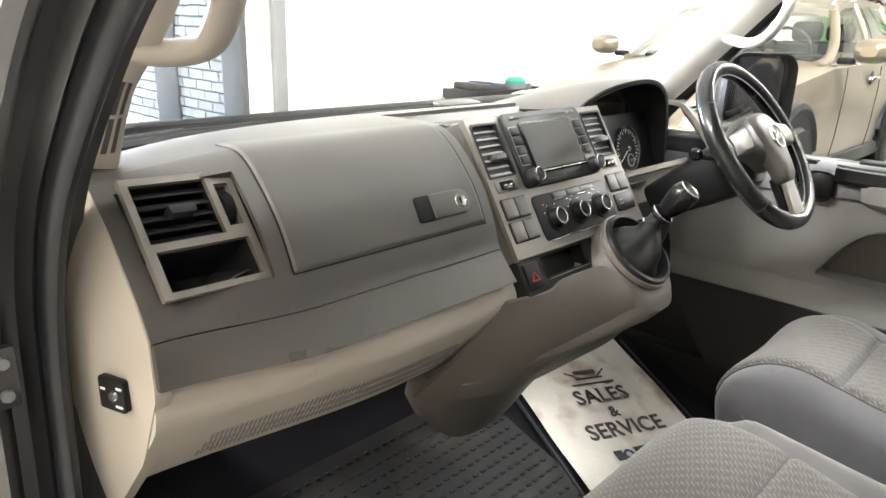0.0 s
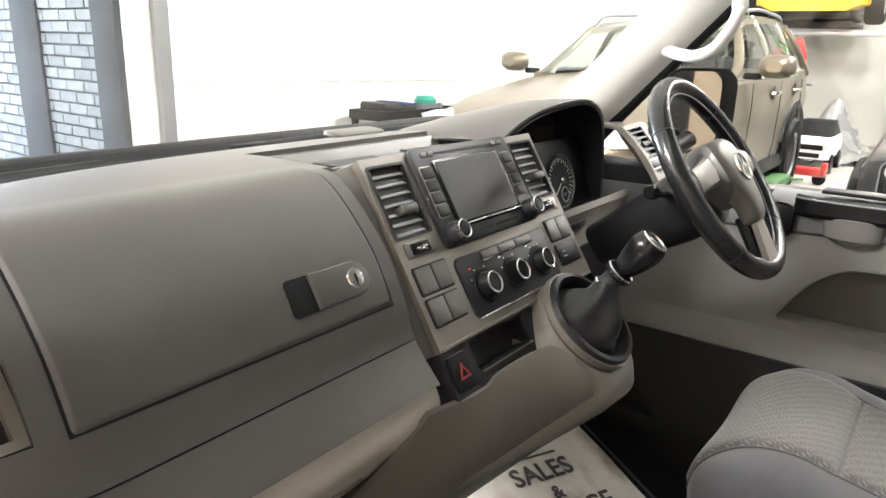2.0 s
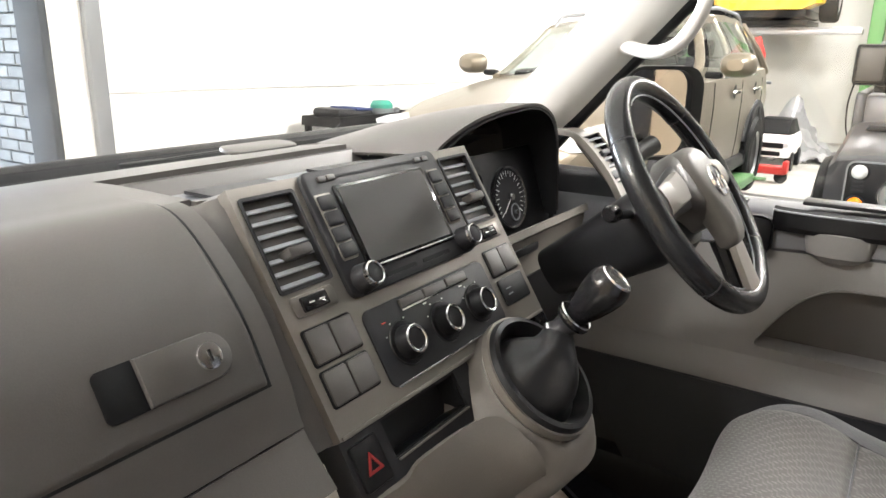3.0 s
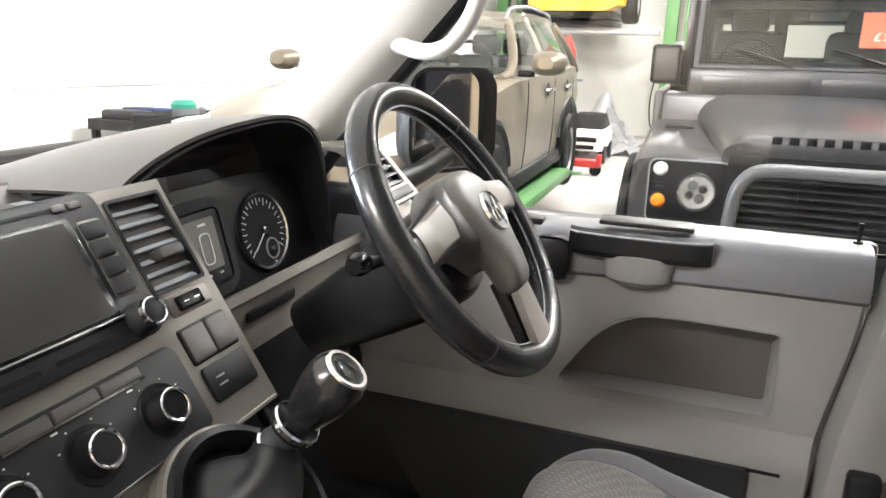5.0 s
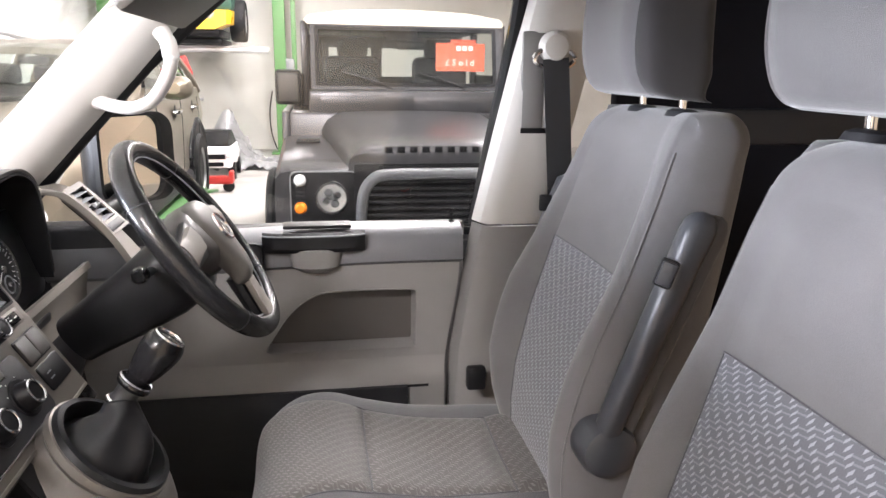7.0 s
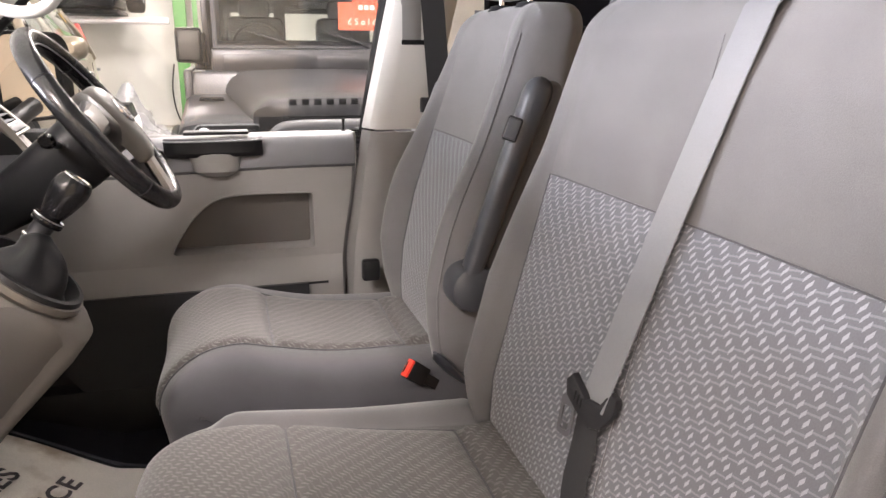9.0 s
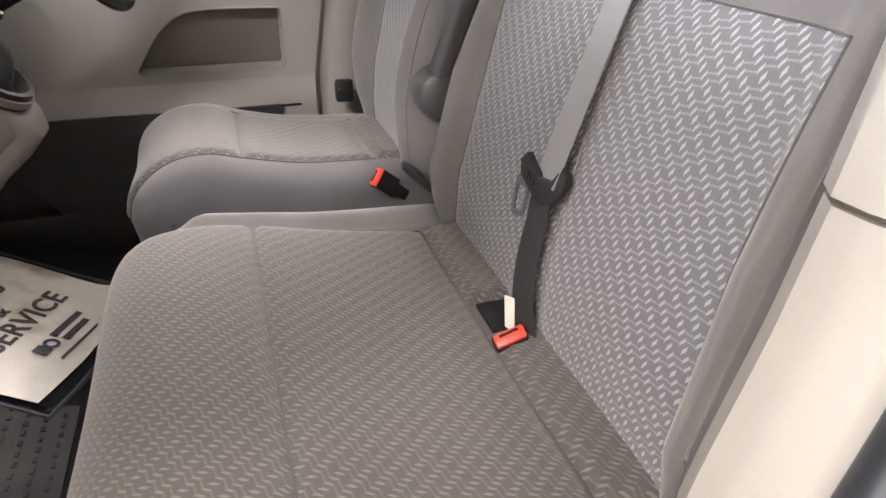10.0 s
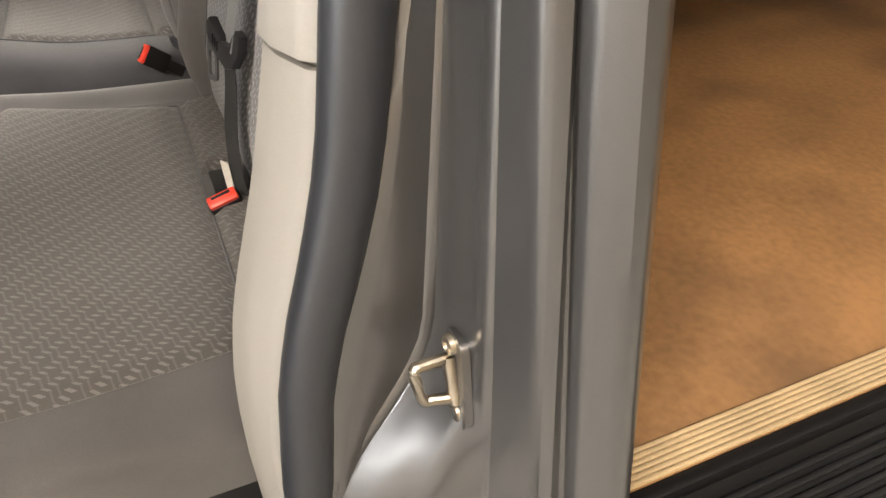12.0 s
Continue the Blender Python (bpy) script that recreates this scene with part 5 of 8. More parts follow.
def gear_lever():
    g = thing("gear_lever", "black gear lever with leather gaiter and chrome-ringed knob", "gear lever", at=(0.085, 0.71, 1.18))
    R = pose(0.082, 0.706, 1.169, 42)
    sx = Matrix.Diagonal((0.80, 0.84, 1, 1))
    part("surround", lathe(bmesh.new(), R @ sx, [(0.070, -0.01), (0.0905, -0.004), (0.0975, 0.003), (0.096, 0.012), (0.088, 0.014)], 56), M_SATIN, g, "satin taupe oval surround")
    part("surround_ring", lathe(bmesh.new(), R @ sx, [(0.070, -0.004), (0.075, 0.012), (0.082, 0.021), (0.090, 0.020), (0.0945, 0.008)], 56), M_BLACK, g)
    # folded gaiter
    axis = curve_pts([(0.082, 0.712, 1.163), (0.086, 0.698, 1.182), (0.098, 0.69, 1.206), (0.108, 0.69, 1.225)], 5)
    rad = [0.066, 0.064, 0.060, 0.056, 0.052, 0.048, 0.044, 0.040, 0.036, 0.033, 0.030, 0.027, 0.024, 0.022, 0.020, 0.018]
    loops = []
    for i, (p, r) in enumerate(zip(axis, rad)):
        t = i / (len(rad) - 1)
        d = (axis[min(i + 1, 15)] - axis[max(i - 1, 0)]).normalized()
        t42 = Vector((0, -0.669, 0.743)).lerp(d, min(1.0, i / 8))
        s = t42.cross(Vector((1, 0, 0))).normalized()
        q = s.cross(t42).normalized()
        loop = []
        for k in range(48):
            a = 2 * math.pi * k / 48
            fold = 1 + 0.30 * math.sin(math.pi * smooth_step(0.12, 0.95, t)) * (0.55 * math.sin(3 * a + 2.2 * t + 0.6) + 0.45 * math.sin(5 * a - 3.0 * t))
            loop.append(p + r * fold * (math.cos(a) * q + math.sin(a) * s))
        loops.append(loop)
    part("gaiter", loft(bmesh.new(), loops), M_GAITER, g, "folded black leather gaiter", 80)
    A, B = Vector((0.1075, 0.692, 1.222)), Vector((0.119, 0.632, 1.296))
    q = (B - A).to_track_quat("Z", "Y").to_matrix().to_4x4()
    q.translation = A
    L = (B - A).length
    part("shaft", lathe(bmesh.new(), q, [(0.0165, -0.004), (0.0165, 0.004), (0.0145, 0.008), (0.015, 0.022), (0.0165, 0.028)], 24), M_DASH_DARK, g)
    part("shaft_ring", lathe(bmesh.new(), q, [(0.017, -0.003), (0.0185, -0.001), (0.0185, 0.002), (0.0165, 0.004)], 24), M_CHROME, g)
    part("collar", lathe(bmesh.new(), q, [(0.014, 0.024), (0.021, 0.026), (0.0225, 0.030), (0.021, 0.034), (0.014, 0.035)], 28), M_GLOSS, g)
    part("collar_ring", lathe(bmesh.new(), q, [(0.0215, 0.0335), (0.0225, 0.0345), (0.021, 0.0362)], 28), M_CHROME, g)
    k = part("knob", lathe(bmesh.new(), q, [(0.013, 0.033), (0.0165, 0.042), (0.0205, 0.055), (0.0245, 0.072), (0.026, 0.084), (0.025, 0.094), (0.021, 0.1015), (0, 0.1025)], 36), M_KNOB, g)
    top = q @ pose(0, 0, L, 0, 0, 0)
    part("knob_ring", lathe(bmesh.new(), top, [(0.0155, 0.003), (0.0165, 0.0075), (0.0195, 0.0075), (0.0215, 0.003)], 32), M_CHROME, k)
    part("knob_cap", lathe(bmesh.new(), top, [(0, 0.0075), (0.010, 0.0068), (0.0158, 0.004)], 28), M_GLOSS, k)


gear_lever()

# ---- seats ----
def profile_fn(pts, n=8):
    line = curve_pts([(0, y, z) for y, z in pts], n)
    acc = [0.0]
    for a, b in zip(line, line[1:]):
        acc.append(acc[-1] + (b - a).length)
    ys, zs = [p.y for p in line], [p.z for p in line]
    return lambda s: (interp(s, acc, ys), interp(s, acc, zs)), acc[-1]


class Pad:
    """An upholstered block: a profile in y and z, a half width and a thickness along it, with rounded sides."""
    def __init__(self, xc, prof, width, thick, e=4.5, sag=0.0, face=1.0, along=None):
        self.xc, self.e, self.width, self.thick, self.sag, self.face = xc, e, width, thick, sag, face
        self.along = along
        self.fn, self.length = profile_fn(prof)

    def frame_at(self, s):
        s = min(self.length, max(0.0, s))
        y, z = self.fn(s)
        a, b = self.fn(max(0, s - 0.012)), self.fn(min(self.length, s + 0.012))
        d = Vector((0, b[0] - a[0], b[1] - a[1])).normalized()
        return Vector((self.xc, y, z)), Vector((0, -d.z, d.y)) * self.face

    def sag_at(self, k):
        return self.sag(k) if callable(self.sag) else self.sag

    def body(self, bm, n=96, rows=60):
        loops = []
        for s in steps(0, self.length, rows):
            o, nv = self.frame_at(s)
            k = s / self.length
            w, th = self.width(k), self.thick(k)
            loop = []
            for a in steps(0, 2 * math.pi, n)[:-1]:
                c, q = math.cos(a), math.sin(a)
                x = w * math.copysign(abs(c) ** (2 / self.e), c)
                h = th / 2 * (math.copysign(abs(q) ** (2 / self.e), q) - 1)
                if q > 0:
                    h -= self.sag_at(k) * math.cos(math.pi * min(1.0, abs(x) / w) * 0.5) ** 2
                loop.append(o + Vector((x, 0, 0)) + (self.along or nv) * h)
            loops.append(loop)
        return loft(bm, loops)

    def top(self, x, s, off=0.0):
        o, nv = self.frame_at(s)
        k = min(1.0, max(0.0, s / self.length))
        w, th = self.width(k), self.thick(k)
        t = min(0.999, abs(x - self.xc) / w)
        drop = th / 2 * ((1 - t ** self.e) ** (1 / self.e) - 1) - self.sag_at(k) * math.cos(math.pi * t * 0.5) ** 2
        return Vector((x, o.y, o.z)) + (self.along or nv) * drop + nv * off

    def panel(self, bm, xa, xb, s0, s1, puff=0.007, nu=24, nv=20, edge=0.016):
        """A sewn panel laid on the block, puffed in its middle and drawn in at its seams; xa, xb: its ends at s0 and at s1."""
        span = max(xa[1] - xa[0], xb[1] - xb[0])

        def fn(u, v):
            k = (v - s0) / (s1 - s0)
            x0, x1 = xa[0] + (xb[0] - xa[0]) * k, xa[1] + (xb[1] - xa[1]) * k
            x = x0 + (x1 - x0) * u / span
            du, dv = min(u, span - u), min(v - s0, s1 - v)
            f = smooth_step(-0.003, edge, du) * smooth_step(-0.003, edge, dv)
            return self.top(x, v, 0.0006 + puff * f)
        us = [0, 0.003, 0.008] + steps(0.014, span - 0.014, nu) + [span - 0.008, span - 0.003, span]
        vs = [s0, s0 + 0.003, s0 + 0.008] + steps(s0 + 0.014, s1 - 0.014, nv) + [s1 - 0.008, s1 - 0.003, s1]
        return slab(bm, fn, us, vs, 0.012 * self.face)

    def seam(self, parent, xa, xb, s0, s1, sides=(0, 1, 2, 3)):
        """Sewn dark lines along the edges of a panel."""
        ends = {0: ((xa[0], s0), (xa[1], s0)), 1: ((xa[1], s0), (xb[1], s1)), 2: ((xb[0], s1), (xb[1], s1)), 3: ((xa[0], s0), (xb[0], s1))}
        for k in sides:
            (x0, t0), (x1, t1) = ends[k]
            part("seam", tube(bmesh.new(), [self.top(x0 + (x1 - x0) * t, t0 + (t1 - t0) * t, 0.0012) for t in steps(0, 1, 20)], 0.0016, 6), M_CLOTH_DARK, parent)


CUSH = [(0.0, 0.885), (0.106, 0.888), (0.25, 0.893), (0.37, 0.905), (0.46, 0.911), (0.540, 0.893), (0.588, 0.840), (0.582, 0.765)]
CUSH_D = [(0.0, 0.90), (0.106, 0.905), (0.25, 0.915), (0.355, 0.937), (0.43, 0.958), (0.50, 0.951), (0.558, 0.912), (0.582, 0.86), (0.574, 0.79)]


class Back:
    """A backrest: a front profile over the height, side bolsters, a crease, and broad flanks behind it."""
    def __init__(self, xc, low, top, front, bolster, panel, crease, depth):
        self.xc, self.low, self.end = xc, low, top
        self.front, self.bolster, self.half, self.crease, self.depth = front, bolster, panel, crease, depth

    def half_section(self, z):
        f, b, p, c, d = (interp(z, *k) for k in (self.front, self.bolster, self.half, self.crease, self.depth))
        g = c - p
        return [(0, f), (0.5 * p, f + 0.001), (0.9 * p, f + 0.003), (p, f + 0.005), (p + 0.35 * g, f + 0.005 + 0.75 * b), (p + 0.68 * g, f + 0.003 + b), (c - 0.010, f + 0.8 * b - 0.003), (c, f + 0.6 * b - 0.014)], [(c + 0.009, f + 0.3 * b - 0.036), (c + 0.014, f - 0.078), (c + 0.010, f - d + 0.03), (c - 0.014, f - d + 0.004), (0.5 * c, f - d), (0, f - d)]

    def y(self, x, z):
        fr = self.half_section(z)[0]
        return interp(abs(x - self.xc), [q[0] for q in fr], [q[1] for q in fr])

    def body(self, bm, rows=44):
        R = 0.055
        zs = [(z, 0.0) for z in steps(self.low, self.end - R, rows)] + [(self.end - R + R * math.sin(a), 1 - math.cos(a)) for a in steps(0, 1.35, 9)[1:]]
        loops = []
        for z, k in zs:
            fr, re = self.half_section(z)
            n = len(fr)
            pts = [(max(0.0, x - R * k * min(1.0, x / 0.12)), y - 0.05 * k * (1 if i < n else -0.5)) for i, (x, y) in enumerate(fr + re)]
            line = curve_pts([(x, y, 0) for x, y in pts], 4)
            loops.append([Vector((self.xc + q.x, q.y, z)) for q in line] + [Vector((self.xc - q.x, q.y, z)) for q in line[-2:0:-1]])
        return loft(bm, loops)

    def top(self, x, z, off=0.0):
        return Vector((x, self.y(x, z) + off * 0.97, z + off * 0.24))

    def panel(self, bm, xa, xb, z0, z1, puff=0.006, nu=26, nv=26, edge=0.03):
        """A sewn panel on the front, drawn in at its seams; xa, xb: its ends at z0 and at z1."""
        span, tall = max(xa[1] - xa[0], xb[1] - xb[0]), (z1 - z0) * 1.035

        def fn(u, v):
            k = v / tall
            x0, x1 = xa[0] + (xb[0] - xa[0]) * k, xa[1] + (xb[1] - xa[1]) * k
            f = smooth_step(-0.003, edge, min(u, span - u)) * smooth_step(-0.003, edge, min(v, tall - v))
            return self.top(x0 + (x1 - x0) * u / span, z0 + (z1 - z0) * k, 0.0008 + puff * f)
        us = [0, 0.003, 0.008] + steps(0.014, span - 0.014, nu) + [span - 0.008, span - 0.003, span]
        vs = [0, 0.003, 0.008] + steps(0.014, tall - 0.014, nv) + [tall - 0.008, tall - 0.003, tall]
        return slab(bm, fn, us, vs, -0.010)

    def stitch(self, parent, x0, z0, x1, z1, off=0.0012, r=0.0013):
        part("seam", tube(bmesh.new(), [self.top(x0 + (x1 - x0) * t, z0 + (z1 - z0) * t, off) for t in steps(0, 1, 20)], r, 6), M_CLOTH_DARK, parent)

    def piping(self, parent, s):
        pts = []
        for z in steps(self.low + 0.04, self.end - 0.058, 24):
            x, y = self.half_section(z)[0][-2]
            pts.append((self.xc + s * (x + 0.002), y - 0.001, z))
        part("piping", tube(bmesh.new(), pts, 0.0020, 6), M_CLOTH, parent)


HEAD = [(-0.085, 1.588), (-0.062, 1.597), (-0.044, 1.622), (-0.035, 1.67), (-0.037, 1.75), (-0.050, 1.82), (-0.065, 1.845), (-0.09, 1.855)]


def headrest(seat, x, w=0.140):
    h = Pad(x, HEAD, lambda k: w * (0.86 + 0.14 * math.sin(math.pi * min(1, k * 1.25 + 0.08)) - 0.06 * smooth_step(0.8, 1, k)), lambda k: 0.135 * (0.72 + 0.28 * smooth_step(0, 0.25, k)), 5.5, 0.004, -1, Vector((0, 1, 0.08)))
    # roof and side shade of the headrest is put into its cloth colours
    hd = part("headrest", h.body(bmesh.new()), M_CLOTH_DEEP_SHADE, seat, "grey cloth headrest with shade painted on its sides")
    part("headrest_cheek", h.panel(bmesh.new(), (x - w * 0.78, x + w * 0.78), (x - w * 0.84, x + w * 0.84), 0.012, 0.275, 0.006, 14, 14, edge=0.03), M_CLOTH_SHADED, hd)
    for dx in (-0.073, 0.073):
        p = part("headrest_post", cyl(bmesh.new(), (x + dx, -0.150, 1.54), (x + dx, -0.146, 1.63), 0.0068, n=16), M_CHROME, seat, "chrome headrest post")
        part("post_sleeve", lathe(bmesh.new(), pose(x + dx, -0.150, 1.560, 4), [(0, 0.009), (0.017, 0.009), (0.026, 0.005), (0.030, -0.004)], 24), M_DASH_DARK, p)


def driver_seat():
    X = 0.435
    seat = thing("driver_seat", "grey cloth driver seat with zigzag-pattern panels", "car seat", "front seats", at=(X, 0.2, CAB_FLOOR))
    c = Pad(0.458, CUSH_D, lambda k: 0.252 - 0.012 * smooth_step(0.7, 1, k), lambda k: 0.155, 4.5, 0.010)
    # darker cloth here paints the weaker light on the cushion's sides
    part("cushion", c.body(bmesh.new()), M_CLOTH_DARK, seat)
    part("front_roll", c.panel(bmesh.new(), (0.303, 0.610), (0.262, 0.655), 0.372, 0.65), M_ZIG_SHADE, seat, "zigzag-pattern cloth panel")
    part("seat_panel", c.panel(bmesh.new(), (0.325, 0.60), (0.305, 0.608), 0.11, 0.368), M_ZIG_SHADE, seat, "zigzag-pattern cloth panel")
    part("rear_strip", c.panel(bmesh.new(), (0.325, 0.615), (0.32, 0.605), 0.012, 0.106, 0.012), M_ZIG_SHADE, seat, "zigzag-pattern cloth strip")
    c.seam(seat, (0.325, 0.60), (0.305, 0.608), 0.108, 0.370)
    c.seam(seat, (0.303, 0.610), (0.262, 0.655), 0.370, 0.65, (1, 3))
    b = Back(X, 0.84, 1.566,
             ([0.84, 0.90, 0.96, 1.04, 1.16, 1.30, 1.45, 1.52, 1.57], [0.042, 0.050, 0.052, 0.045, 0.017, -0.028, -0.075, -0.095, -0.108]),
             ([0.86, 0.92, 0.98, 1.06, 1.11, 1.21, 1.31, 1.43, 1.52], [0.006, 0.020, 0.032, 0.045, 0.048, 0.045, 0.026, 0.012, 0.003]),
             ([0.88, 1.0, 1.30, 1.5], [0.135, 0.146, 0.155, 0.14]),
             ([0.86, 0.95, 1.05, 1.2, 1.35, 1.5], [0.205, 0.228, 0.238, 0.236, 0.216, 0.190]),
             ([0.85, 1.2, 1.55], [0.17, 0.15, 0.125]))
    part("backrest", b.body(bmesh.new()), M_CLOTH, seat)
    part("back_panel", b.panel(bmesh.new(), (0.300, 0.570), (0.268, 0.585), 0.90, 1.304, 0.003), M_ZIG_LIT, seat, "zigzag-pattern cloth panel")
    b.stitch(seat, 0.268, 1.306, 0.585, 1.306)
    b.stitch(seat, 0.268, 1.306, 0.300, 0.90)
    b.stitch(seat, 0.585, 1.306, 0.570, 0.90)
    b.piping(seat, 1)
    b.piping(seat, -1)
    headrest(seat, 0.42)
    # folded-up armrest on the inboard side: flat plastic shell over a cloth pad
    axis = curve_pts([(0.168, 0.028, 1.075), (0.165, 0.006, 1.14), (0.160, -0.032, 1.25), (0.156, -0.070, 1.36), (0.154, -0.086, 1.405)], 5)
    ends = [(axis[-1] + Vector((0.0, -0.006, 0.016)), 0.9), (axis[-1] + Vector((0.0, -0.010, 0.026)), 0.65), (axis[-1] + Vector((0.0, -0.012, 0.031)), 0.25)]
    wide = [0.0175 + 0.009 * i / len(axis) for i in range(len(axis))]

    def bar(shift, k, deep):
        loops = []
        for i, (p, w) in enumerate([(p, w) for p, w in zip(axis, wide)] + [(q, 0.0265 * f) for q, f in ends]):
            f = 1.0 if i < len(axis) else ends[i - len(axis)][1]
            loop = []
            for a in steps(0, 2 * math.pi, 28)[:-1]:
                cs, sn = math.cos(a), math.sin(a)
                loop.append(p + shift + Vector((deep * f * math.copysign(abs(sn) ** 0.8, sn), w * k * math.copysign(abs(cs) ** 0.7, cs), w * k * 0.3 * math.copysign(abs(cs) ** 0.7, cs))))
            loops.append(loop)
        return loft(bmesh.new(), loops)
    arm = part("armrest", bar(Vector((-0.002, 0.004, 0)), 0.92, 0.021), M_ARM, seat, "smooth grey plastic armrest folded up")
    part("armrest_pad", bar(Vector((0.012, -0.024, -0.008)), 0.86, 0.019), M_CLOTH_SHADED, arm, "cloth padding of the armrest")
    part("armrest_pivot", lathe(bmesh.new(), pose(0.200, 0.020, 1.068, 0, -90), [(0, 0.058), (0.030, 0.057), (0.041, 0.050), (0.046, 0.036), (0.047, 0.0)], 36), M_ARM, seat)
    run = (axis[15] - axis[10]).normalized()
    out = Vector((-0.92, 0.36, 0.12))
    out = (out - run * out.dot(run)).normalized()
    bm4 = Matrix((run.cross(out), out, run)).transposed().to_4x4()
    bm4.translation = Vector((0.141, -0.036, 1.352))
    bt = part("armrest_button", box(bmesh.new(), (0, 0, 0), (0.026, 0.012, 0.042), 0.004, bm4), M_DASH_DARK, arm, "dark-edged release button")
    part("button_face", box(bmesh.new(), (0, 0.006, 0), (0.022, 0.006, 0.035), 0.0025, bm4), M_ARM, bt)
    outer = part("outer_armrest", tube(bmesh.new(), [(0.705, -0.02, 1.20), (0.708, -0.065, 1.33), (0.708, -0.088, 1.395), (0.708, -0.098, 1.41)], [0.024, 0.025, 0.022, 0.008], 18, 1.3, (1, 0, 0)), M_ARM, seat)
    part("armrest_button", box(bmesh.new(), (0.690, -0.036, 1.352), (0.012, 0.026, 0.035), 0.003), M_DASH_DARK, outer)
    part("recline_lever", box(bmesh.new(), (0.720, 0.10, 0.940), (0.03, 0.045, 0.055), 0.008), M_BLACK, seat)
    part("seat_base", boxes(((0.455, 0.25, 0.65), (0.44, 0.50, 0.22), 0.02), ((0.455, 0.28, 0.775), (0.47, 0.5, 0.05), 0.015)), M_BLACK, seat, "black seat base")
    part("belt_bracket", tube(bmesh.new(), [(0.215, 0.02, 0.86), (0.205, 0.05, 0.895), (0.19, 0.075, 0.925), (0.185, 0.085, 0.94)], [0.012, 0.02, 0.018, 0.006], 10, 0.5), M_ARM, seat)


driver_seat()


def bench_seat():
    seat = thing("bench_seat", "grey cloth double passenger seat with zigzag panels", "car seat", "front seats", at=(-0.3, 0.2, CAB_FLOOR))
    c = Pad(-0.292, CUSH, lambda k: 0.412 - 0.01 * smooth_step(0.75, 1, k), lambda k: 0.155, 7, 0.006)
    part("cushion", c.body(bmesh.new(), 128), M_CLOTH_SKIRT_SHADE, seat)
    part("front_roll", c.panel(bmesh.new(), (-0.642, 0.070), (-0.672, 0.095), 0.372, 0.66, nu=44), M_ZIG_SHADE, seat, "zigzag-pattern cloth panel")
    part("seat_panel", c.panel(bmesh.new(), (-0.613, -0.002), (-0.640, 0.070), 0.108, 0.368, nu=44), M_ZIG_SHADE, seat, "zigzag-pattern cloth panel")
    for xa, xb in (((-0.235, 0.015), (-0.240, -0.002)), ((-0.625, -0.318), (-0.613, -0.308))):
        part("rear_strip", c.panel(bmesh.new(), xa, xb, 0.01, 0.104, 0.014), M_ZIG_SHADE, seat, "zigzag-pattern cloth strip")
    c.seam(seat, (-0.613, -0.002), (-0.640, 0.070), 0.106, 0.370, (0, 1, 2))
    c.seam(seat, (-0.642, 0.070), (-0.672, 0.095), 0.370, 0.66, (1, 3))
    # plain raised ridge along the inboard edge
    part("bolster", c.panel(bmesh.new(), (0.004, 0.112), (0.066, 0.116), 0.02, 0.49, 0.020, 10, 26, edge=0.045), M_CLOTH, seat)
    part("buckle_well", boxes(((-0.275, 0.06, 0.884), (0.07, 0.07, 0.008), 0.002)), M_BLACK, seat)
    b = Back(-0.315, 0.84, 1.556,
             ([0.84, 0.86, 0.98, 1.12, 1.30, 1.45, 1.52, 1.57], [0.044, 0.042, 0.038, 0.008, -0.033, -0.070, -0.088, -0.100]),
             ([0.86, 0.93, 0.99, 1.05, 1.14, 1.24, 1.34, 1.45], [0.010, 0.034, 0.044, 0.042, 0.040, 0.024, 0.006, 0.0]),
             ([0.88, 1.0, 1.30, 1.5], [0.318, 0.308, 0.290, 0.27]),
             ([0.86, 0.95, 1.2, 1.45, 1.52], [0.338, 0.352, 0.352, 0.336, 0.322]),
             ([0.85, 1.55], [0.13, 0.11]))
    part("backrest", b.body(bmesh.new()), M_CLOTH, seat)
    # two seat places side by side, meeting under the belt
    for (l0, r0), (l1, r1) in (((-0.327, -0.002), (-0.330, -0.030)), ((-0.632, -0.331), (-0.630, -0.332))):
        part("back_panel", b.panel(bmesh.new(), (l0, r0), (l1, r1), 0.885, 1.304, 0.006, edge=0.03), M_ZIG_LIT, seat, "zigzag-pattern cloth panel")
        part("shoulder_panel", b.panel(bmesh.new(), (l1, r1), (l1 + 0.012, r1 - 0.012), 1.306, 1.497, 0.006, edge=0.05), M_CLOTH, seat)
        b.stitch(seat, l1, 1.305, r1, 1.305, 0.002)
    b.stitch(seat, -0.030, 1.305, -0.002, 0.885)
    b.stitch(seat, -0.630, 1.305, -0.632, 0.885)
    b.piping(seat, 1)
    b.piping(seat, -1)
    for x in (-0.135, -0.505):
        headrest(seat, x)
    part("side_cover", boxes(((-0.690, 0.14, 0.745), (0.03, 0.24, 0.11), 0.014)), M_BLACK, seat, "black plastic side cover")
    part("seat_base", boxes(((-0.3, 0.24, 0.65), (0.76, 0.48, 0.22), 0.02)), M_BLACK, seat, "black steel seat base")
    return b


BENCH_BACK = bench_seat()


def ribbon(bm, pts, width, thick, side=(1, 0, 0)):
    loops = []
    pts = [Vector(p) for p in pts]
    for i, p in enumerate(pts):
        d = (pts[min(i + 1, len(pts) - 1)] - pts[max(i - 1, 0)]).normalized()
        s = Vector(side if not callable(side) else side(i / (len(pts) - 1)))
        s = (s - d * s.dot(d)).normalized()
        n = d.cross(s)
        w = width / 2
        loops.append([p - s * w - n * thick / 2, p - s * w + n * thick / 2, p - s * w / 3 + n * thick, p - s * w / 5 + n * thick / 2, p + s * w / 5 + n * thick / 2, p + s * w / 3 + n * thick, p + s * w + n * thick / 2, p + s * w - n * thick / 2])
    return loft(bm, loops)


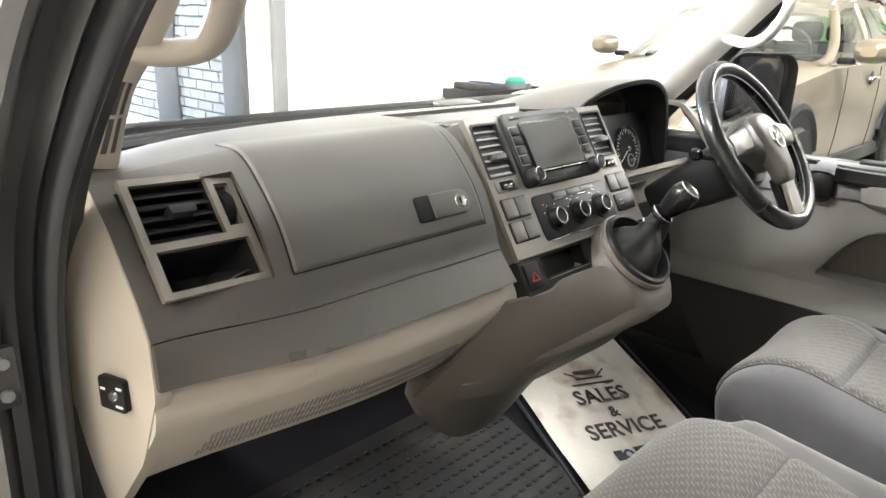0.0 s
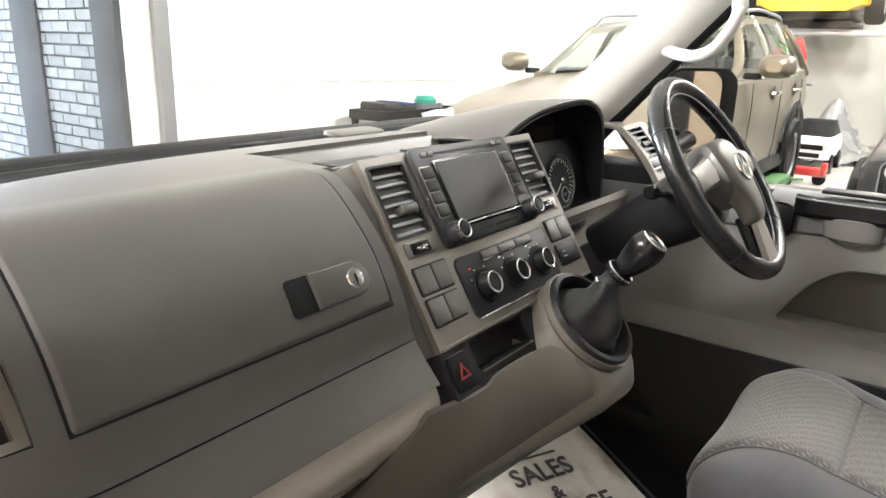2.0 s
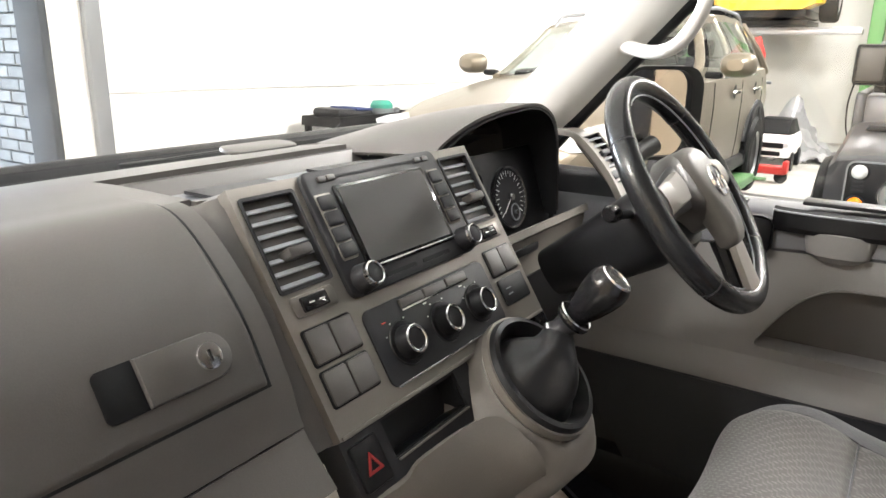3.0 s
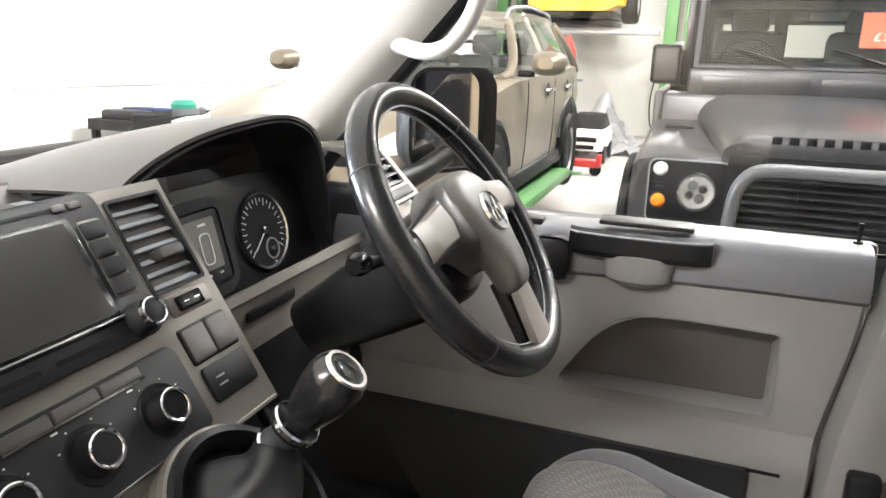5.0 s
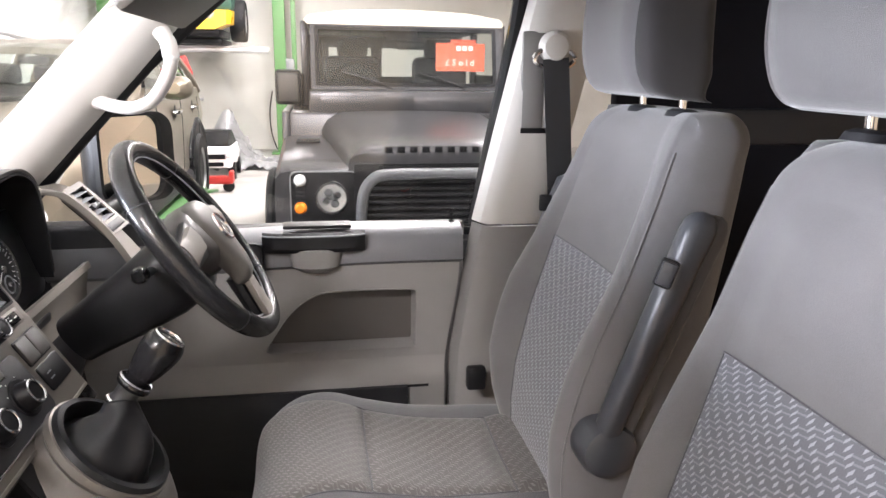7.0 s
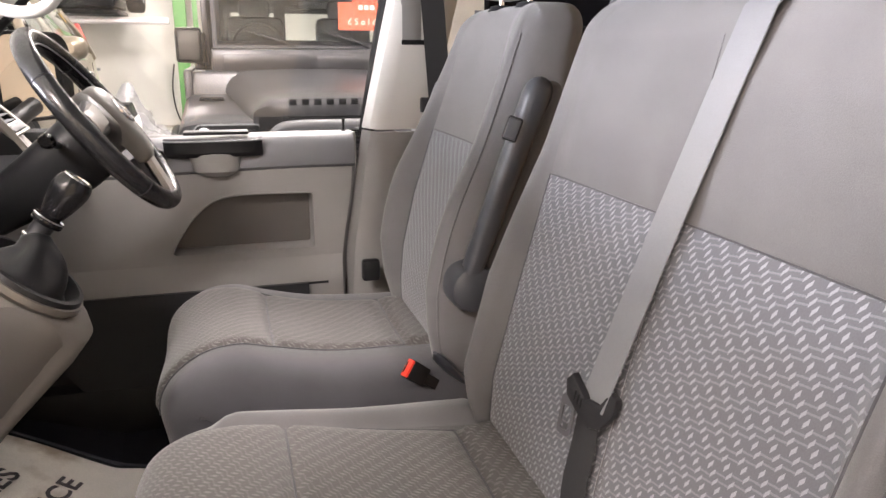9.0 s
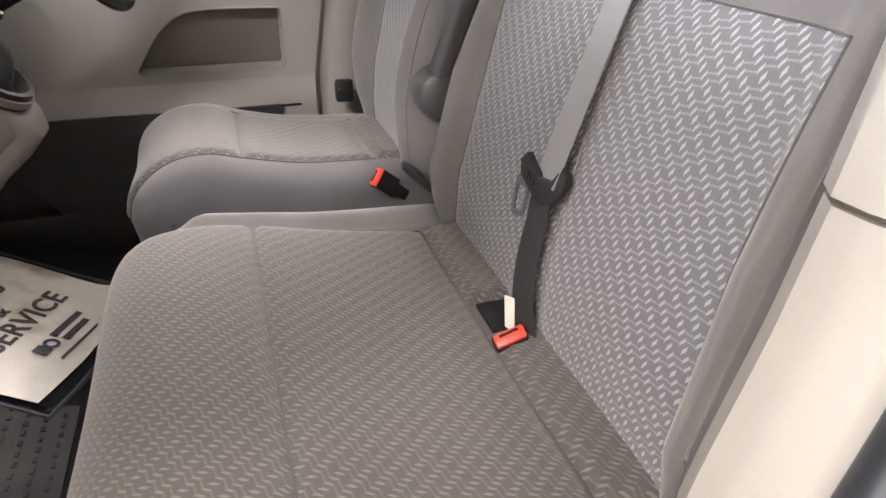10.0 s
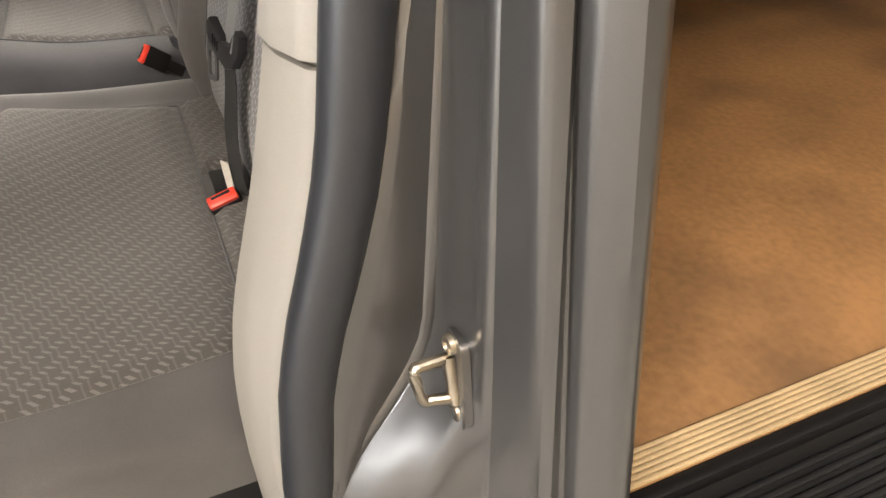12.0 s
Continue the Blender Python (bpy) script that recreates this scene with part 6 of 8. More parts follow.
def middle_belt():
    belt = thing("seat_belt", "grey lap and shoulder belt lying down the bench backrest", "seat belt", "seat belts", at=(-0.33, -0.05, 1.3))
    b = BENCH_BACK
    line = [Vector((-0.374, -0.135, 1.562)), Vector((-0.373, -0.112, 1.556))] + [b.top(-0.372 + 0.046 * t, 1.52 - 0.41 * t, 0.011 + 0.018 * t) for t in steps(0, 1, 22)]
    part("webbing", ribbon(bmesh.new(), line + [Vector((-0.3235, 0.046, 1.092))], 0.047, 0.0014), M_BELT, belt)
    end = Vector((-0.322, 0.046, 1.100))
    ex, ez = Vector((-0.928, -0.374, 0)), Vector((0.0, -0.20, 0.98))
    ez = (ez - ex * ez.dot(ex)).normalized()
    T = Matrix((ex, ez.cross(ex), ez)).transposed().to_4x4()
    T.translation = end
    shape = [(-0.036, 0.010), (-0.028, 0.019), (-0.019, 0.010), (-0.004, -0.004), (0.016, -0.002), (0.026, 0.015), (0.036, 0.010), (0.035, -0.010), (0.021, -0.031), (0.006, -0.035), (-0.014, -0.023), (-0.032, -0.008)]
    tongue = part("tongue", extrude_xz(bmesh.new(), shape, -0.007, 0.007, T, 0.003), M_DASH_DARK, belt, "dark grey plastic belt tongue")
    for k in range(3):
        part("grip_rib", box(bmesh.new(), (-0.018 + 0.005 * k, -0.0075, -0.004 - 0.003 * k), (0.0018, 0.002, 0.012), 0.0006, T), M_BLACK, tongue)
    part("tongue_plate", ring_plate(bmesh.new(), [(x - 0.030, z - 0.034) for x, z in round_rect(0.021, 0.050, 0.007)], [(x - 0.030, z - 0.037) for x, z in round_rect(0.013, 0.030, 0.004)], -0.0015, 0.0015, T), M_BAR, tongue)
    low = curve_pts([end + Vector((0.004, -0.002, -0.004)), (-0.318, 0.050, 1.04), (-0.318, 0.060, 0.98), (-0.325, 0.064, 0.92), (-0.335, 0.058, 0.872)], 5)
    part("lap_webbing", ribbon(bmesh.new(), low, 0.040, 0.0014, lambda t: (1.0, 0.1 + 0.25 * t, 0.0)), M_BELT_DARK, belt)
    part("label_tag", ribbon(bmesh.new(), [(-0.310, 0.076, 0.935), (-0.311, 0.074, 0.895), (-0.310, 0.072, 0.86)], 0.015, 0.001, (0.8, 0.5, 0)), M_MAT_PAPER, belt)


middle_belt()


def buckle(at, up, wide, size, label):
    """up: the way its button faces; wide: along the button."""
    up = Vector(up).normalized()
    ex = Vector(wide)
    ex = (ex - up * ex.dot(up)).normalized()
    m = Matrix((ex, up.cross(ex), up)).transposed().to_4x4()
    m.translation = at
    m = m @ Matrix.Scale(size, 4)
    k = thing("belt_buckle", label, "belt buckle", "belt buckles", at=at)
    part("housing", box(bmesh.new(), (0, 0, -0.032), (0.050, 0.024, 0.062), 0.004, m), M_BLACK, k)
    part("release_button", box(bmesh.new(), (0, 0, 0.0), (0.046, 0.020, 0.012), 0.003, m), M_RED, k, "red release button")
    part("tongue_slot", box(bmesh.new(), (0, 0.0045, 0.0062), (0.030, 0.0045, 0.0014), 0.0006, m), M_BLACK, k)
    part("stalk", box(bmesh.new(), (0, 0, -0.085), (0.03, 0.012, 0.06), 0.004, m), M_BLACK, k)


buckle((-0.350, 0.090, 0.904), (-0.55, 0.25, 0.8), (0.05, -1.0, 0.22), 0.86, "black belt buckle with red button in the bench")
buckle((0.184, 0.136, 0.916), (-0.30, 0.70, 0.62), (0.3, -0.62, 0.62), 0.75, "black belt buckle with red button beside driver seat")

# ---- doors, pillars and the van's sides ----
YZ = Matrix(((0, 1, 0, 0), (1, 0, 0, 0), (0, 0, 1, 0), (0, 0, 0, 1)))


POCKET = [(0.228, 1.122), (0.230, 1.126), (0.235, 1.128)] + [(q.x, q.z) for q in curve_pts([(0.28, 0, 1.130), (0.40, 0, 1.130), (0.465, 0, 1.118), (0.52, 0, 1.075), (0.572, 0, 0.998)], 4)] + [(0.573, 0.990), (0.566, 0.986), (0.48, 0.986), (0.36, 0.986), (0.236, 0.986), (0.231, 0.987), (0.228, 0.992)]


def driver_door():
    d = thing("driver_door", "closed van door with grey plastic inner panel", "door", at=(0.86, 0.6, 0.6))
    rear = lambda z: 0.125 + 0.035 * smooth_step(1.2, 0.9, z)
    front = lambda z: interp(z, [0.56, 0.75, 0.93, 1.2], [0.734, 0.866, 0.96, 1.02])
    # flat upper panel round the pocket
    bm = bmesh.new()
    zs = steps(0.962, 1.20, 8)
    rim = [(rear(z), z) for z in zs] + [(front(z), z) for z in zs[::-1]]
    for row in (rim, POCKET):
        vs = [bm.verts.new((0.815, y, z)) for y, z in row]
        for p, q in zip(vs, vs[1:] + vs[:1]):
            bm.edges.new((p, q))
    bmesh.ops.triangle_fill(bm, edges=bm.edges[:], use_beauty=True)
    # lower part, bulging into the cab, its front edge cut back towards the sill
    def skin(u, v):
        y = rear(v) + u * (front(v) - rear(v))
        return Vector((0.815 - 0.02 * smooth_step(0.962, 0.90, v) * smooth_step(0.60, 0.75, v), y, v))
    slab(bm, skin, steps(0, 1, 30), steps(0.58, 0.962, 20), -0.02)
    panel = part("inner_panel", bm, M_GREYTRIM, d, "grey plastic door panel with pressed pocket")
    # pressed pocket: rolled lip, walls and a darker floor
    def inset(k, x):
        return [Vector((x, 0.40 + (y - 0.40) * (1 - k * 0.35), 1.058 + (z - 1.058) * (1 - k))) for y, z in POCKET]
    part("pocket_lip", loft(bmesh.new(), [inset(-0.045, 0.8155), inset(-0.03, 0.8125), inset(0.0, 0.8125), inset(0.03, 0.818), inset(0.06, 0.832), inset(0.09, 0.862)], True, False), M_GREYTRIM, panel)
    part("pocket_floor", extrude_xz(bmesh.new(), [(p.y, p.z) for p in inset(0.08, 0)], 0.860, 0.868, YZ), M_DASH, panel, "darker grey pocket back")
    # dark bin below
    bm = bmesh.new()
    slab(bm, lambda u, v: (0.782 + 0.008 * u * u, 0.25 + (front(v) - 0.247) * u, v), steps(0, 1, 16), steps(0.60, 0.885, 8) + [0.893, 0.898], -0.012)
    part("door_bin", bm, M_DASH_DARK, d, "dark grey door bin")
    # belt rail
    bm = bmesh.new()
    loops = []
    for y in steps(0.118, 1.02, 24):
        dip = 0.018 * smooth_step(0.25, 1.0, y)
        loops.append([Vector((x, y, z - dip)) for x, z in ((0.88, 1.19), (0.815, 1.192), (0.806, 1.20), (0.806, 1.225), (0.816, 1.252), (0.83, 1.268), (0.85, 1.276), (0.895, 1.276), (0.895, 1.19))])
    part("upper_rail", loft(bm, loops), M_RAIL, d, "grey plastic window rail")
    # black pull handle standing off the rail, with a grey finger cup
    loops = []
    for t in steps(0, 1, 16):
        y = 0.345 + 0.225 * t
        k = math.sin(math.pi * t) ** 0.25 if 0 < t < 1 else 0.3
        xo = 0.805 - 0.026 * k
        loops.append([Vector((x, y, z)) for x, z in ((0.812, 1.270), (xo + 0.012, 1.274), (xo, 1.268), (xo - 0.001, 1.240), (xo + 0.006, 1.230), (0.812, 1.228))])
    h = part("pull_handle", loft(bmesh.new(), loops), M_BLACK, d, "black plastic pull handle")
    part("handle_edge", tube(bmesh.new(), [l[2] for l in loops], 0.002, 6), M_STEELGREY, h)
    part("handle_tray", boxes(((0.83, 0.45, 1.284), (0.05, 0.15, 0.008), 0.003)), M_BLACK, d)
    part("finger_cup", lathe(bmesh.new(), pose(0.808, 0.455, 1.236) @ Matrix.Diagonal((0.5, 1, 1, 1)), [(0, -0.056), (0.03, -0.054), (0.052, -0.042), (0.062, 0.0), (0.055, 0.004)], 32), M_GREYTRIM, d)
    part("speaker_cover", boxes(((0.806, 0.60, 1.215), (0.018, 0.07, 0.075), 0.02)), M_BLACK, d)
    part("lock_pin", lathe(bmesh.new(), pose(0.872, 0.135, 1.276), [(0, 0.032), (0.004, 0.032), (0.0045, 0.024), (0.003, 0.020), (0.003, 0.004), (0.007, 0.003), (0.007, 0)], 12), M_BLACK, d)
    part("switch_cluster", boxes(((0.85, 0.66, 1.266), (0.03, 0.07, 0.012), 0.003)), M_BLACK, d)
    part("bin_catch", boxes(((0.81, 0.24, 0.893), (0.03, 0.09, 0.014), 0.004)), M_BLACK, d)
    part("outer_skin", boxes(((0.925, 0.57, 0.92), (0.03, 0.95, 0.70), 0.012)), M_VANPAINT, d, "grey metallic outer door skin")
    # window frame and glass
    bm = bmesh.new()
    tube(bm, [(0.875, 0.075, 1.27), (0.868, 0.045, 1.45), (0.855, 0.0, 1.70), (0.83, -0.03, 1.93)], 0.02, 10)
    part("window_frame", bm, M_RUBBER, d)
    bm = bmesh.new()
    tube(bm, [(0.835, 1.08, 1.31), (0.838, 0.93, 1.48), (0.835, 0.79, 1.63), (0.82, 0.46, 1.93)], 0.02, 10)
    part("window_frame", bm, M_RUBBER, d)
    bm = bmesh.new()
    slab(bm, lambda u, v: (0.885 - 0.06 * v, 0.06 + (1.0 - 0.60 * v) * u - 0.06 * v, 1.26 + 0.66 * v), steps(0, 1, 6), steps(0, 1, 6), 0.004)
    g = part("window_glass", bm, M_GLASS, d, "clear side glass")
    g.visible_shadow = False


driver_door()


def door_mirror():
    m = thing("door_mirror", "black door mirror housing with rectangular glass", "mirror", at=(1.08, 0.88, 1.40))
    M = pose(1.078, 0.885, 1.408, 0, 0, -37.5)
    loops = []
    for y, k in ((0.0, 1.0), (0.012, 1.03), (0.04, 1.0), (0.075, 0.85), (0.10, 0.55)):
        loops.append([M @ Vector((x * k, y, z * k)) for x, z in round_rect(0.215, 0.215, 0.05, 6)])
    part("housing", loft(bmesh.new(), loops), M_BLACK, m)
    part("rim", ring_plate(bmesh.new(), round_rect(0.218, 0.218, 0.05, 6), [(x - 0.012, z) for x, z in round_rect(0.178, 0.202, 0.040, 6)], -0.014, 0.004, M), M_BLACK, m)
    part("glass", extrude_xz(bmesh.new(), round_rect(0.205, 0.205, 0.04, 6), -0.003, 0.0, M), M_MIRROR, m)
    part("arm", tube(bmesh.new(), [(0.90, 0.93, 1.30), (0.97, 0.91, 1.31), (1.04, 0.88, 1.34)], [0.026, 0.022, 0.022], 14), M_BLACK, m)


door_mirror()


def screen_pillar(s):
    W = [(0.745, 0.975, 1.362), (0.745, 0.945, 1.415), (0.745, 0.89, 1.49), (0.744, 0.80, 1.557), (0.735, 0.67, 1.70), (0.72, 0.50, 1.90)] if s < 0 else [(0.70, 1.16, 1.37), (0.70, 1.10, 1.436), (0.70, 1.01, 1.53), (0.70, 0.934, 1.611), (0.69, 0.80, 1.75), (0.67, 0.62, 1.93)]
    W = curve_pts(W, 4)
    D = curve_pts([(0.79, 1.03, 1.365), (0.787, 0.98, 1.41), (0.786, 0.90, 1.495), (0.785, 0.80, 1.60), (0.775, 0.64, 1.77), (0.755, 0.46, 1.93)], 4)

    def band(u, v):
        v = min(len(W) - 1.0001, max(0, v))
        i = int(v)
        a, b = W[i].lerp(W[i + 1], v - i), D[i].lerp(D[i + 1], v - i)
        p = a.lerp(b, u)
        p += Vector((-0.016, -0.03, -0.005)) * (1 if s > 0 else 0.25) * math.sin(math.pi * min(1, max(0, u)))
        return Vector((s * p.x, p.y, p.z))
    bm = bmesh.new()
    slab(bm, band, steps(0, 1, 12), steps(0, len(W) - 1, 30), 0.012 * s)
    p = whole("windscreen_pillar", bm, M_BEIGE if s < 0 else M_PILLAR, "beige plastic windscreen pillar trim", "trim", kind="structure")
    # demister slots near its foot
    for k in range(3 if s < 0 else 0):
        u = 0.22 + 0.22 * k
        for v0, v1 in ((4.0, 6.3), (6.55, 8.4)):
            bm = bmesh.new()
            slab(bm, lambda a, b: band(u + 0.13 * a, v0 + (v1 - v0) * b) - Vector((0, 0.0015, -0.001)), steps(0, 1, 2), steps(0, 1, 6), 0.001 * s)
            part("demister_slot", bm, M_DASH, p)
    # grab handle
    g = thing("grab_handle", "beige plastic grab handle on the windscreen pillar", "grab handle", "grab handles", at=(s * 0.76, 0.82, 1.56))
    dz = -0.014 if s < 0 else 0.0
    if s > 0:
        c = curve_pts([(0.765, 0.875, 1.562), (0.735, 0.840, 1.552), (0.712, 0.790, 1.547), (0.706, 0.752, 1.562), (0.704, 0.724, 1.600), (0.704, 0.712, 1.635), (0.712, 0.716, 1.668), (0.745, 0.735, 1.690)], 4)
    else:
        c = curve_pts([(0.765, 0.872, 1.552 + dz), (0.74, 0.835, 1.546 + dz), (0.712, 0.80, 1.552 + dz), (0.705, 0.77, 1.575 + dz), (0.704, 0.73, 1.63 + dz * 0.5), (0.702, 0.69, 1.69), (0.71, 0.655, 1.735), (0.745, 0.64, 1.76)], 4)
    part("bar", tube(bmesh.new(), [(s * q.x, q.y, q.z) for q in c], [0.026, 0.021, 0.019] + [0.016 if s > 0 else 0.018] * (len(c) - 5) + [0.018, 0.02], 14, 0.8), M_BEIGE if s < 0 else M_PILLAR, g)
    part("screw_cover", lathe(bmesh.new(), Matrix.Translation((s * 0.768, 0.872, 1.552 + dz)), [(0, 0.012), (0.02, 0.008), (0.026, 0.0), (0.02, -0.01), (0, -0.012)], 20), M_BEIGE if s < 0 else M_PILLAR, g)
    # outer body pillar
    bm = bmesh.new()
    tube(bm, [(s * 0.90, 1.16, 1.30), (s * 0.872, 1.02, 1.44), (s * 0.862, 0.88, 1.60), (s * 0.85, 0.70, 1.76), (s * 0.83, 0.50, 1.94)], 0.045, 12)
    whole("body_pillar", bm, M_VANPAINT if s < 0 else M_RUBBER, "grey metallic windscreen body pillar", "trim", kind="structure")


screen_pillar(-1)
screen_pillar(1)


def front_post():
    """The passenger door opening's front edge: rubber seal and painted post."""
    S = curve_pts([(-0.815, 0.50, 1.76), (-0.83, 0.63, 1.62), (-0.84, 0.715, 1.536), (-0.842, 0.845, 1.404), (-0.842, 0.91, 1.30), (-0.842, 0.94, 1.207), (-0.84, 0.965, 1.045), (-0.84, 0.985, 0.85), (-0.84, 0.99, 0.62)], 4)
    part_seal = tube(bmesh.new(), [p + Vector((-0.006, 0, 0)) for p in S], 0.0135, 12, 1.3)
    whole("door_seal", part_seal, M_SEAL, "black rubber seal round the door opening", "trim", kind="structure")
    bm = bmesh.new()

    def face(u, v):
        v = min(len(S) - 1.0001, max(0, v))
        i = int(v)
        p = S[i].lerp(S[i + 1], v - i)
        prof = [(0.04, 0.03), (0.0, 0.012), (-0.022, -0.004), (-0.034, 0.016), (-0.05, 0.018), (-0.062, -0.012), (-0.075, -0.03), (-0.088, -0.022), (-0.095, 0.03)]
        t = min(len(prof) - 1.0001, max(0, u))
        j = int(t)
        a, b = prof[j], prof[j + 1]
        return Vector((p.x + a[0] + (b[0] - a[0]) * (t - j), p.y + 0.012 + a[1] + (b[1] - a[1]) * (t - j), p.z))
    slab(bm, face, steps(0, 8, 24), steps(0, len(S) - 1, 40), 0.006)
    post = whole("body_post", bm, M_VANPAINT, "grey metallic painted door post", "trim", kind="structure")
    for z in (1.18, 0.86):
        hg = part("hinge", boxes(((-0.915, 0.935, z), (0.05, 0.014, 0.075), 0.004)), M_VANPAINT, post)
        part("hinge_knuckle", cyl(bmesh.new(), (-0.935, 0.925, z - 0.04), (-0.935, 0.925, z + 0.04), 0.011), M_VANPAINT, hg)
        for dz in (-0.02, 0.02):
            part("bolt", lathe(bmesh.new(), pose(-0.905, 0.928, z + dz, 90), [(0, 0.006), (0.007, 0.005), (0.008, 0)], 8), M_STEELGREY, hg)


front_post()


def rear_post():
    """The passenger side door pillar: beige trim, seal, painted post with striker, rear edge."""
    yt = lambda z: interp(z, [0.60, 0.80, 0.867, 0.93, 0.98, 1.027, 1.06, 1.09, 1.15, 1.242, 1.5, 1.95], [0.130, 0.137, 0.139, 0.138, 0.134, 0.126, 0.118, 0.109, 0.091, 0.070, 0.02, -0.10])
    ys = lambda z: interp(z, [0.60, 0.909, 1.005, 1.06, 1.103, 1.164, 1.218, 1.264, 1.5, 1.95], [0.117, 0.113, 0.103, 0.092, 0.079, 0.062, 0.052, 0.047, 0.01, -0.10])
    for z0, z1, name in ((0.60, 1.237, "pillar_trim"), (1.243, 1.95, "pillar_trim")):
        up = 0.004 if z0 > 1.2 else 0.0

        def trim(u, v):
            pts = [(-0.69, yt(v) - 0.13), (-0.70, yt(v) - 0.05), (-0.712, yt(v) - 0.012), (-0.73, yt(v)), (-0.755, (yt(v) + ys(v)) / 2 + 0.008), (-0.785, ys(v) + 0.008), (-0.80, ys(v) - 0.01)]
            t = min(5.9999, max(0, u))
            j = int(t)
            a, b = pts[j], pts[j + 1]
            return Vector((a[0] + (b[0] - a[0]) * (t - j), a[1] + (b[1] - a[1]) * (t - j) + up, v))
        bm = bmesh.new()
        slab(bm, trim, steps(0, 6, 24), steps(z0, z1, 24), 0.008)
        whole(name, bm, M_POST_TRIM_DIM, "beige plastic door pillar trim", "trim", kind="structure")
    zs = steps(0.60, 1.95, 40)
    whole("door_seal", tube(bmesh.new(), [(-0.812 + 0.0 * z, ys(z) - 0.012, z) for z in zs], 0.021, 14), M_SEAL, "black rubber seal down the door pillar", "trim", kind="structure")

    def post(u, v):
        low = smooth_step(1.06, 0.86, v)
        s = ys(v) - 0.012
        # x, y at one height, and how much each edge leans
        pts = [(-0.80, s - 0.030, 0), (-0.822, s - 0.020, 0), (-0.821, 0.5 * s - 0.006 + 0.03 * low, 0), (-0.8165, -0.002 + 0.088 * low, -0.05), (-0.8205, -0.007 + 0.089 * low, -0.05), (-0.8185, -0.012 + 0.086 * low, -0.04), (-0.846, -0.0125 + 0.075 * low, 0), (-0.874, -0.0150 + 0.045 * low, 0), (-0.8795, -0.0145 + 0.02 * low, 0.01), (-0.8850, -0.0150, 0.02), (-0.888, -0.0185, 0.025), (-0.918, -0.029, 0.09), (-0.922, -0.033, 0.08), (-0.9145, -0.041, 0.10), (-0.921, -0.048, 0.105), (-0.932, -0.050, 0.11), (-0.944, -0.064, 0.135), (-0.938, -0.078, 0.135), (-0.90, -0.086, 0.135), (-0.86, -0.090, 0.135)]
        t = min(len(pts) - 1.0001, max(0, u))
        j = int(t)
        a, b = pts[j], pts[j + 1]
        f = t - j
        rise, back = min(v, 1.32) - 1.15, -0.12 * smooth_step(1.32, 1.95, v)
        ya, yb = a[1] + a[2] * rise + back, b[1] + b[2] * rise + back
        return Vector((a[0] + (b[0] - a[0]) * f, ya + (yb - ya) * f, v))
    bm = bmesh.new()
    slab(bm, post, steps(0, 19, 76), steps(0.50, 1.95, 70), -0.006)
    whole("door_pillar", bm, M_VANPAINT, "grey metallic painted door pillar", "trim", kind="structure", smooth=50)
    # pressed bead that curves off below the striker
    bm = tube(bmesh.new(), curve_pts([(-0.926, -0.010, 0.960), (-0.92, 0.02, 0.93), (-0.915, 0.06, 0.88), (-0.913, 0.09, 0.8)], 5), [0.0005, 0.004, 0.006, 0.006], 10)
    whole("pillar_bead", bm, M_VANPAINT, "grey metallic pressed bead on the pillar", "trim", kind="structure")
    k = thing("door_striker", "steel door striker loop screwed to the pillar", "striker", at=(-0.86, 0.0, 1.03))
    base = pose(-0.858, -0.008, 1.035, 90, 0, -25)
    part("plate", extrude_xz(bmesh.new(), round_rect(0.032, 0.078, 0.012), -0.003, 0.003, pose(-0.864, -0.006, 1.032, 0, 10, -4)), M_VANPAINT, k)
    loop = [(-0.857, -0.008, 1.048), (-0.859, 0.020, 1.050), (-0.860, 0.026, 1.047), (-0.863, 0.021, 1.022), (-0.864, 0.014, 1.019), (-0.868, -0.012, 1.016)]
    part("loop", tube(bmesh.new(), curve_pts(loop, 4), 0.0042, 10), M_ZINC, k)
    part("loop_foot", cyl(bmesh.new(), (-0.857, -0.001, 1.051), (-0.868, -0.003, 1.014), 0.006), M_ZINC, k)
    for x, z in ((-0.857, 1.060), (-0.869, 1.005)):
        part("screw", lathe(bmesh.new(), pose(x, -0.003, z, -90, 0, 5), [(0, 0.003), (0.003, 0.003), (0.004, 0.005), (0.007, 0.004), (0.0085, 0)], 14), M_ZINC, k)
    part("warning_label", extrude_xz(bmesh.new(), [(-0.011, -0.016), (0.011, -0.016), (0.011, 0.016), (-0.011, 0.016)], -0.0005, 0.0005, pose(-0.8222, 0.030, 1.09, 0, 0, 268)), M_DASH_DARK, k)


rear_post()


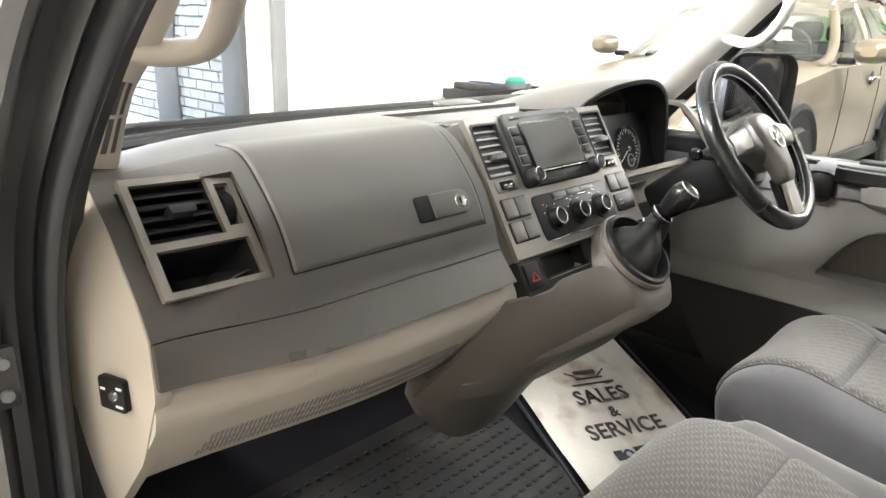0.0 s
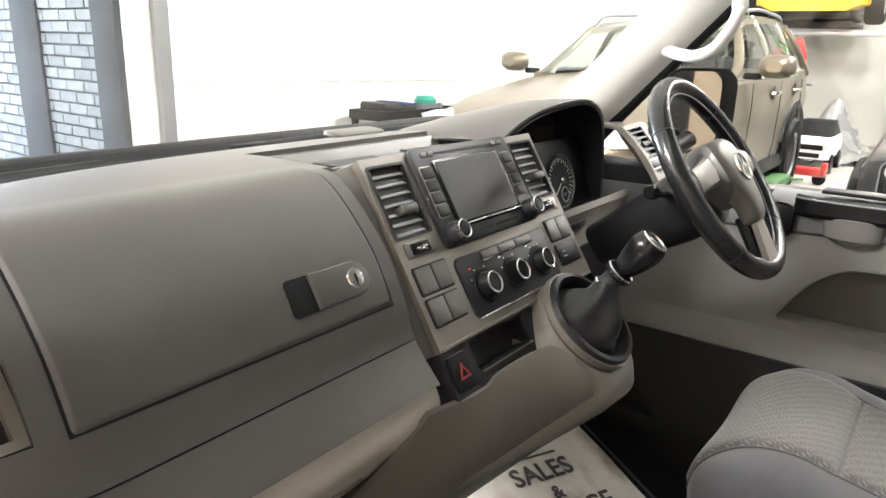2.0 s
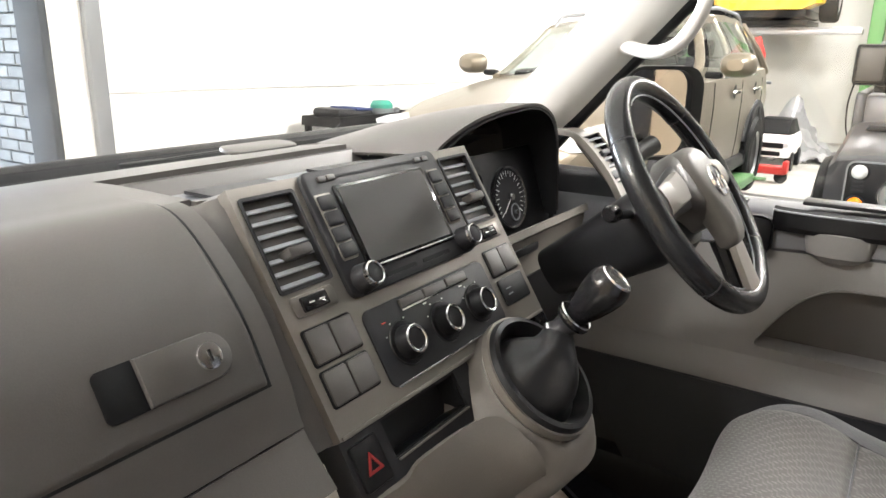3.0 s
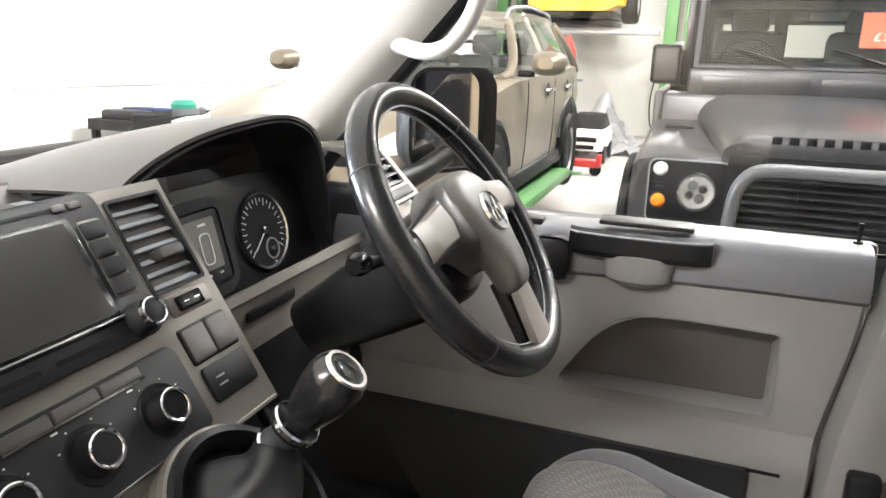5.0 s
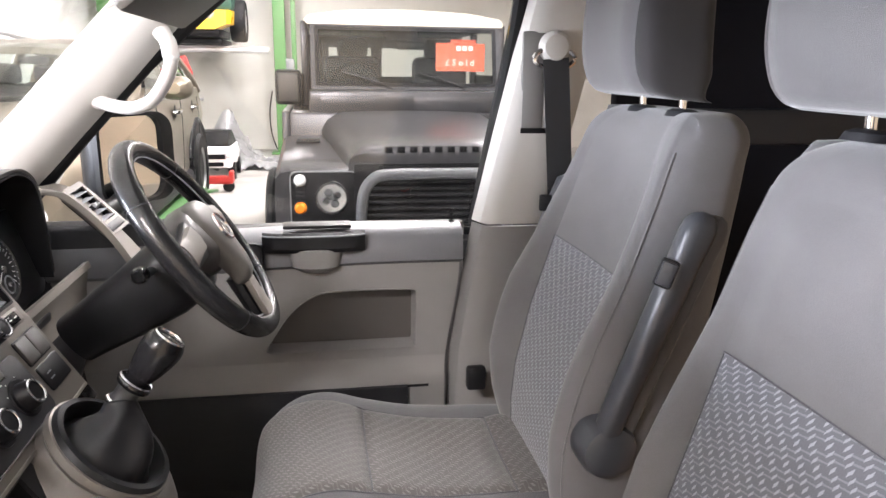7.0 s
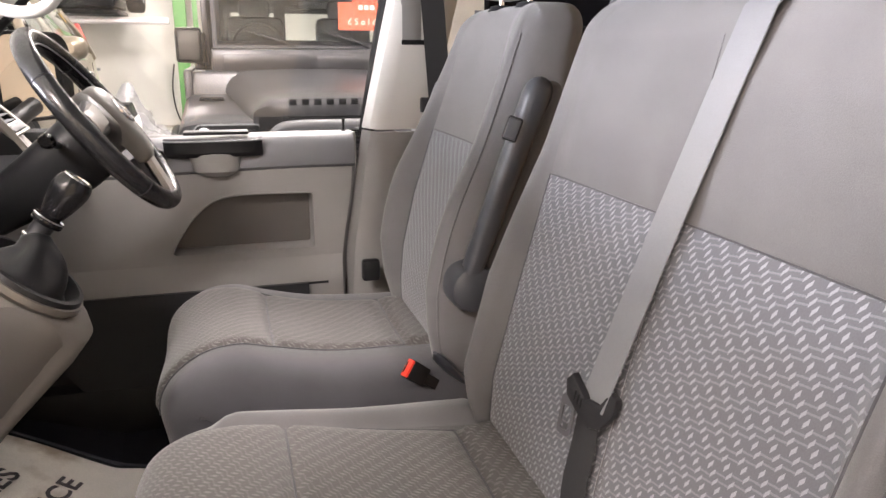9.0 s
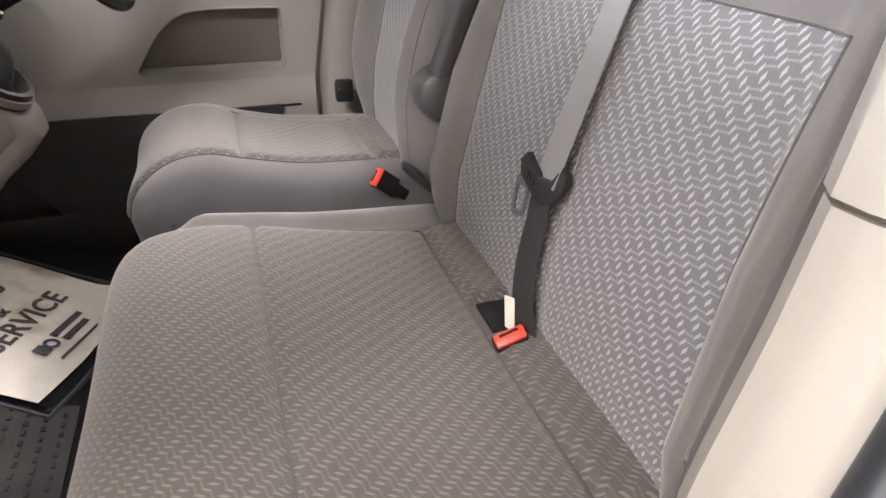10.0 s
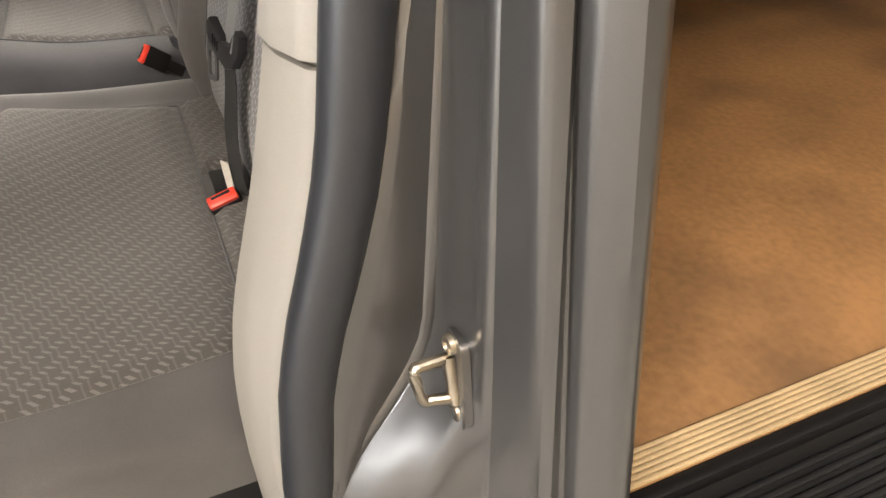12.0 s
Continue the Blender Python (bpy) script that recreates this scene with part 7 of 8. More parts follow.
def driver_side():
    yf = lambda z: interp(z, [0.6, 0.86, 0.98, 1.255, 1.5, 1.95], [0.155, 0.15, 0.142, 0.10, 0.045, -0.06])
    for z0, z1, mt, lab in ((0.60, 1.279, M_GREYTRIM, "grey plastic lower door pillar trim"), (1.285, 1.95, M_PILLAR, "pale plastic upper door pillar trim")):
        bm = bmesh.new()
        slab(bm, lambda u, v: (0.85 - 0.05 * smooth_step(0.0, 0.12, u) + 0.012 * smooth_step(0.8, 1, u), yf(v) - 0.006 - u * (0.21 if v < 1.283 else 0.165), v), [0, 0.03, 0.06, 0.1, 0.14, 0.3, 0.5, 0.7, 0.85, 1], steps(z0, z1, 20), -0.012)
        whole("pillar_trim", bm, mt, lab, "trim", kind="structure")
    b = thing("seat_belt", "black seat belt hanging down the driver pillar", "seat belt", "seat belts", at=(0.79, -0.08, 1.5))
    part("height_slot", boxes(((0.793, -0.028, 1.60), (0.012, 0.055, 0.22), 0.006)), M_GREYTRIM, b)
    part("slot_opening", boxes(((0.788, -0.032, 1.497), (0.006, 0.06, 0.012), 0.002)), M_BLACK, b)
    A = Vector((0.775, -0.068, 1.665))
    part("anchor_cover", lathe(bmesh.new(), Matrix.Translation(A) @ pose(0, 0, 0.012, 0, -90), [(0, 0.02), (0.026, 0.016), (0.034, 0.006), (0.034, -0.01)], 28), M_PILLAR, b)
    part("anchor_ring", tube(bmesh.new(), [A + Vector((-0.004, 0.045 * math.cos(a), -0.012 + 0.022 * math.sin(a))) for a in steps(0, 2 * math.pi, 24)], 0.006, 8), M_CHROME, b)
    part("webbing", ribbon(bmesh.new(), [A + Vector((-0.012, 0.0, -0.012)), (0.765, -0.078, 1.55), (0.765, -0.095, 1.35), (0.77, -0.11, 1.1), (0.775, -0.12, 0.85)], 0.058, 0.0016, (0, 1, 0)), M_BELT_DARK, b)
    # van side behind the driver
    whole("side_panel", boxes(((0.87, -1.75, 1.06), (0.04, 3.0, 0.86), 0.01)), M_CARPET, "dark lined van side", "wall", kind="structure")
    whole("side_panel", boxes(((0.865, -1.75, 1.50), (0.05, 3.0, 0.09), 0.012)), M_DASH_DARK, "dark grey rail along the van side", "wall", kind="structure")
    whole("side_panel", boxes(((0.872, -1.75, 1.745), (0.04, 3.0, 0.44), 0.01)), M_CARPET, "black lined upper van side", "wall", kind="structure")
    whole("rear_panel", boxes(((0.0, -3.25, 1.28), (1.8, 0.04, 1.36), 0.01)), M_CARPET, "dark rear end of the load space", "wall", kind="structure")


driver_side()


def visor():
    bm = bmesh.new()
    box(bm, (0, 0, 0), (0.42, 0.17, 0.022), 0.01, pose(0.44, 0.618, 1.748, -38, 0, 0))
    whole("sun_visor", bm, M_GREYTRIM2, "taupe folded sun visor under the roof lining", "sun visor")


visor()


def load_space():
    whole("load_sill", boxes(((-0.792, -1.66, 0.606), (0.022, 3.0, 0.028), 0.004)), M_BLACK, "black plastic edge of the load floor", "trim", kind="structure")
    st = thing("edge_strip", "pale ribbed wooden edge strip on the load floor", "trim strip", at=(-0.76, -1.2, LOAD_FLOOR))
    for k in range(6):
        part("strip_rib", boxes(((-0.735 - 0.0085 * k, -1.8, LOAD_FLOOR + 0.004), (0.0068, 3.1, 0.008), 0.0015)), M_WOODSTRIP, st)
    part("strip_base", boxes(((-0.756, -1.8, LOAD_FLOOR + 0.0005), (0.052, 3.1, 0.004), 0.001)), M_PLY, st)
    step = thing("step_tread", "black ribbed plastic entry step", "step", at=(-0.87, -1.2, 0.46))
    part("tread", boxes(((-0.875, -1.5, 0.535), (0.17, 2.72, 0.03), 0.008)), M_RUBBER, step)
    for k in range(7):
        part("tread_rib", boxes(((-0.812 - 0.019 * k, -1.5, 0.553), (0.010, 2.7, 0.010), 0.003)), M_RUBBER, step)
    part("riser", boxes(((-0.792, -1.5, 0.57), (0.02, 2.72, 0.08), 0.004)), M_RUBBER, step)
    whole("side_sill", boxes(((-0.86, 0.45, 0.50), (0.17, 1.1, 0.12), 0.03)), M_BLACK, "black plastic door sill", "trim", kind="structure")
    whole("underbody", boxes(((0, -0.9, 0.36), (1.6, 4.6, 0.2), 0.05)), M_BLACK, "black van underbody", "trim", kind="structure")


load_space()


def lower_sides():
    """Closed lower cab sides, sills and the floor's kerbs."""
    whole("side_sill", boxes(((0.85, 0.4, 0.56), (0.14, 2.0, 0.22), 0.03)), M_BLACK, "black plastic door sill", "trim", kind="structure")
    whole("kick_panel", boxes(((0.85, 1.08, 0.90), (0.05, 0.82, 0.80), 0.02)), M_DASH_DARK, "dark footwell side panel", "trim", kind="structure")
    whole("kick_panel", boxes(((-0.81, 1.24, 0.82), (0.06, 0.5, 0.56), 0.02)), M_DASH_DARK, "dark footwell side panel", "trim", kind="structure")
    whole("cowl", boxes(((0, 1.56, 0.95), (1.8, 0.06, 0.82), 0.02)), M_DASH_DARK, "dark front bulkhead below the windscreen", "trim", kind="structure")


lower_sides()

# ---- parked vehicles ----
def wheel_on_car(car, x, y, z, r, s, width=0.24):
    """A road wheel turned to the side s (+1 or -1 along y)."""
    m = pose(x, y, z, -90 * s)
    t = part("tyre", lathe(bmesh.new(), m, [(r * 0.62, -width / 2), (r * 0.93, -width / 2), (r, -width * 0.36), (r, width * 0.36), (r * 0.93, width / 2), (r * 0.62, width / 2)], 40), M_RUBBER, car, "black rubber tyre")
    part("rim", lathe(bmesh.new(), m, [(0, width * 0.30), (r * 0.15, width * 0.32), (r * 0.2, width * 0.18), (r * 0.5, width * 0.2), (r * 0.62, width * 0.45), (r * 0.64, -width * 0.4)], 40), M_ALLOY, t)
    for k in range(5):
        part("wheel_spoke", box(bmesh.new(), (0, r * 0.38, width * 0.26), (r * 0.13, r * 0.5, 0.03), 0.008, m @ pose(0, 0, 0, 0, 0, 72 * k)), M_ALLOY, t)


OY = -0.205
BONNET = ((0.485, -0.15), (0.475, -0.10), (0.45, -0.055), (0.41, -0.022), (0.36, -0.004), (0.18, 0.004), (0.04, 0.006))


def off_roader():
    d = thing("off_road_car", "dark grey boxy off-road car with black bull bar", "car", "parked cars", at=(3.3, OY, 0))
    # wings with rounded tops
    for s in (1, -1):
        loops = []
        for x, top in ((3.315, 1.062), (3.335, 1.076), (3.6, 1.10), (4.0, 1.135), (4.36, 1.17)):
            loops.append([Vector((x, OY + s * y, z)) for y, z in ((0.43, 0.70), (0.43, top), (0.80, top), (0.87, top - 0.012), (0.90, top - 0.05), (0.905, 0.9), (0.905, 0.70))])
        w = part("front_wing", loft(bmesh.new(), loops), M_OFFROAD, d)
        part("wing_vent", boxes(((4.12, OY + s * 0.72, 1.150), (0.16, 0.16, 0.012), 0.004)), M_BLACK, w)
        for k in range(5):
            part("vent_slat", boxes(((4.065 + 0.028 * k, OY + s * 0.72, 1.158), (0.012, 0.15, 0.006), 0.002)), M_DASH_DARK, w)
        m = pose(3.312, OY + s * 0.627, 0.897, 0, 0, -90)
        p = part("lamp_panel", rounded_plate(bmesh.new(), 0, 0, 0.385, 0.325, 0.04, -0.012, 0.01, m), M_BLACK, d, "black headlamp surround")
        part("panel_edge", ring_plate(bmesh.new(), round_rect(0.387, 0.327, 0.04), round_rect(0.372, 0.312, 0.036), -0.015, 0, m), M_STEELGREY, p)
        hx = -0.042 * s
        mm = m @ pose(-hx * 1.0, -0.012, 0.008, 90)
        h = part("headlamp", lathe(bmesh.new(), mm, [(0.075, 0.004), (0.086, 0.02), (0.094, 0.02), (0.10, 0.0)], 40), M_CHROME, p, "round chrome headlamp")
        part("reflector", lathe(bmesh.new(), mm, [(0, 0.0), (0.04, 0.004), (0.08, 0.014)], 32), M_ALLOY, h)
        for a in range(4):
            part("lens_cell", lathe(bmesh.new(), mm @ pose(0.036 * math.cos(a * 1.57 + 0.5), 0.036 * math.sin(a * 1.57 + 0.5), 0.006), [(0, 0.010), (0.018, 0.010), (0.024, 0.002)], 16), M_STEELGREY if a % 2 else M_CHROME, h)
        part("lens", lathe(bmesh.new(), mm, [(0, 0.034), (0.05, 0.030), (0.078, 0.020), (0.078, 0.018), (0, 0.032)], 32), M_GLASS, h)
        ox = 0.135 * s
        for z, mt, nm in ((-0.047, M_ORANGE, "indicator"), (0.112, M_LENS, "side_light")):
            mo = m @ pose(-ox * -1.0 if s < 0 else -ox, -0.012, z, 90)
            b = part(nm, lathe(bmesh.new(), mo, [(0, 0.03), (0.02, 0.028), (0.033, 0.014), (0.036, 0.0)], 28), mt, p, "round orange indicator" if mt is M_ORANGE else "round clear side light")
            part("bezel", lathe(bmesh.new(), mo, [(0.035, 0.0), (0.036, 0.008), (0.042, 0.006), (0.044, 0)], 28), M_BLACK, b)
        for k in range(3):
            part("reflector_bar", rounded_plate(bmesh.new(), -ox * -1.0 if s < 0 else -ox, 0.02 + 0.022 * k, 0.05, 0.014, 0.004, -0.02, -0.01, m), M_DASH_DARK, p)
        part("wheel_arch", tube(bmesh.new(), [(3.78 + 0.47 * math.cos(a), OY + s * 0.93, 0.48 + 0.50 * math.sin(a)) for a in steps(0, math.pi, 16)], 0.04, 8), M_BLACK, d)
        wheel_on_car(d, 3.80, OY + s * 0.80, 0.40, 0.40, s)
        wheel_on_car(d, 6.6, OY + s * 0.80, 0.40, 0.40, s)
        # mirrors on arms
        part("mirror_arm", tube(bmesh.new(), [(4.40, OY + s * 0.72, 1.36), (4.36, OY + s * 0.80, 1.38), (4.32, OY + s * 0.84, 1.44)], 0.012, 8), M_BLACK, d)
        mr = part("door_mirror", box(bmesh.new(), (0, 0, 0), (0.055, 0.175, 0.235), 0.025, pose(4.30, OY + s * 0.845, 1.50)), M_BLACK, d)
        part("mirror_face", box(bmesh.new(), (-0.028, 0, 0), (0.004, 0.13, 0.185), 0.002, pose(4.30, OY + s * 0.845, 1.50)), M_DASH, mr)
        # front edge of the door and body side
        part("body_side", boxes(((6.0, OY + s * 0.87, 1.02), (3.3, 0.06, 0.64), 0.02)), M_OFFROAD, d)
    # bonnet with raised middle
    loops = []
    for x, z in ((3.30, 1.108), (3.298, 1.165), (3.312, 1.195), (3.35, 1.212), (3.5, 1.237), (3.9, 1.288), (4.36, 1.335)):
        k = 0.012 if x < 3.32 else 0.0
        loops.append([Vector((x, OY + y, z + dz)) for y, dz in [(q * sg, d * (0.35 if x < 3.305 else 1)) for sg, rows in ((-1, BONNET), (1, BONNET[::-1])) for q, d in [(q * (1 + 0.30 * (x - 3.3) / 1.06), d) for q, d in rows]]])
    b = part("bonnet", loft(bmesh.new(), loops), M_OFFROAD, d, "dark grey bonnet with black lettering")
    # the raised model name as plain black blocks
    for k in range(8):
        part("letter_block", box(bmesh.new(), (3.293, OY + 0.256 - 0.073 * k, 1.180), (0.006, 0.044, 0.036), 0.0025), M_BLACK, b)
    part("bonnet_latch", boxes(((3.292, OY + 0.30, 1.085), (0.02, 0.03, 0.035), 0.006)), M_BLACK, b)
    # grille, bumper and bull bar
    g = part("grille", perforated(bmesh.new(), -0.455, 0.455, 0.70, 1.10, [(-0.40, 0.40, 0.73, 1.04)], -0.03, 0.02, pose(3.32, OY, 0, 0, 0, -90)), M_BLACK, d, "black slatted grille")
    part("grille_mesh", boxes(((3.37, OY, 0.89), (0.02, 0.84, 0.36), 0)), M_BLACK, g)
    for k in range(8):
        part("slat", boxes(((3.335, OY, 0.75 + 0.04 * k), (0.03, 0.80, 0.016), 0.004)), M_DASH_DARK, g)
    for s in (-1, 1):
        for k in range(7):
            part("side_vent", boxes(((3.305, OY + s * 0.43, 0.76 + 0.042 * k), (0.02, 0.035, 0.022), 0.004)), M_DASH_DARK, g)
    part("bumper", boxes(((3.22, OY, 0.60), (0.14, 1.60, 0.15), 0.02)), M_BLACK, d)
    c = [(3.2, OY + 0.43, 0.55), (3.16, OY + 0.425, 0.80), (3.15, OY + 0.41, 0.95), (3.15, OY + 0.36, 1.03), (3.15, OY + 0.27, 1.058), (3.15, OY, 1.06)]
    full = curve_pts(c, 5)
    full += [Vector((p.x, 2 * OY - p.y, p.z)) for p in full[-2::-1]]
    part("bull_bar", tube(bmesh.new(), full, 0.032, 16), M_BAR, d, "satin black tubular bull bar")
    # scuttle, windscreen frame, cabin
    part("scuttle", boxes(((4.43, OY, 1.385), (0.12, 1.42, 0.19), 0.02)), M_OFFROAD, d)
    for y in (0.33, -0.33):
        part("scuttle_pressing", boxes(((4.372, OY + y, 1.385), (0.012, 0.60, 0.11), 0.005)), M_OFFROAD, d)
    part("tub", boxes(((6.1, OY, 0.98), (3.5, 1.7, 0.70), 0.03)), M_OFFROAD, d)
    part("chassis", boxes(((5.2, OY, 0.55), (3.6, 1.2, 0.3), 0.03)), M_BLACK, d)
    m = pose(4.47, OY, 1.48, 0, 0, -90) @ pose(0, 0, 0, -14)
    f = part("screen_frame", perforated(bmesh.new(), -0.69, 0.69, 0, 0.475, [(-0.645, 0.645, 0.035, 0.435)], -0.02, 0.03, m), M_OFFROAD, d)
    part("screen_rubber", perforated(bmesh.new(), -0.66, 0.66, 0.022, 0.448, [(-0.632, 0.632, 0.048, 0.422)], -0.026, -0.018, m), M_BLACK, f)
    g = part("windscreen", box(bmesh.new(), (0, 0, 0.235), (1.30, 0.006, 0.41), 0, m), M_GLASS_DARK, d, "tinted flat windscreen")
    g.visible_shadow = False
    for x0 in (-0.12, 0.42):
        part("wiper", tube(bmesh.new(), [m @ Vector((x0, -0.04, 0.0)), m @ Vector((x0 - 0.08, -0.045, 0.04)), m @ Vector((x0 - 0.34, -0.035, 0.12))], 0.008, 6), M_BLACK, d)
    part("roof", loft(bmesh.new(), [[Vector((x, OY + y * k, z + dz)) for y, z in ((-0.72, 1.945), (-0.735, 1.965), (-0.70, 2.0), (-0.45, 2.035), (0, 2.05), (0.45, 2.035), (0.70, 2.0), (0.735, 1.965), (0.72, 1.945))] for x, k, dz in ((4.555, 0.985, -0.012), (4.62, 1.0, 0.0), (5.6, 1.0, 0.02), (7.1, 1.0, 0.02), (7.25, 0.98, 0.0))]), M_CREAM, d, "pale roof")
    for s in (-1, 1):
        for x in (4.70, 5.65, 6.35, 7.2):
            part("roof_pillar", boxes(((x, OY + s * 0.735, 1.64), (0.09, 0.05, 0.64), 0.01)), M_OFFROAD, d)
        part("upper_side", boxes(((5.95, OY + s * 0.80, 1.36), (2.6, 0.06, 0.08), 0.02)), M_OFFROAD, d)
    part("rear_panel", perforated(bmesh.new(), -0.76, 0.76, 0.7, 1.95, [(-0.52, 0.52, 1.48, 1.85)], -0.02, 0.02, pose(7.27, OY, 0, 0, 0, -90)), M_OFFROAD, d)
    # inside: black panels added to darken the cabin, then seats, wheel, mirror, dash
    part("roof_blackout", boxes(((5.9, OY, 1.935), (2.6, 1.40, 0.02), 0.004)), M_BLACK, d)
    part("cab_blackout", perforated(bmesh.new(), -0.72, 0.72, 1.2, 1.93, [(-0.60, -0.14, 1.60, 1.86), (-0.04, 0.56, 1.56, 1.86)], -0.015, 0.015, pose(6.2, OY, 0, 0, 0, -90)), M_BLACK, d)
    for s in (-1, 1):
        part("door_blackout", boxes(((5.2, OY + s * 0.76, 1.46), (1.2, 0.03, 0.26), 0.01)), M_BLACK, d)
    for y in (0.36, -0.36):
        part("seat", boxes(((5.25, OY + y, 1.42), (0.14, 0.46, 0.62), 0.06), ((5.27, OY + y, 1.79), (0.10, 0.25, 0.17), 0.05)), M_DASH_DARK, d)
    part("car_dash", boxes(((4.66, OY, 1.42), (0.22, 1.3, 0.15), 0.05)), M_BLACK, d)
    part("car_wheel", tube(bmesh.new(), [(4.86 - 0.06 * math.sin(a), OY + 0.36 + 0.19 * math.cos(a), 1.50 + 0.17 * math.sin(a)) for a in steps(0, 2 * math.pi, 24)], 0.013, 8), M_BLACK, d)
    part("inner_mirror", boxes(((4.72, OY - 0.05, 1.80), (0.03, 0.22, 0.06), 0.02)), M_BLACK, d)
    part("mirror_box", boxes(((4.70, OY + 0.02, 1.88), (0.06, 0.24, 0.09), 0.01)), M_BLACK, d)


off_roader()


def sale_sign():
    s = thing("sale_sign", "red card with white lettering behind the car windscreen", "sign", at=(4.60, -0.62, 1.74))
    m = Matrix(((0, 0, -1, 4.60), (-1, 0, 0, -0.615), (0, 1, 0, 1.735), (0, 0, 0, 1)))
    bm = extrude_xz(bmesh.new(), [(-0.185, -0.115), (0.185, -0.115), (0.185, 0.085), (0.115, 0.085), (0.115, 0.112), (-0.075, 0.112), (-0.075, 0.085), (-0.185, 0.085)], 0, 0.003, m @ pose(0, 0, 0, -90))
    part("card", bm, M_SIGNRED, s)
    words("\u00a3 S o l d", 0.066, m @ pose(-0.005, -0.055, 0.006), M_WHITE_MARK, s, deep=0.001, bold=0.001)
    for x, w in ((-0.045, 0.034), (0.0, 0.034), (0.045, 0.034)):
        part("logo_bar", box(bmesh.new(), (x + 0.03, 0.050, 0.006), (w, 0.036, 0.002), 0.004, m), M_WHITE_MARK, s)


sale_sign()


SY, SR = 2.56, 0.34  # lane and lift height of the raised car


def suv():
    d = thing("estate_car", "gold beige sport utility car raised on a lift", "car", "parked cars", at=(5.3, SY, 0.4))
    st = [(3.06, 0.58, 0.80, 0.98), (3.12, 0.72, 0.70, 1.06), (3.28, 0.84, 0.64, 1.14), (3.6, 0.89, 0.60, 1.22), (4.0, 0.905, 0.58, 1.28), (4.4, 0.91, 0.57, 1.33), (4.75, 0.915, 0.56, 1.37), (5.4, 0.915, 0.56, 1.39), (6.2, 0.915, 0.56, 1.41), (6.9, 0.91, 0.58, 1.44), (7.4, 0.87, 0.66, 1.44), (7.62, 0.80, 0.76, 1.36), (7.70, 0.66, 0.84, 1.2)]
    loops = []
    for x, hw, zb, zt in st:
        zm = zb + (zt - zb) * 0.62
        crown = 0.035 if x < 4.8 else 0.01
        half = [(0.0, zb), (hw * 0.80, zb), (hw * 0.95, zb + 0.03), (hw * 0.975, zb + 0.12), (hw * 0.985, zm - 0.1), (hw, zm), (hw * 0.99, zm + 0.06), (hw * 0.955, zt - 0.03), (hw * 0.90, zt), (hw * 0.55, zt + crown * 0.8), (0.0, zt + crown)]
        loops.append([Vector((x, SY + y, z)) for y, z in half] + [Vector((x, SY - y, z)) for y, z in half[-2:0:-1]])
    part("body", loft(bmesh.new(), loops), M_GOLD, d, "metallic gold beige bodywork", 40)
    gh = [(4.55, 0.80, 0.78, 1.36), (4.9, 0.84, 0.72, 1.60), (5.25, 0.855, 0.66, 1.80), (5.5, 0.86, 0.635, 1.865), (6.1, 0.86, 0.635, 1.905), (6.8, 0.855, 0.625, 1.885), (7.25, 0.83, 0.60, 1.82), (7.5, 0.79, 0.62, 1.62), (7.62, 0.76, 0.68, 1.42)]
    xs = [g[0] for g in gh]

    def side(x, t, s, off=0.0):
        hb, ht, zt = (interp(x, xs, [g[k] for g in gh]) for k in (1, 2, 3))
        zb = 1.37
        bow = 0.03 * math.sin(math.pi * min(1, max(0, t)))
        return Vector((x, SY + s * (hb + (ht - hb) * t + bow + off), zb + (zt - 0.03 - zb) * t))
    loops = []
    for x, hb, ht, zt in gh[2:7]:
        outer = [Vector((x, SY + ht * k, zt - 0.03 + 0.03 * (1 - k * k))) for k in (1.02, 0.85, 0.5, 0.0, -0.5, -0.85, -1.02)]
        loops.append(outer + [p - Vector((0, 0, 0.05)) for p in outer[::-1]])
    part("roof", loft(bmesh.new(), loops), M_GOLD, d, "", 40)
    for s in (-1, 1):
        for xa, xb, r in ((4.62, 5.32, 0.038), (5.82, 5.82, 0.04), (6.70, 6.66, 0.045), (7.40, 7.12, 0.09)):
            part("roof_post", tube(bmesh.new(), [side(xa + (xb - xa) * t, t, s, -0.03) for t in steps(0, 1, 8)], r, 10, 0.7), M_GOLD, d)
    part("tailgate", slab(bmesh.new(), lambda u, v: Vector((7.50 - 0.22 * v, SY + (2 * u - 1) * (0.76 - 0.14 * v), 1.38 + 0.40 * v)), steps(0, 1, 6), steps(0, 0.3, 3), 0.03), M_GOLD, d)
    for sx, sy in ((5.55, 0.38), (5.55, -0.38), (6.5, 0.38), (6.5, -0.38)):
        part("seat", boxes(((sx, SY + sy, 1.38), (0.16, 0.46, 0.28), 0.06), ((sx + 0.03, SY + sy, 1.60), (0.10, 0.25, 0.16), 0.045)), M_DASH_DARK, d)
    part("car_dash", boxes(((4.98, SY, 1.38), (0.45, 1.4, 0.10), 0.04)), M_BLACK, d)
    part("car_wheel", tube(bmesh.new(), [(5.14 - 0.06 * math.sin(a), SY - 0.38 + 0.19 * math.cos(a), 1.46 + 0.16 * math.sin(a)) for a in steps(0, 2 * math.pi, 24)], 0.014, 8), M_BLACK, d)
    part("inner_mirror", boxes(((5.16, SY, 1.70), (0.03, 0.22, 0.06), 0.02)), M_BLACK, d)
    # glass laid over the cabin
    def wind(u, v):
        x = 4.62 + 0.74 * v
        return Vector((x - 0.012, SY + (2 * u - 1) * (0.76 - 0.16 * v), interp(x, xs, [g[3] for g in gh]) + 0.012 - 0.04 * (2 * u - 1) ** 2))
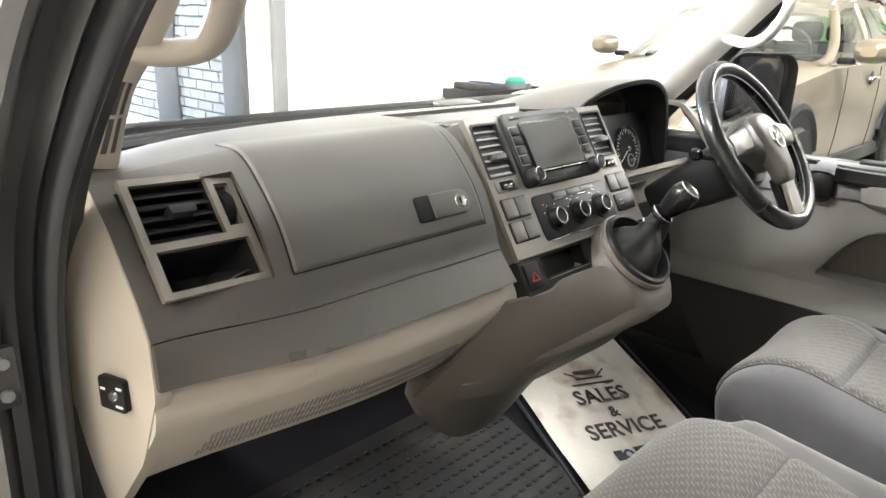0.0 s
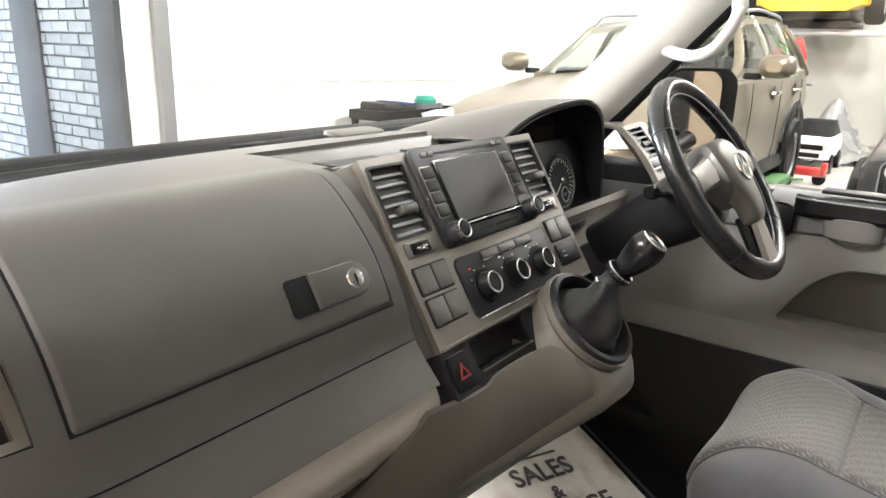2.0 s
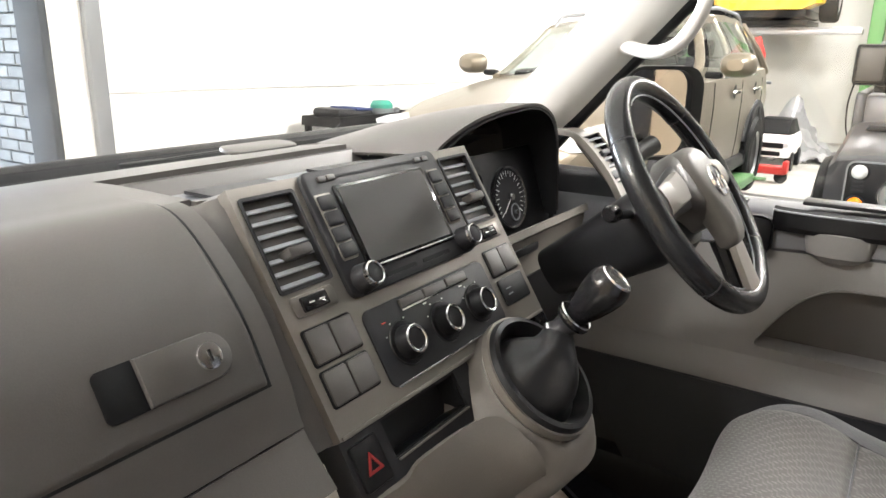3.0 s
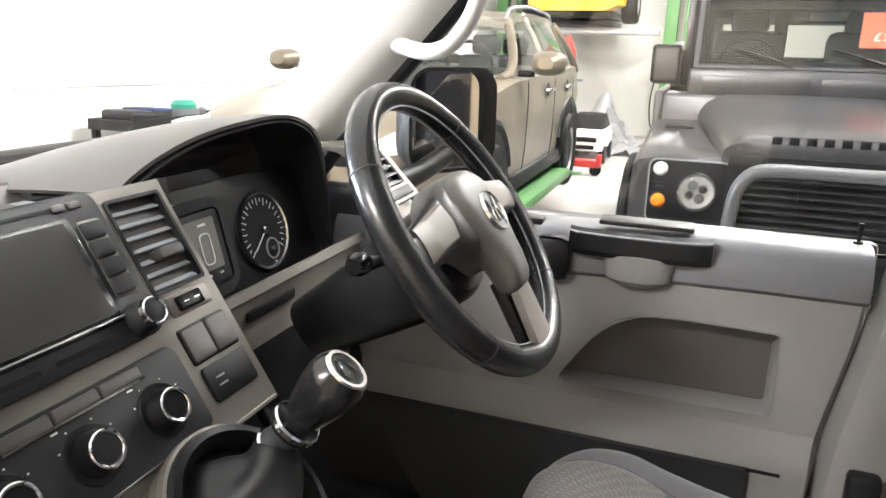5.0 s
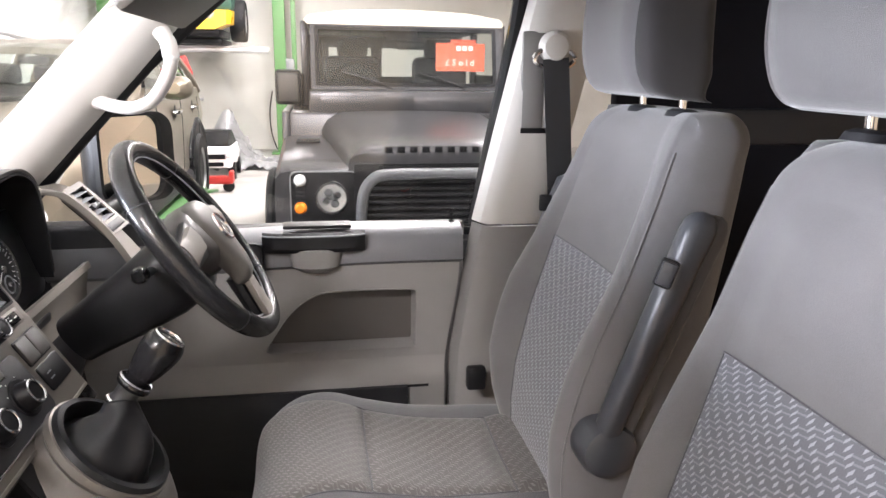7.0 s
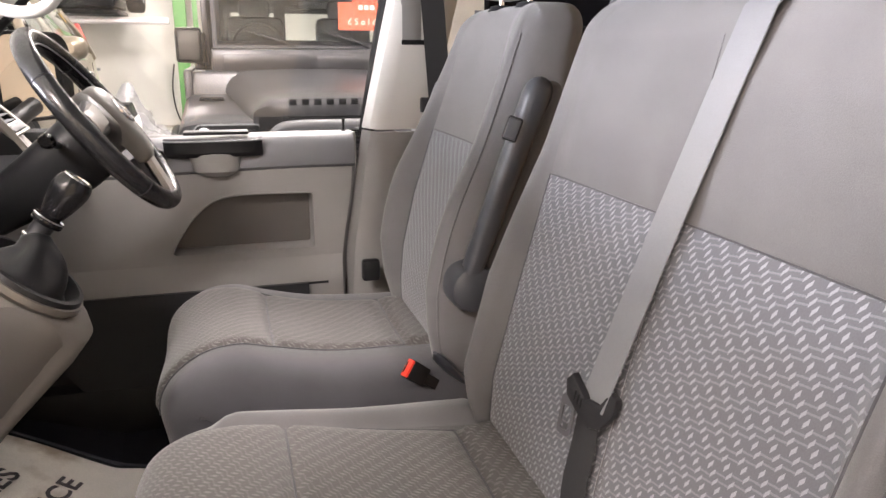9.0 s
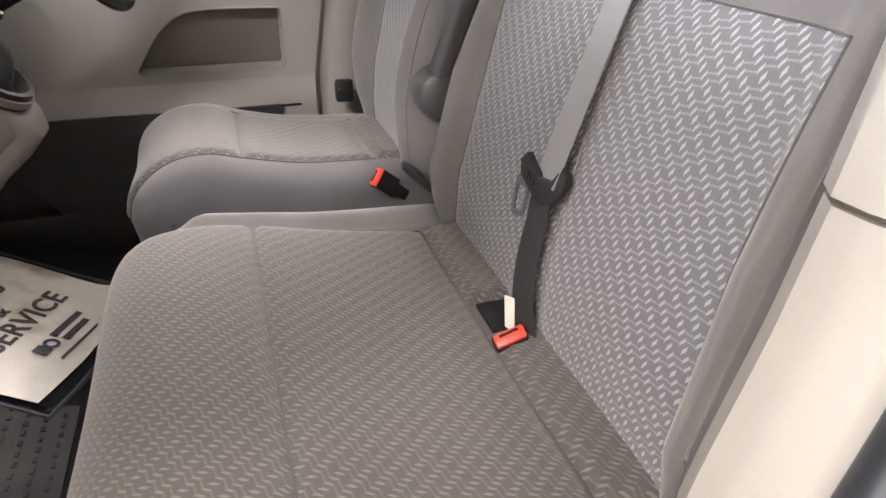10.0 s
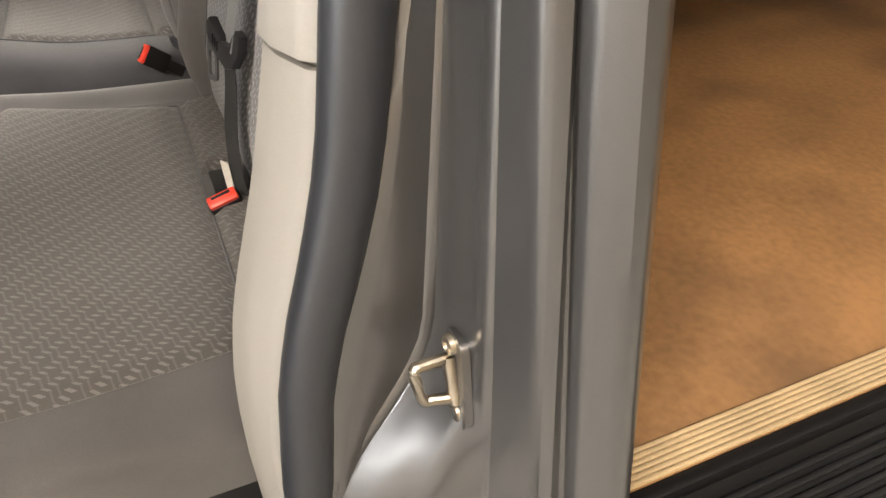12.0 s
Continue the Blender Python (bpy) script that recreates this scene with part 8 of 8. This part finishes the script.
    part("windscreen", slab(bmesh.new(), wind, steps(0, 1, 14), steps(0.02, 0.98, 10), -0.006), M_GLASS_DARK, d, "green-tinted windscreen").visible_shadow = False
    for s in (-1, 1):
        for x0, x1, x2, x3 in ((4.86, 5.78, 5.30, 5.78), (5.86, 6.66, 5.86, 6.62), (6.74, 7.28, 6.70, 7.05)):
            part("side_window", slab(bmesh.new(), lambda u, v: side((x0 + (x2 - x0) * v) * (1 - u) + (x1 + (x3 - x1) * v) * u, 0.06 + 0.82 * v, s, 0.006), steps(0, 1, 8), steps(0, 1, 6), 0.005 * s), M_GLASS_DARK, d).visible_shadow = False
        part("window_trim", tube(bmesh.new(), [side(x, 0.0, s, 0.01) for x in steps(4.75, 7.3, 14)], 0.012, 6), M_CHROME, d)
        part("roof_rail", tube(bmesh.new(), [(x, SY + s * 0.60, interp(x, xs, [g[3] for g in gh]) + 0.03 - 0.06 * (abs(x - 6.2) > 0.86)) for x in steps(5.3, 7.1, 12)], 0.016, 8), M_STEELGREY, d)
        mx = 4.74
        part("mirror_stalk", boxes(((mx + 0.05, SY + s * 0.93, 1.40), (0.09, 0.12, 0.05), 0.02)), M_BLACK, d)
        part("door_mirror", loft(bmesh.new(), [[Vector((mx + dx, SY + s * (0.98 + 0.115 + 0.12 * k * c), 1.475 + 0.085 * k * q)) for c, q in [(math.copysign(abs(math.cos(a)) ** 0.7, math.cos(a)), math.copysign(abs(math.sin(a)) ** 0.8, math.sin(a))) for a in steps(0, 2 * math.pi, 24)[:-1]]] for dx, k in ((-0.09, 0.45), (-0.06, 0.8), (0.0, 1.0), (0.06, 1.0), (0.075, 0.9))]), M_GOLD, d)
        for hx in (5.70, 6.55):
            h = part("door_handle", tube(bmesh.new(), curve_pts([(hx - 0.10, SY + s * 0.91, 1.245), (hx - 0.07, SY + s * 0.945, 1.25), (hx + 0.07, SY + s * 0.945, 1.255), (hx + 0.10, SY + s * 0.91, 1.255)], 4), 0.016, 8), M_CHROME, d)
            part("handle_cup", lathe(bmesh.new(), pose(hx, SY + s * 0.905, 1.25, -90 * s), [(0, 0.003), (0.05, 0.002), (0.06, 0)], 20), M_BLACK, h)
        for x in (4.86, 5.84, 6.72):
            part("door_gap", tube(bmesh.new(), [(x + 0.02 * k, SY + s * (0.912 + (0.012 if 0 < k < 4 else 0)), 0.68 + 0.165 * k) for k in range(5)], 0.0035, 6), M_DASH_DARK, d)
        part("sill_cladding", boxes(((5.35, SY + s * 0.885, 0.62), (2.2, 0.08, 0.13), 0.03)), M_DASH_DARK, d)
        for wx in (4.02, 6.72):
            part("arch_cladding", tube(bmesh.new(), [(wx + 0.44 * math.cos(a), SY + s * 0.885, 0.70 + 0.40 * math.sin(a)) for a in steps(-0.2, math.pi + 0.2, 18)], 0.05, 8), M_DASH_DARK, d)
            part("arch_liner", lathe(bmesh.new(), pose(wx, SY + s * 0.80, 0.70, -90 * s), [(0, 0.118), (0.40, 0.118), (0.41, -0.2)], 28), M_BLACK, d)
            wheel_on_car(d, wx, SY + s * 0.83, 0.62, 0.36, s)
        part("headlamp", loft(bmesh.new(), [[Vector((x, SY + s * y, z)) for y, z in ((0.52, 1.02), (0.60, 0.98 + k), (0.76, 1.0 + k), (0.80, 1.12), (0.70, 1.15), (0.56, 1.08))] for x, k in ((3.06, 0.02), (3.14, 0.0), (3.30, 0.0))]), M_LENS, d, "clear headlamp")
        part("fog_lamp", lathe(bmesh.new(), pose(3.10, SY + s * 0.66, 0.86, 0, -90), [(0, 0.02), (0.06, 0.015), (0.07, 0)], 20), M_LENS, d)
    part("grille", boxes(((3.06, SY, 1.0), (0.06, 0.9, 0.16), 0.03)), M_BLACK, d)
    part("grille_bar", boxes(((3.03, SY, 1.03), (0.03, 0.8, 0.025), 0.008)), M_CHROME, d)
    part("bumper", boxes(((3.09, SY, 0.76), (0.10, 1.3, 0.16), 0.04)), M_DASH_DARK, d)
    part("number_plate", boxes(((3.02, SY, 0.84), (0.012, 0.52, 0.11), 0.003)), M_MAT_PAPER, d)


suv()


def scissor_lift():
    l = thing("scissor_lift", "green steel low car lift under the raised car", "car lift", at=(5.2, SY, 0))
    for s in (-1, 1):
        part("platform", boxes(((5.35, SY + s * 0.74, 0.445), (2.1, 0.56, 0.075), 0.01)), M_GREEN, l)
        part("ramp_flap", box(bmesh.new(), (0, 0, 0), (0.55, 0.5, 0.03), 0.006, pose(6.65, SY + s * 0.80, 0.40, 0, 8, 0)), M_GREEN, l)
        for k in (0, 1):
            part("scissor_arm", box(bmesh.new(), (0, 0, 0), (1.1, 0.05, 0.06), 0.01, pose(5.35, SY + s * (0.60 + 0.06 * k), 0.22, 0, (18, -18)[k], 0)), M_GREEN, l)
        part("base_rail", boxes(((5.35, SY + s * 0.66, 0.03), (1.7, 0.2, 0.06), 0.008)), M_GREEN, l)
        for x in (4.75, 5.9):
            part("jacking_block", boxes(((x, SY + s * 0.72, 0.535), (0.14, 0.14, 0.105), 0.01)), M_RUBBER, l)


scissor_lift()


def lifted_car():
    c = thing("yellow_car", "yellow and dark green car high on a post lift", "car", "parked cars", at=(12.4, 2.65, 2.3))
    Y = 2.65
    part("bumper", loft(bmesh.new(), [[Vector((x, Y + y * k, z)) for y, z in ((-0.82, 2.33), (-0.60, 2.24), (0.60, 2.24), (0.82, 2.33), (0.84, 2.55), (-0.84, 2.55))] for x, k in ((12.0, 0.88), (12.08, 0.97), (12.3, 1.0))]), M_YELLOW, c, "yellow front bumper")
    part("body", boxes(((13.1, Y, 2.75), (1.9, 1.66, 0.42), 0.08)), M_DARKGREEN, c)
    part("bonnet", boxes(((12.45, Y, 2.86), (0.8, 1.4, 0.2), 0.06)), M_YELLOW, c)
    for y in (-0.16, 0.16):
        part("air_intake", boxes(((12.0, Y + y, 2.46), (0.03, 0.24, 0.09), 0.01)), M_BLACK, c)
    for y in (-0.45, 0.45):
        m = pose(12.0, Y + y, 2.50, 0, -90)
        h = part("fog_lamp", lathe(bmesh.new(), m, [(0, 0.05), (0.06, 0.04), (0.085, 0.0)], 24), M_LENS, c)
        part("bezel", lathe(bmesh.new(), m, [(0.08, 0.0), (0.085, 0.02), (0.10, 0.0)], 24), M_CHROME, h)
    part("sub_frame", boxes(((12.9, Y, 2.20), (1.6, 1.2, 0.14), 0.03)), M_BLACK, c)
    for s in (-1, 1):
        wheel_on_car(c, 12.75, Y + s * 0.86, 2.42, 0.36, s, 0.26)


lifted_car()


def post_lift():
    l = thing("post_lift", "green two-post lift with steel runway", "car lift", at=(13.4, 1.1, 0))
    for y in (1.13, 4.25):
        p = part("post", boxes(((13.45, y, 2.0), (0.26, 0.22, 4.0), 0.02)), M_GREEN, l)
        part("post_foot", boxes(((13.45, y, 0.02), (0.5, 0.45, 0.04), 0.01)), M_GREEN, p)
        part("inner_post", boxes(((13.58, y - 0.26, 1.6), (0.12, 0.09, 3.2), 0.01)), M_GREEN, p)
    part("carriage", boxes(((13.40, 0.95, 1.62), (0.2, 0.16, 0.36), 0.02)), M_STEELGREY, l)
    r = part("runway", boxes(((13.05, 2.75, 1.93), (0.30, 2.9, 0.09), 0.01)), M_ALLOY, l, "pale steel runway")
    part("runway_lip", boxes(((12.90, 2.75, 1.985), (0.02, 2.9, 0.03), 0.004)), M_ALLOY, r)
    part("cross_arm", boxes(((13.1, 2.7, 2.06), (1.4, 1.3, 0.09), 0.02)), M_BLACK, l)
    part("hose", tube(bmesh.new(), curve_pts([(13.3, 1.30, 1.2), (13.28, 1.36, 0.8), (13.3, 1.34, 0.4), (13.3, 1.25, 0.1)], 5), 0.014, 6), M_BLACK, l)


post_lift()


def engine_crane():
    c = thing("engine_crane", "red hydraulic workshop crane", "crane", at=(9.0, 2.0, 0))
    part("upright", tube(bmesh.new(), [(9.0, 2.02, 0.10), (9.0, 2.06, 0.9), (9.0, 2.12, 1.55), (9.02, 2.18, 1.72)], [0.09, 0.085, 0.10, 0.09], 8), M_REDPAINT, c)
    part("boom", tube(bmesh.new(), [(9.02, 2.10, 1.70), (9.05, 2.30, 1.66), (9.1, 2.42, 1.50)], 0.07, 8), M_REDPAINT, c)
    part("base_leg", boxes(((9.0, 2.05, 0.16), (0.16, 0.9, 0.10), 0.02), ((9.0, 1.62, 0.20), (0.18, 0.06, 0.16), 0.02)), M_REDPAINT, c)
    part("pin", cyl(bmesh.new(), (8.9, 1.90, 1.22), (8.9, 2.25, 1.22), 0.018), M_STEELGREY, c)
    for y in (1.66, 2.42):
        part("castor", cyl(bmesh.new(), (8.96, y, 0.075), (9.04, y, 0.075), 0.075), M_BLACK, c)


engine_crane()


def toy_car():
    t = thing("toy_car", "white ride-on toy car by the wall", "toy car", at=(10.3, 2.0, 0))
    part("body", loft(bmesh.new(), [[Vector((x, 2.0 + y * k, z)) for y, z in ((-0.28, 0.20), (0.28, 0.20), (0.30, 0.36), (0.27, 0.48), (-0.27, 0.48), (-0.30, 0.36))] for x, k in ((9.90, 0.9), (9.95, 1.0), (10.9, 1.0), (11.0, 0.9))]), M_WALLWHITE, t)
    part("cabin", loft(bmesh.new(), [[Vector((x, 2.0 + y, z)) for y, z in ((-0.25, 0.47), (0.25, 0.47), (0.20, h), (-0.20, h))] for x, h in ((10.2, 0.50), (10.42, 0.68), (10.85, 0.68), (10.95, 0.5))]), M_BLACK, t)
    part("grille", boxes(((9.895, 2.0, 0.36), (0.02, 0.40, 0.07), 0.01), ((9.895, 2.0, 0.25), (0.02, 0.34, 0.06), 0.01)), M_BLACK, t)
    for s in (-1, 1):
        part("headlamp", boxes(((9.90, 2.0 + s * 0.225, 0.37), (0.02, 0.08, 0.05), 0.01)), M_LENS, t)
        for x in (10.12, 10.78):
            part("wheel", cyl(bmesh.new(), (x, 2.0 + s * 0.22, 0.13), (x, 2.0 + s * 0.31, 0.13), 0.13), M_BLACK, t)


toy_car()


def plastic_sheet():
    rnd = random.Random(4)
    bm = bmesh.new()
    n = 40
    amp = [[rnd.uniform(-1, 1) for _ in range(n + 1)] for _ in range(n + 1)]

    def fn(u, v):
        i, j = min(n, max(0, int(u * n))), min(n, max(0, int(v * n)))
        h = 0.86 * math.exp(-((u - 0.62) / 0.26) ** 2) * max(0.0, 1 - v) ** 1.2 + 0.05
        k = noise.noise(Vector((u * 9, v * 9, 0.3))) * 0.16 + noise.noise(Vector((u * 23, v * 21, 2.0))) * 0.06
        return Vector((11.0 + 0.9 * (1 - v) + k, 1.15 + 1.35 * u, max(0.012, h + k * 0.9)))
    slab(bm, fn, steps(0, 1, n), steps(0, 1, n), 0.003)
    whole("plastic_sheet", bm, M_FOIL, "crumpled silver plastic sheet heaped on the floor", "plastic sheet", smooth=20)


plastic_sheet()


def trolley():
    t = thing("tool_trolley", "black steel workshop trolley against the white wall", "trolley", at=(3.85, 4.2, 0))
    X, Y, Z = 3.90, 4.18, 0.985
    part("top_tray", perforated(bmesh.new(), -0.5, 0.5, -0.2, 0.2, [(-0.48, 0.48, -0.18, 0.18)], 0, 0.08, pose(X, Y, Z + 0.08, -90)), M_BLACK, t)
    part("tray_floor", boxes(((X, Y, Z + 0.02), (0.98, 0.38, 0.02), 0.002)), M_BLACK, t)
    part("lower_shelf", boxes(((X, Y, 0.35), (0.98, 0.38, 0.03), 0.004)), M_BLACK, t)
    for dx in (-0.46, 0.46, 0.02):
        for dy in (-0.17, 0.17):
            part("leg", boxes(((X + dx, Y + dy, 0.54), (0.05, 0.04, 0.92), 0.006)), M_BLACK, t)
    for dx in (-0.46, 0.46):
        for dy in (-0.17, 0.17):
            part("castor", cyl(bmesh.new(), (X + dx - 0.015, Y + dy, 0.05), (X + dx + 0.015, Y + dy, 0.05), 0.05), M_RUBBER, t)
    j = thing("jar", "clear tub with a green lid on the trolley", "jar", at=(X + 0.18, Y, Z + 0.03))
    m = Matrix.Translation((X + 0.18, Y - 0.05, Z + 0.03))
    part("tub", lathe(bmesh.new(), m, [(0, 0), (0.085, 0), (0.09, 0.02), (0.09, 0.10), (0.0, 0.10)], 28), M_STEELGREY, j)
    part("lid", lathe(bmesh.new(), m, [(0.094, 0.09), (0.095, 0.12), (0.07, 0.15), (0, 0.158)], 28), M_TEAL, j)
    k = thing("tool_case", "dark blue soft tool case on the trolley", "tool case", at=(X - 0.25, Y, Z + 0.06))
    part("case", box(bmesh.new(), (0, 0, 0), (0.42, 0.28, 0.075), 0.03, pose(X - 0.24, Y, Z + 0.095, 0, 4, 0)), M_DASH_DARK, k)
    part("strap", box(bmesh.new(), (0, 0, 0), (0.20, 0.285, 0.02), 0.008, pose(X - 0.14, Y, Z + 0.13, 0, 3, 0)), M_NAVY, k)
    for dx in (0.32, 0.40):
        b = thing("spray_can", "small dark tin on the trolley", "tin", "tins", at=(X + dx, Y, Z + 0.03))
        part("tin", lathe(bmesh.new(), Matrix.Translation((X + dx, Y - 0.04, Z + 0.03)), [(0, 0), (0.03, 0), (0.03, 0.07), (0.012, 0.085), (0, 0.085)], 16), M_STEELGREY, b)
    for pts in ([(X - 0.48, Y - 0.2, Z + 0.05), (X - 0.62, Y - 0.2, Z - 0.05), (X - 0.60, Y - 0.2, Z - 0.25), (X - 0.45, Y - 0.2, Z - 0.28)], [(X - 0.40, Y - 0.21, Z - 0.12), (X - 0.1, Y - 0.21, Z - 0.16), (X + 0.2, Y - 0.21, Z - 0.22), (X + 0.55, Y - 0.21, Z - 0.10)]):
        whole("cable", tube(bmesh.new(), curve_pts(pts, 6), 0.008, 6), M_BLACK, "black cable hanging from the trolley", "cable", "cables")


trolley()


def blue_post():
    b = thing("blue_lift_post", "bright blue steel lift post", "lift post", at=(0.95, 5.25, 0))
    part("column", boxes(((0.77, 5.25, 0.80), (0.32, 0.28, 1.52), 0.02)), M_BLUE, b)
    part("foot", boxes(((0.93, 5.25, 0.02), (0.5, 0.45, 0.04), 0.008)), M_BLUE, b)
    part("cover", boxes(((0.95, 5.12, 0.86), (0.20, 0.04, 0.06), 0.01)), M_WALLWHITE, b)


blue_post()

# ---- painted brick wall beside the doorway, brick by brick ----
def brick_wall():
    X = SIDE_X
    wall = whole("wall_brick", boxes(((X + 0.125, 7.53, 1.9), (0.22, 5.84, 3.8), 0)), M_MORTAR, "grey painted brick wall", "wall", kind="structure")
    L, H, G = 0.215, 0.065, 0.010

    def brick_mesh(length):
        bm = bmesh.new()
        box(bm, (0, 0, 0), (0.05, length, H), 0.004, None, 1)
        me = bpy.data.meshes.new("brick")
        bm.to_mesh(me)
        bm.free()
        me.materials.append(M_BRICK)
        return me
    full, half = brick_mesh(L), brick_mesh(L / 2 - G / 2)
    rnd = random.Random(7)
    rest = bmesh.new()
    count = 0
    for r in range(34):
        z = 0.30 + (H + G) * (r + 0.5)
        y = 4.60
        first = True
        k = 0
        while y < 9.4:
            me, ln = (half, L / 2 - G / 2) if (first and r % 2) else (full, L)
            first = False
            yc = y + ln / 2
            near = yc < 6.65 and 0.45 < z < 2.35
            px = X + rnd.uniform(-0.002, 0.003)
            if near and count < 300:
                ob = bpy.data.objects.new("brick", me)
                scene.collection.objects.link(ob)
                ob.parent = wall
                ob.location = (px, yc, z)
                count += 1
            else:
                box(rest, (px, yc, z), (0.05, ln, H), 0)
            y += ln + G
    tagged(part("brickwork", rest, M_BRICK, wall), kind="stuff")
    for y0, y1 in ((4.56, 4.835), (5.55, 5.94)):
        part("painted_pier", boxes(((X - 0.020, (y0 + y1) / 2, 1.9), (0.05, y1 - y0, 3.8), 0.006)), M_PIER, wall, "dark grey painted pier")


brick_wall()
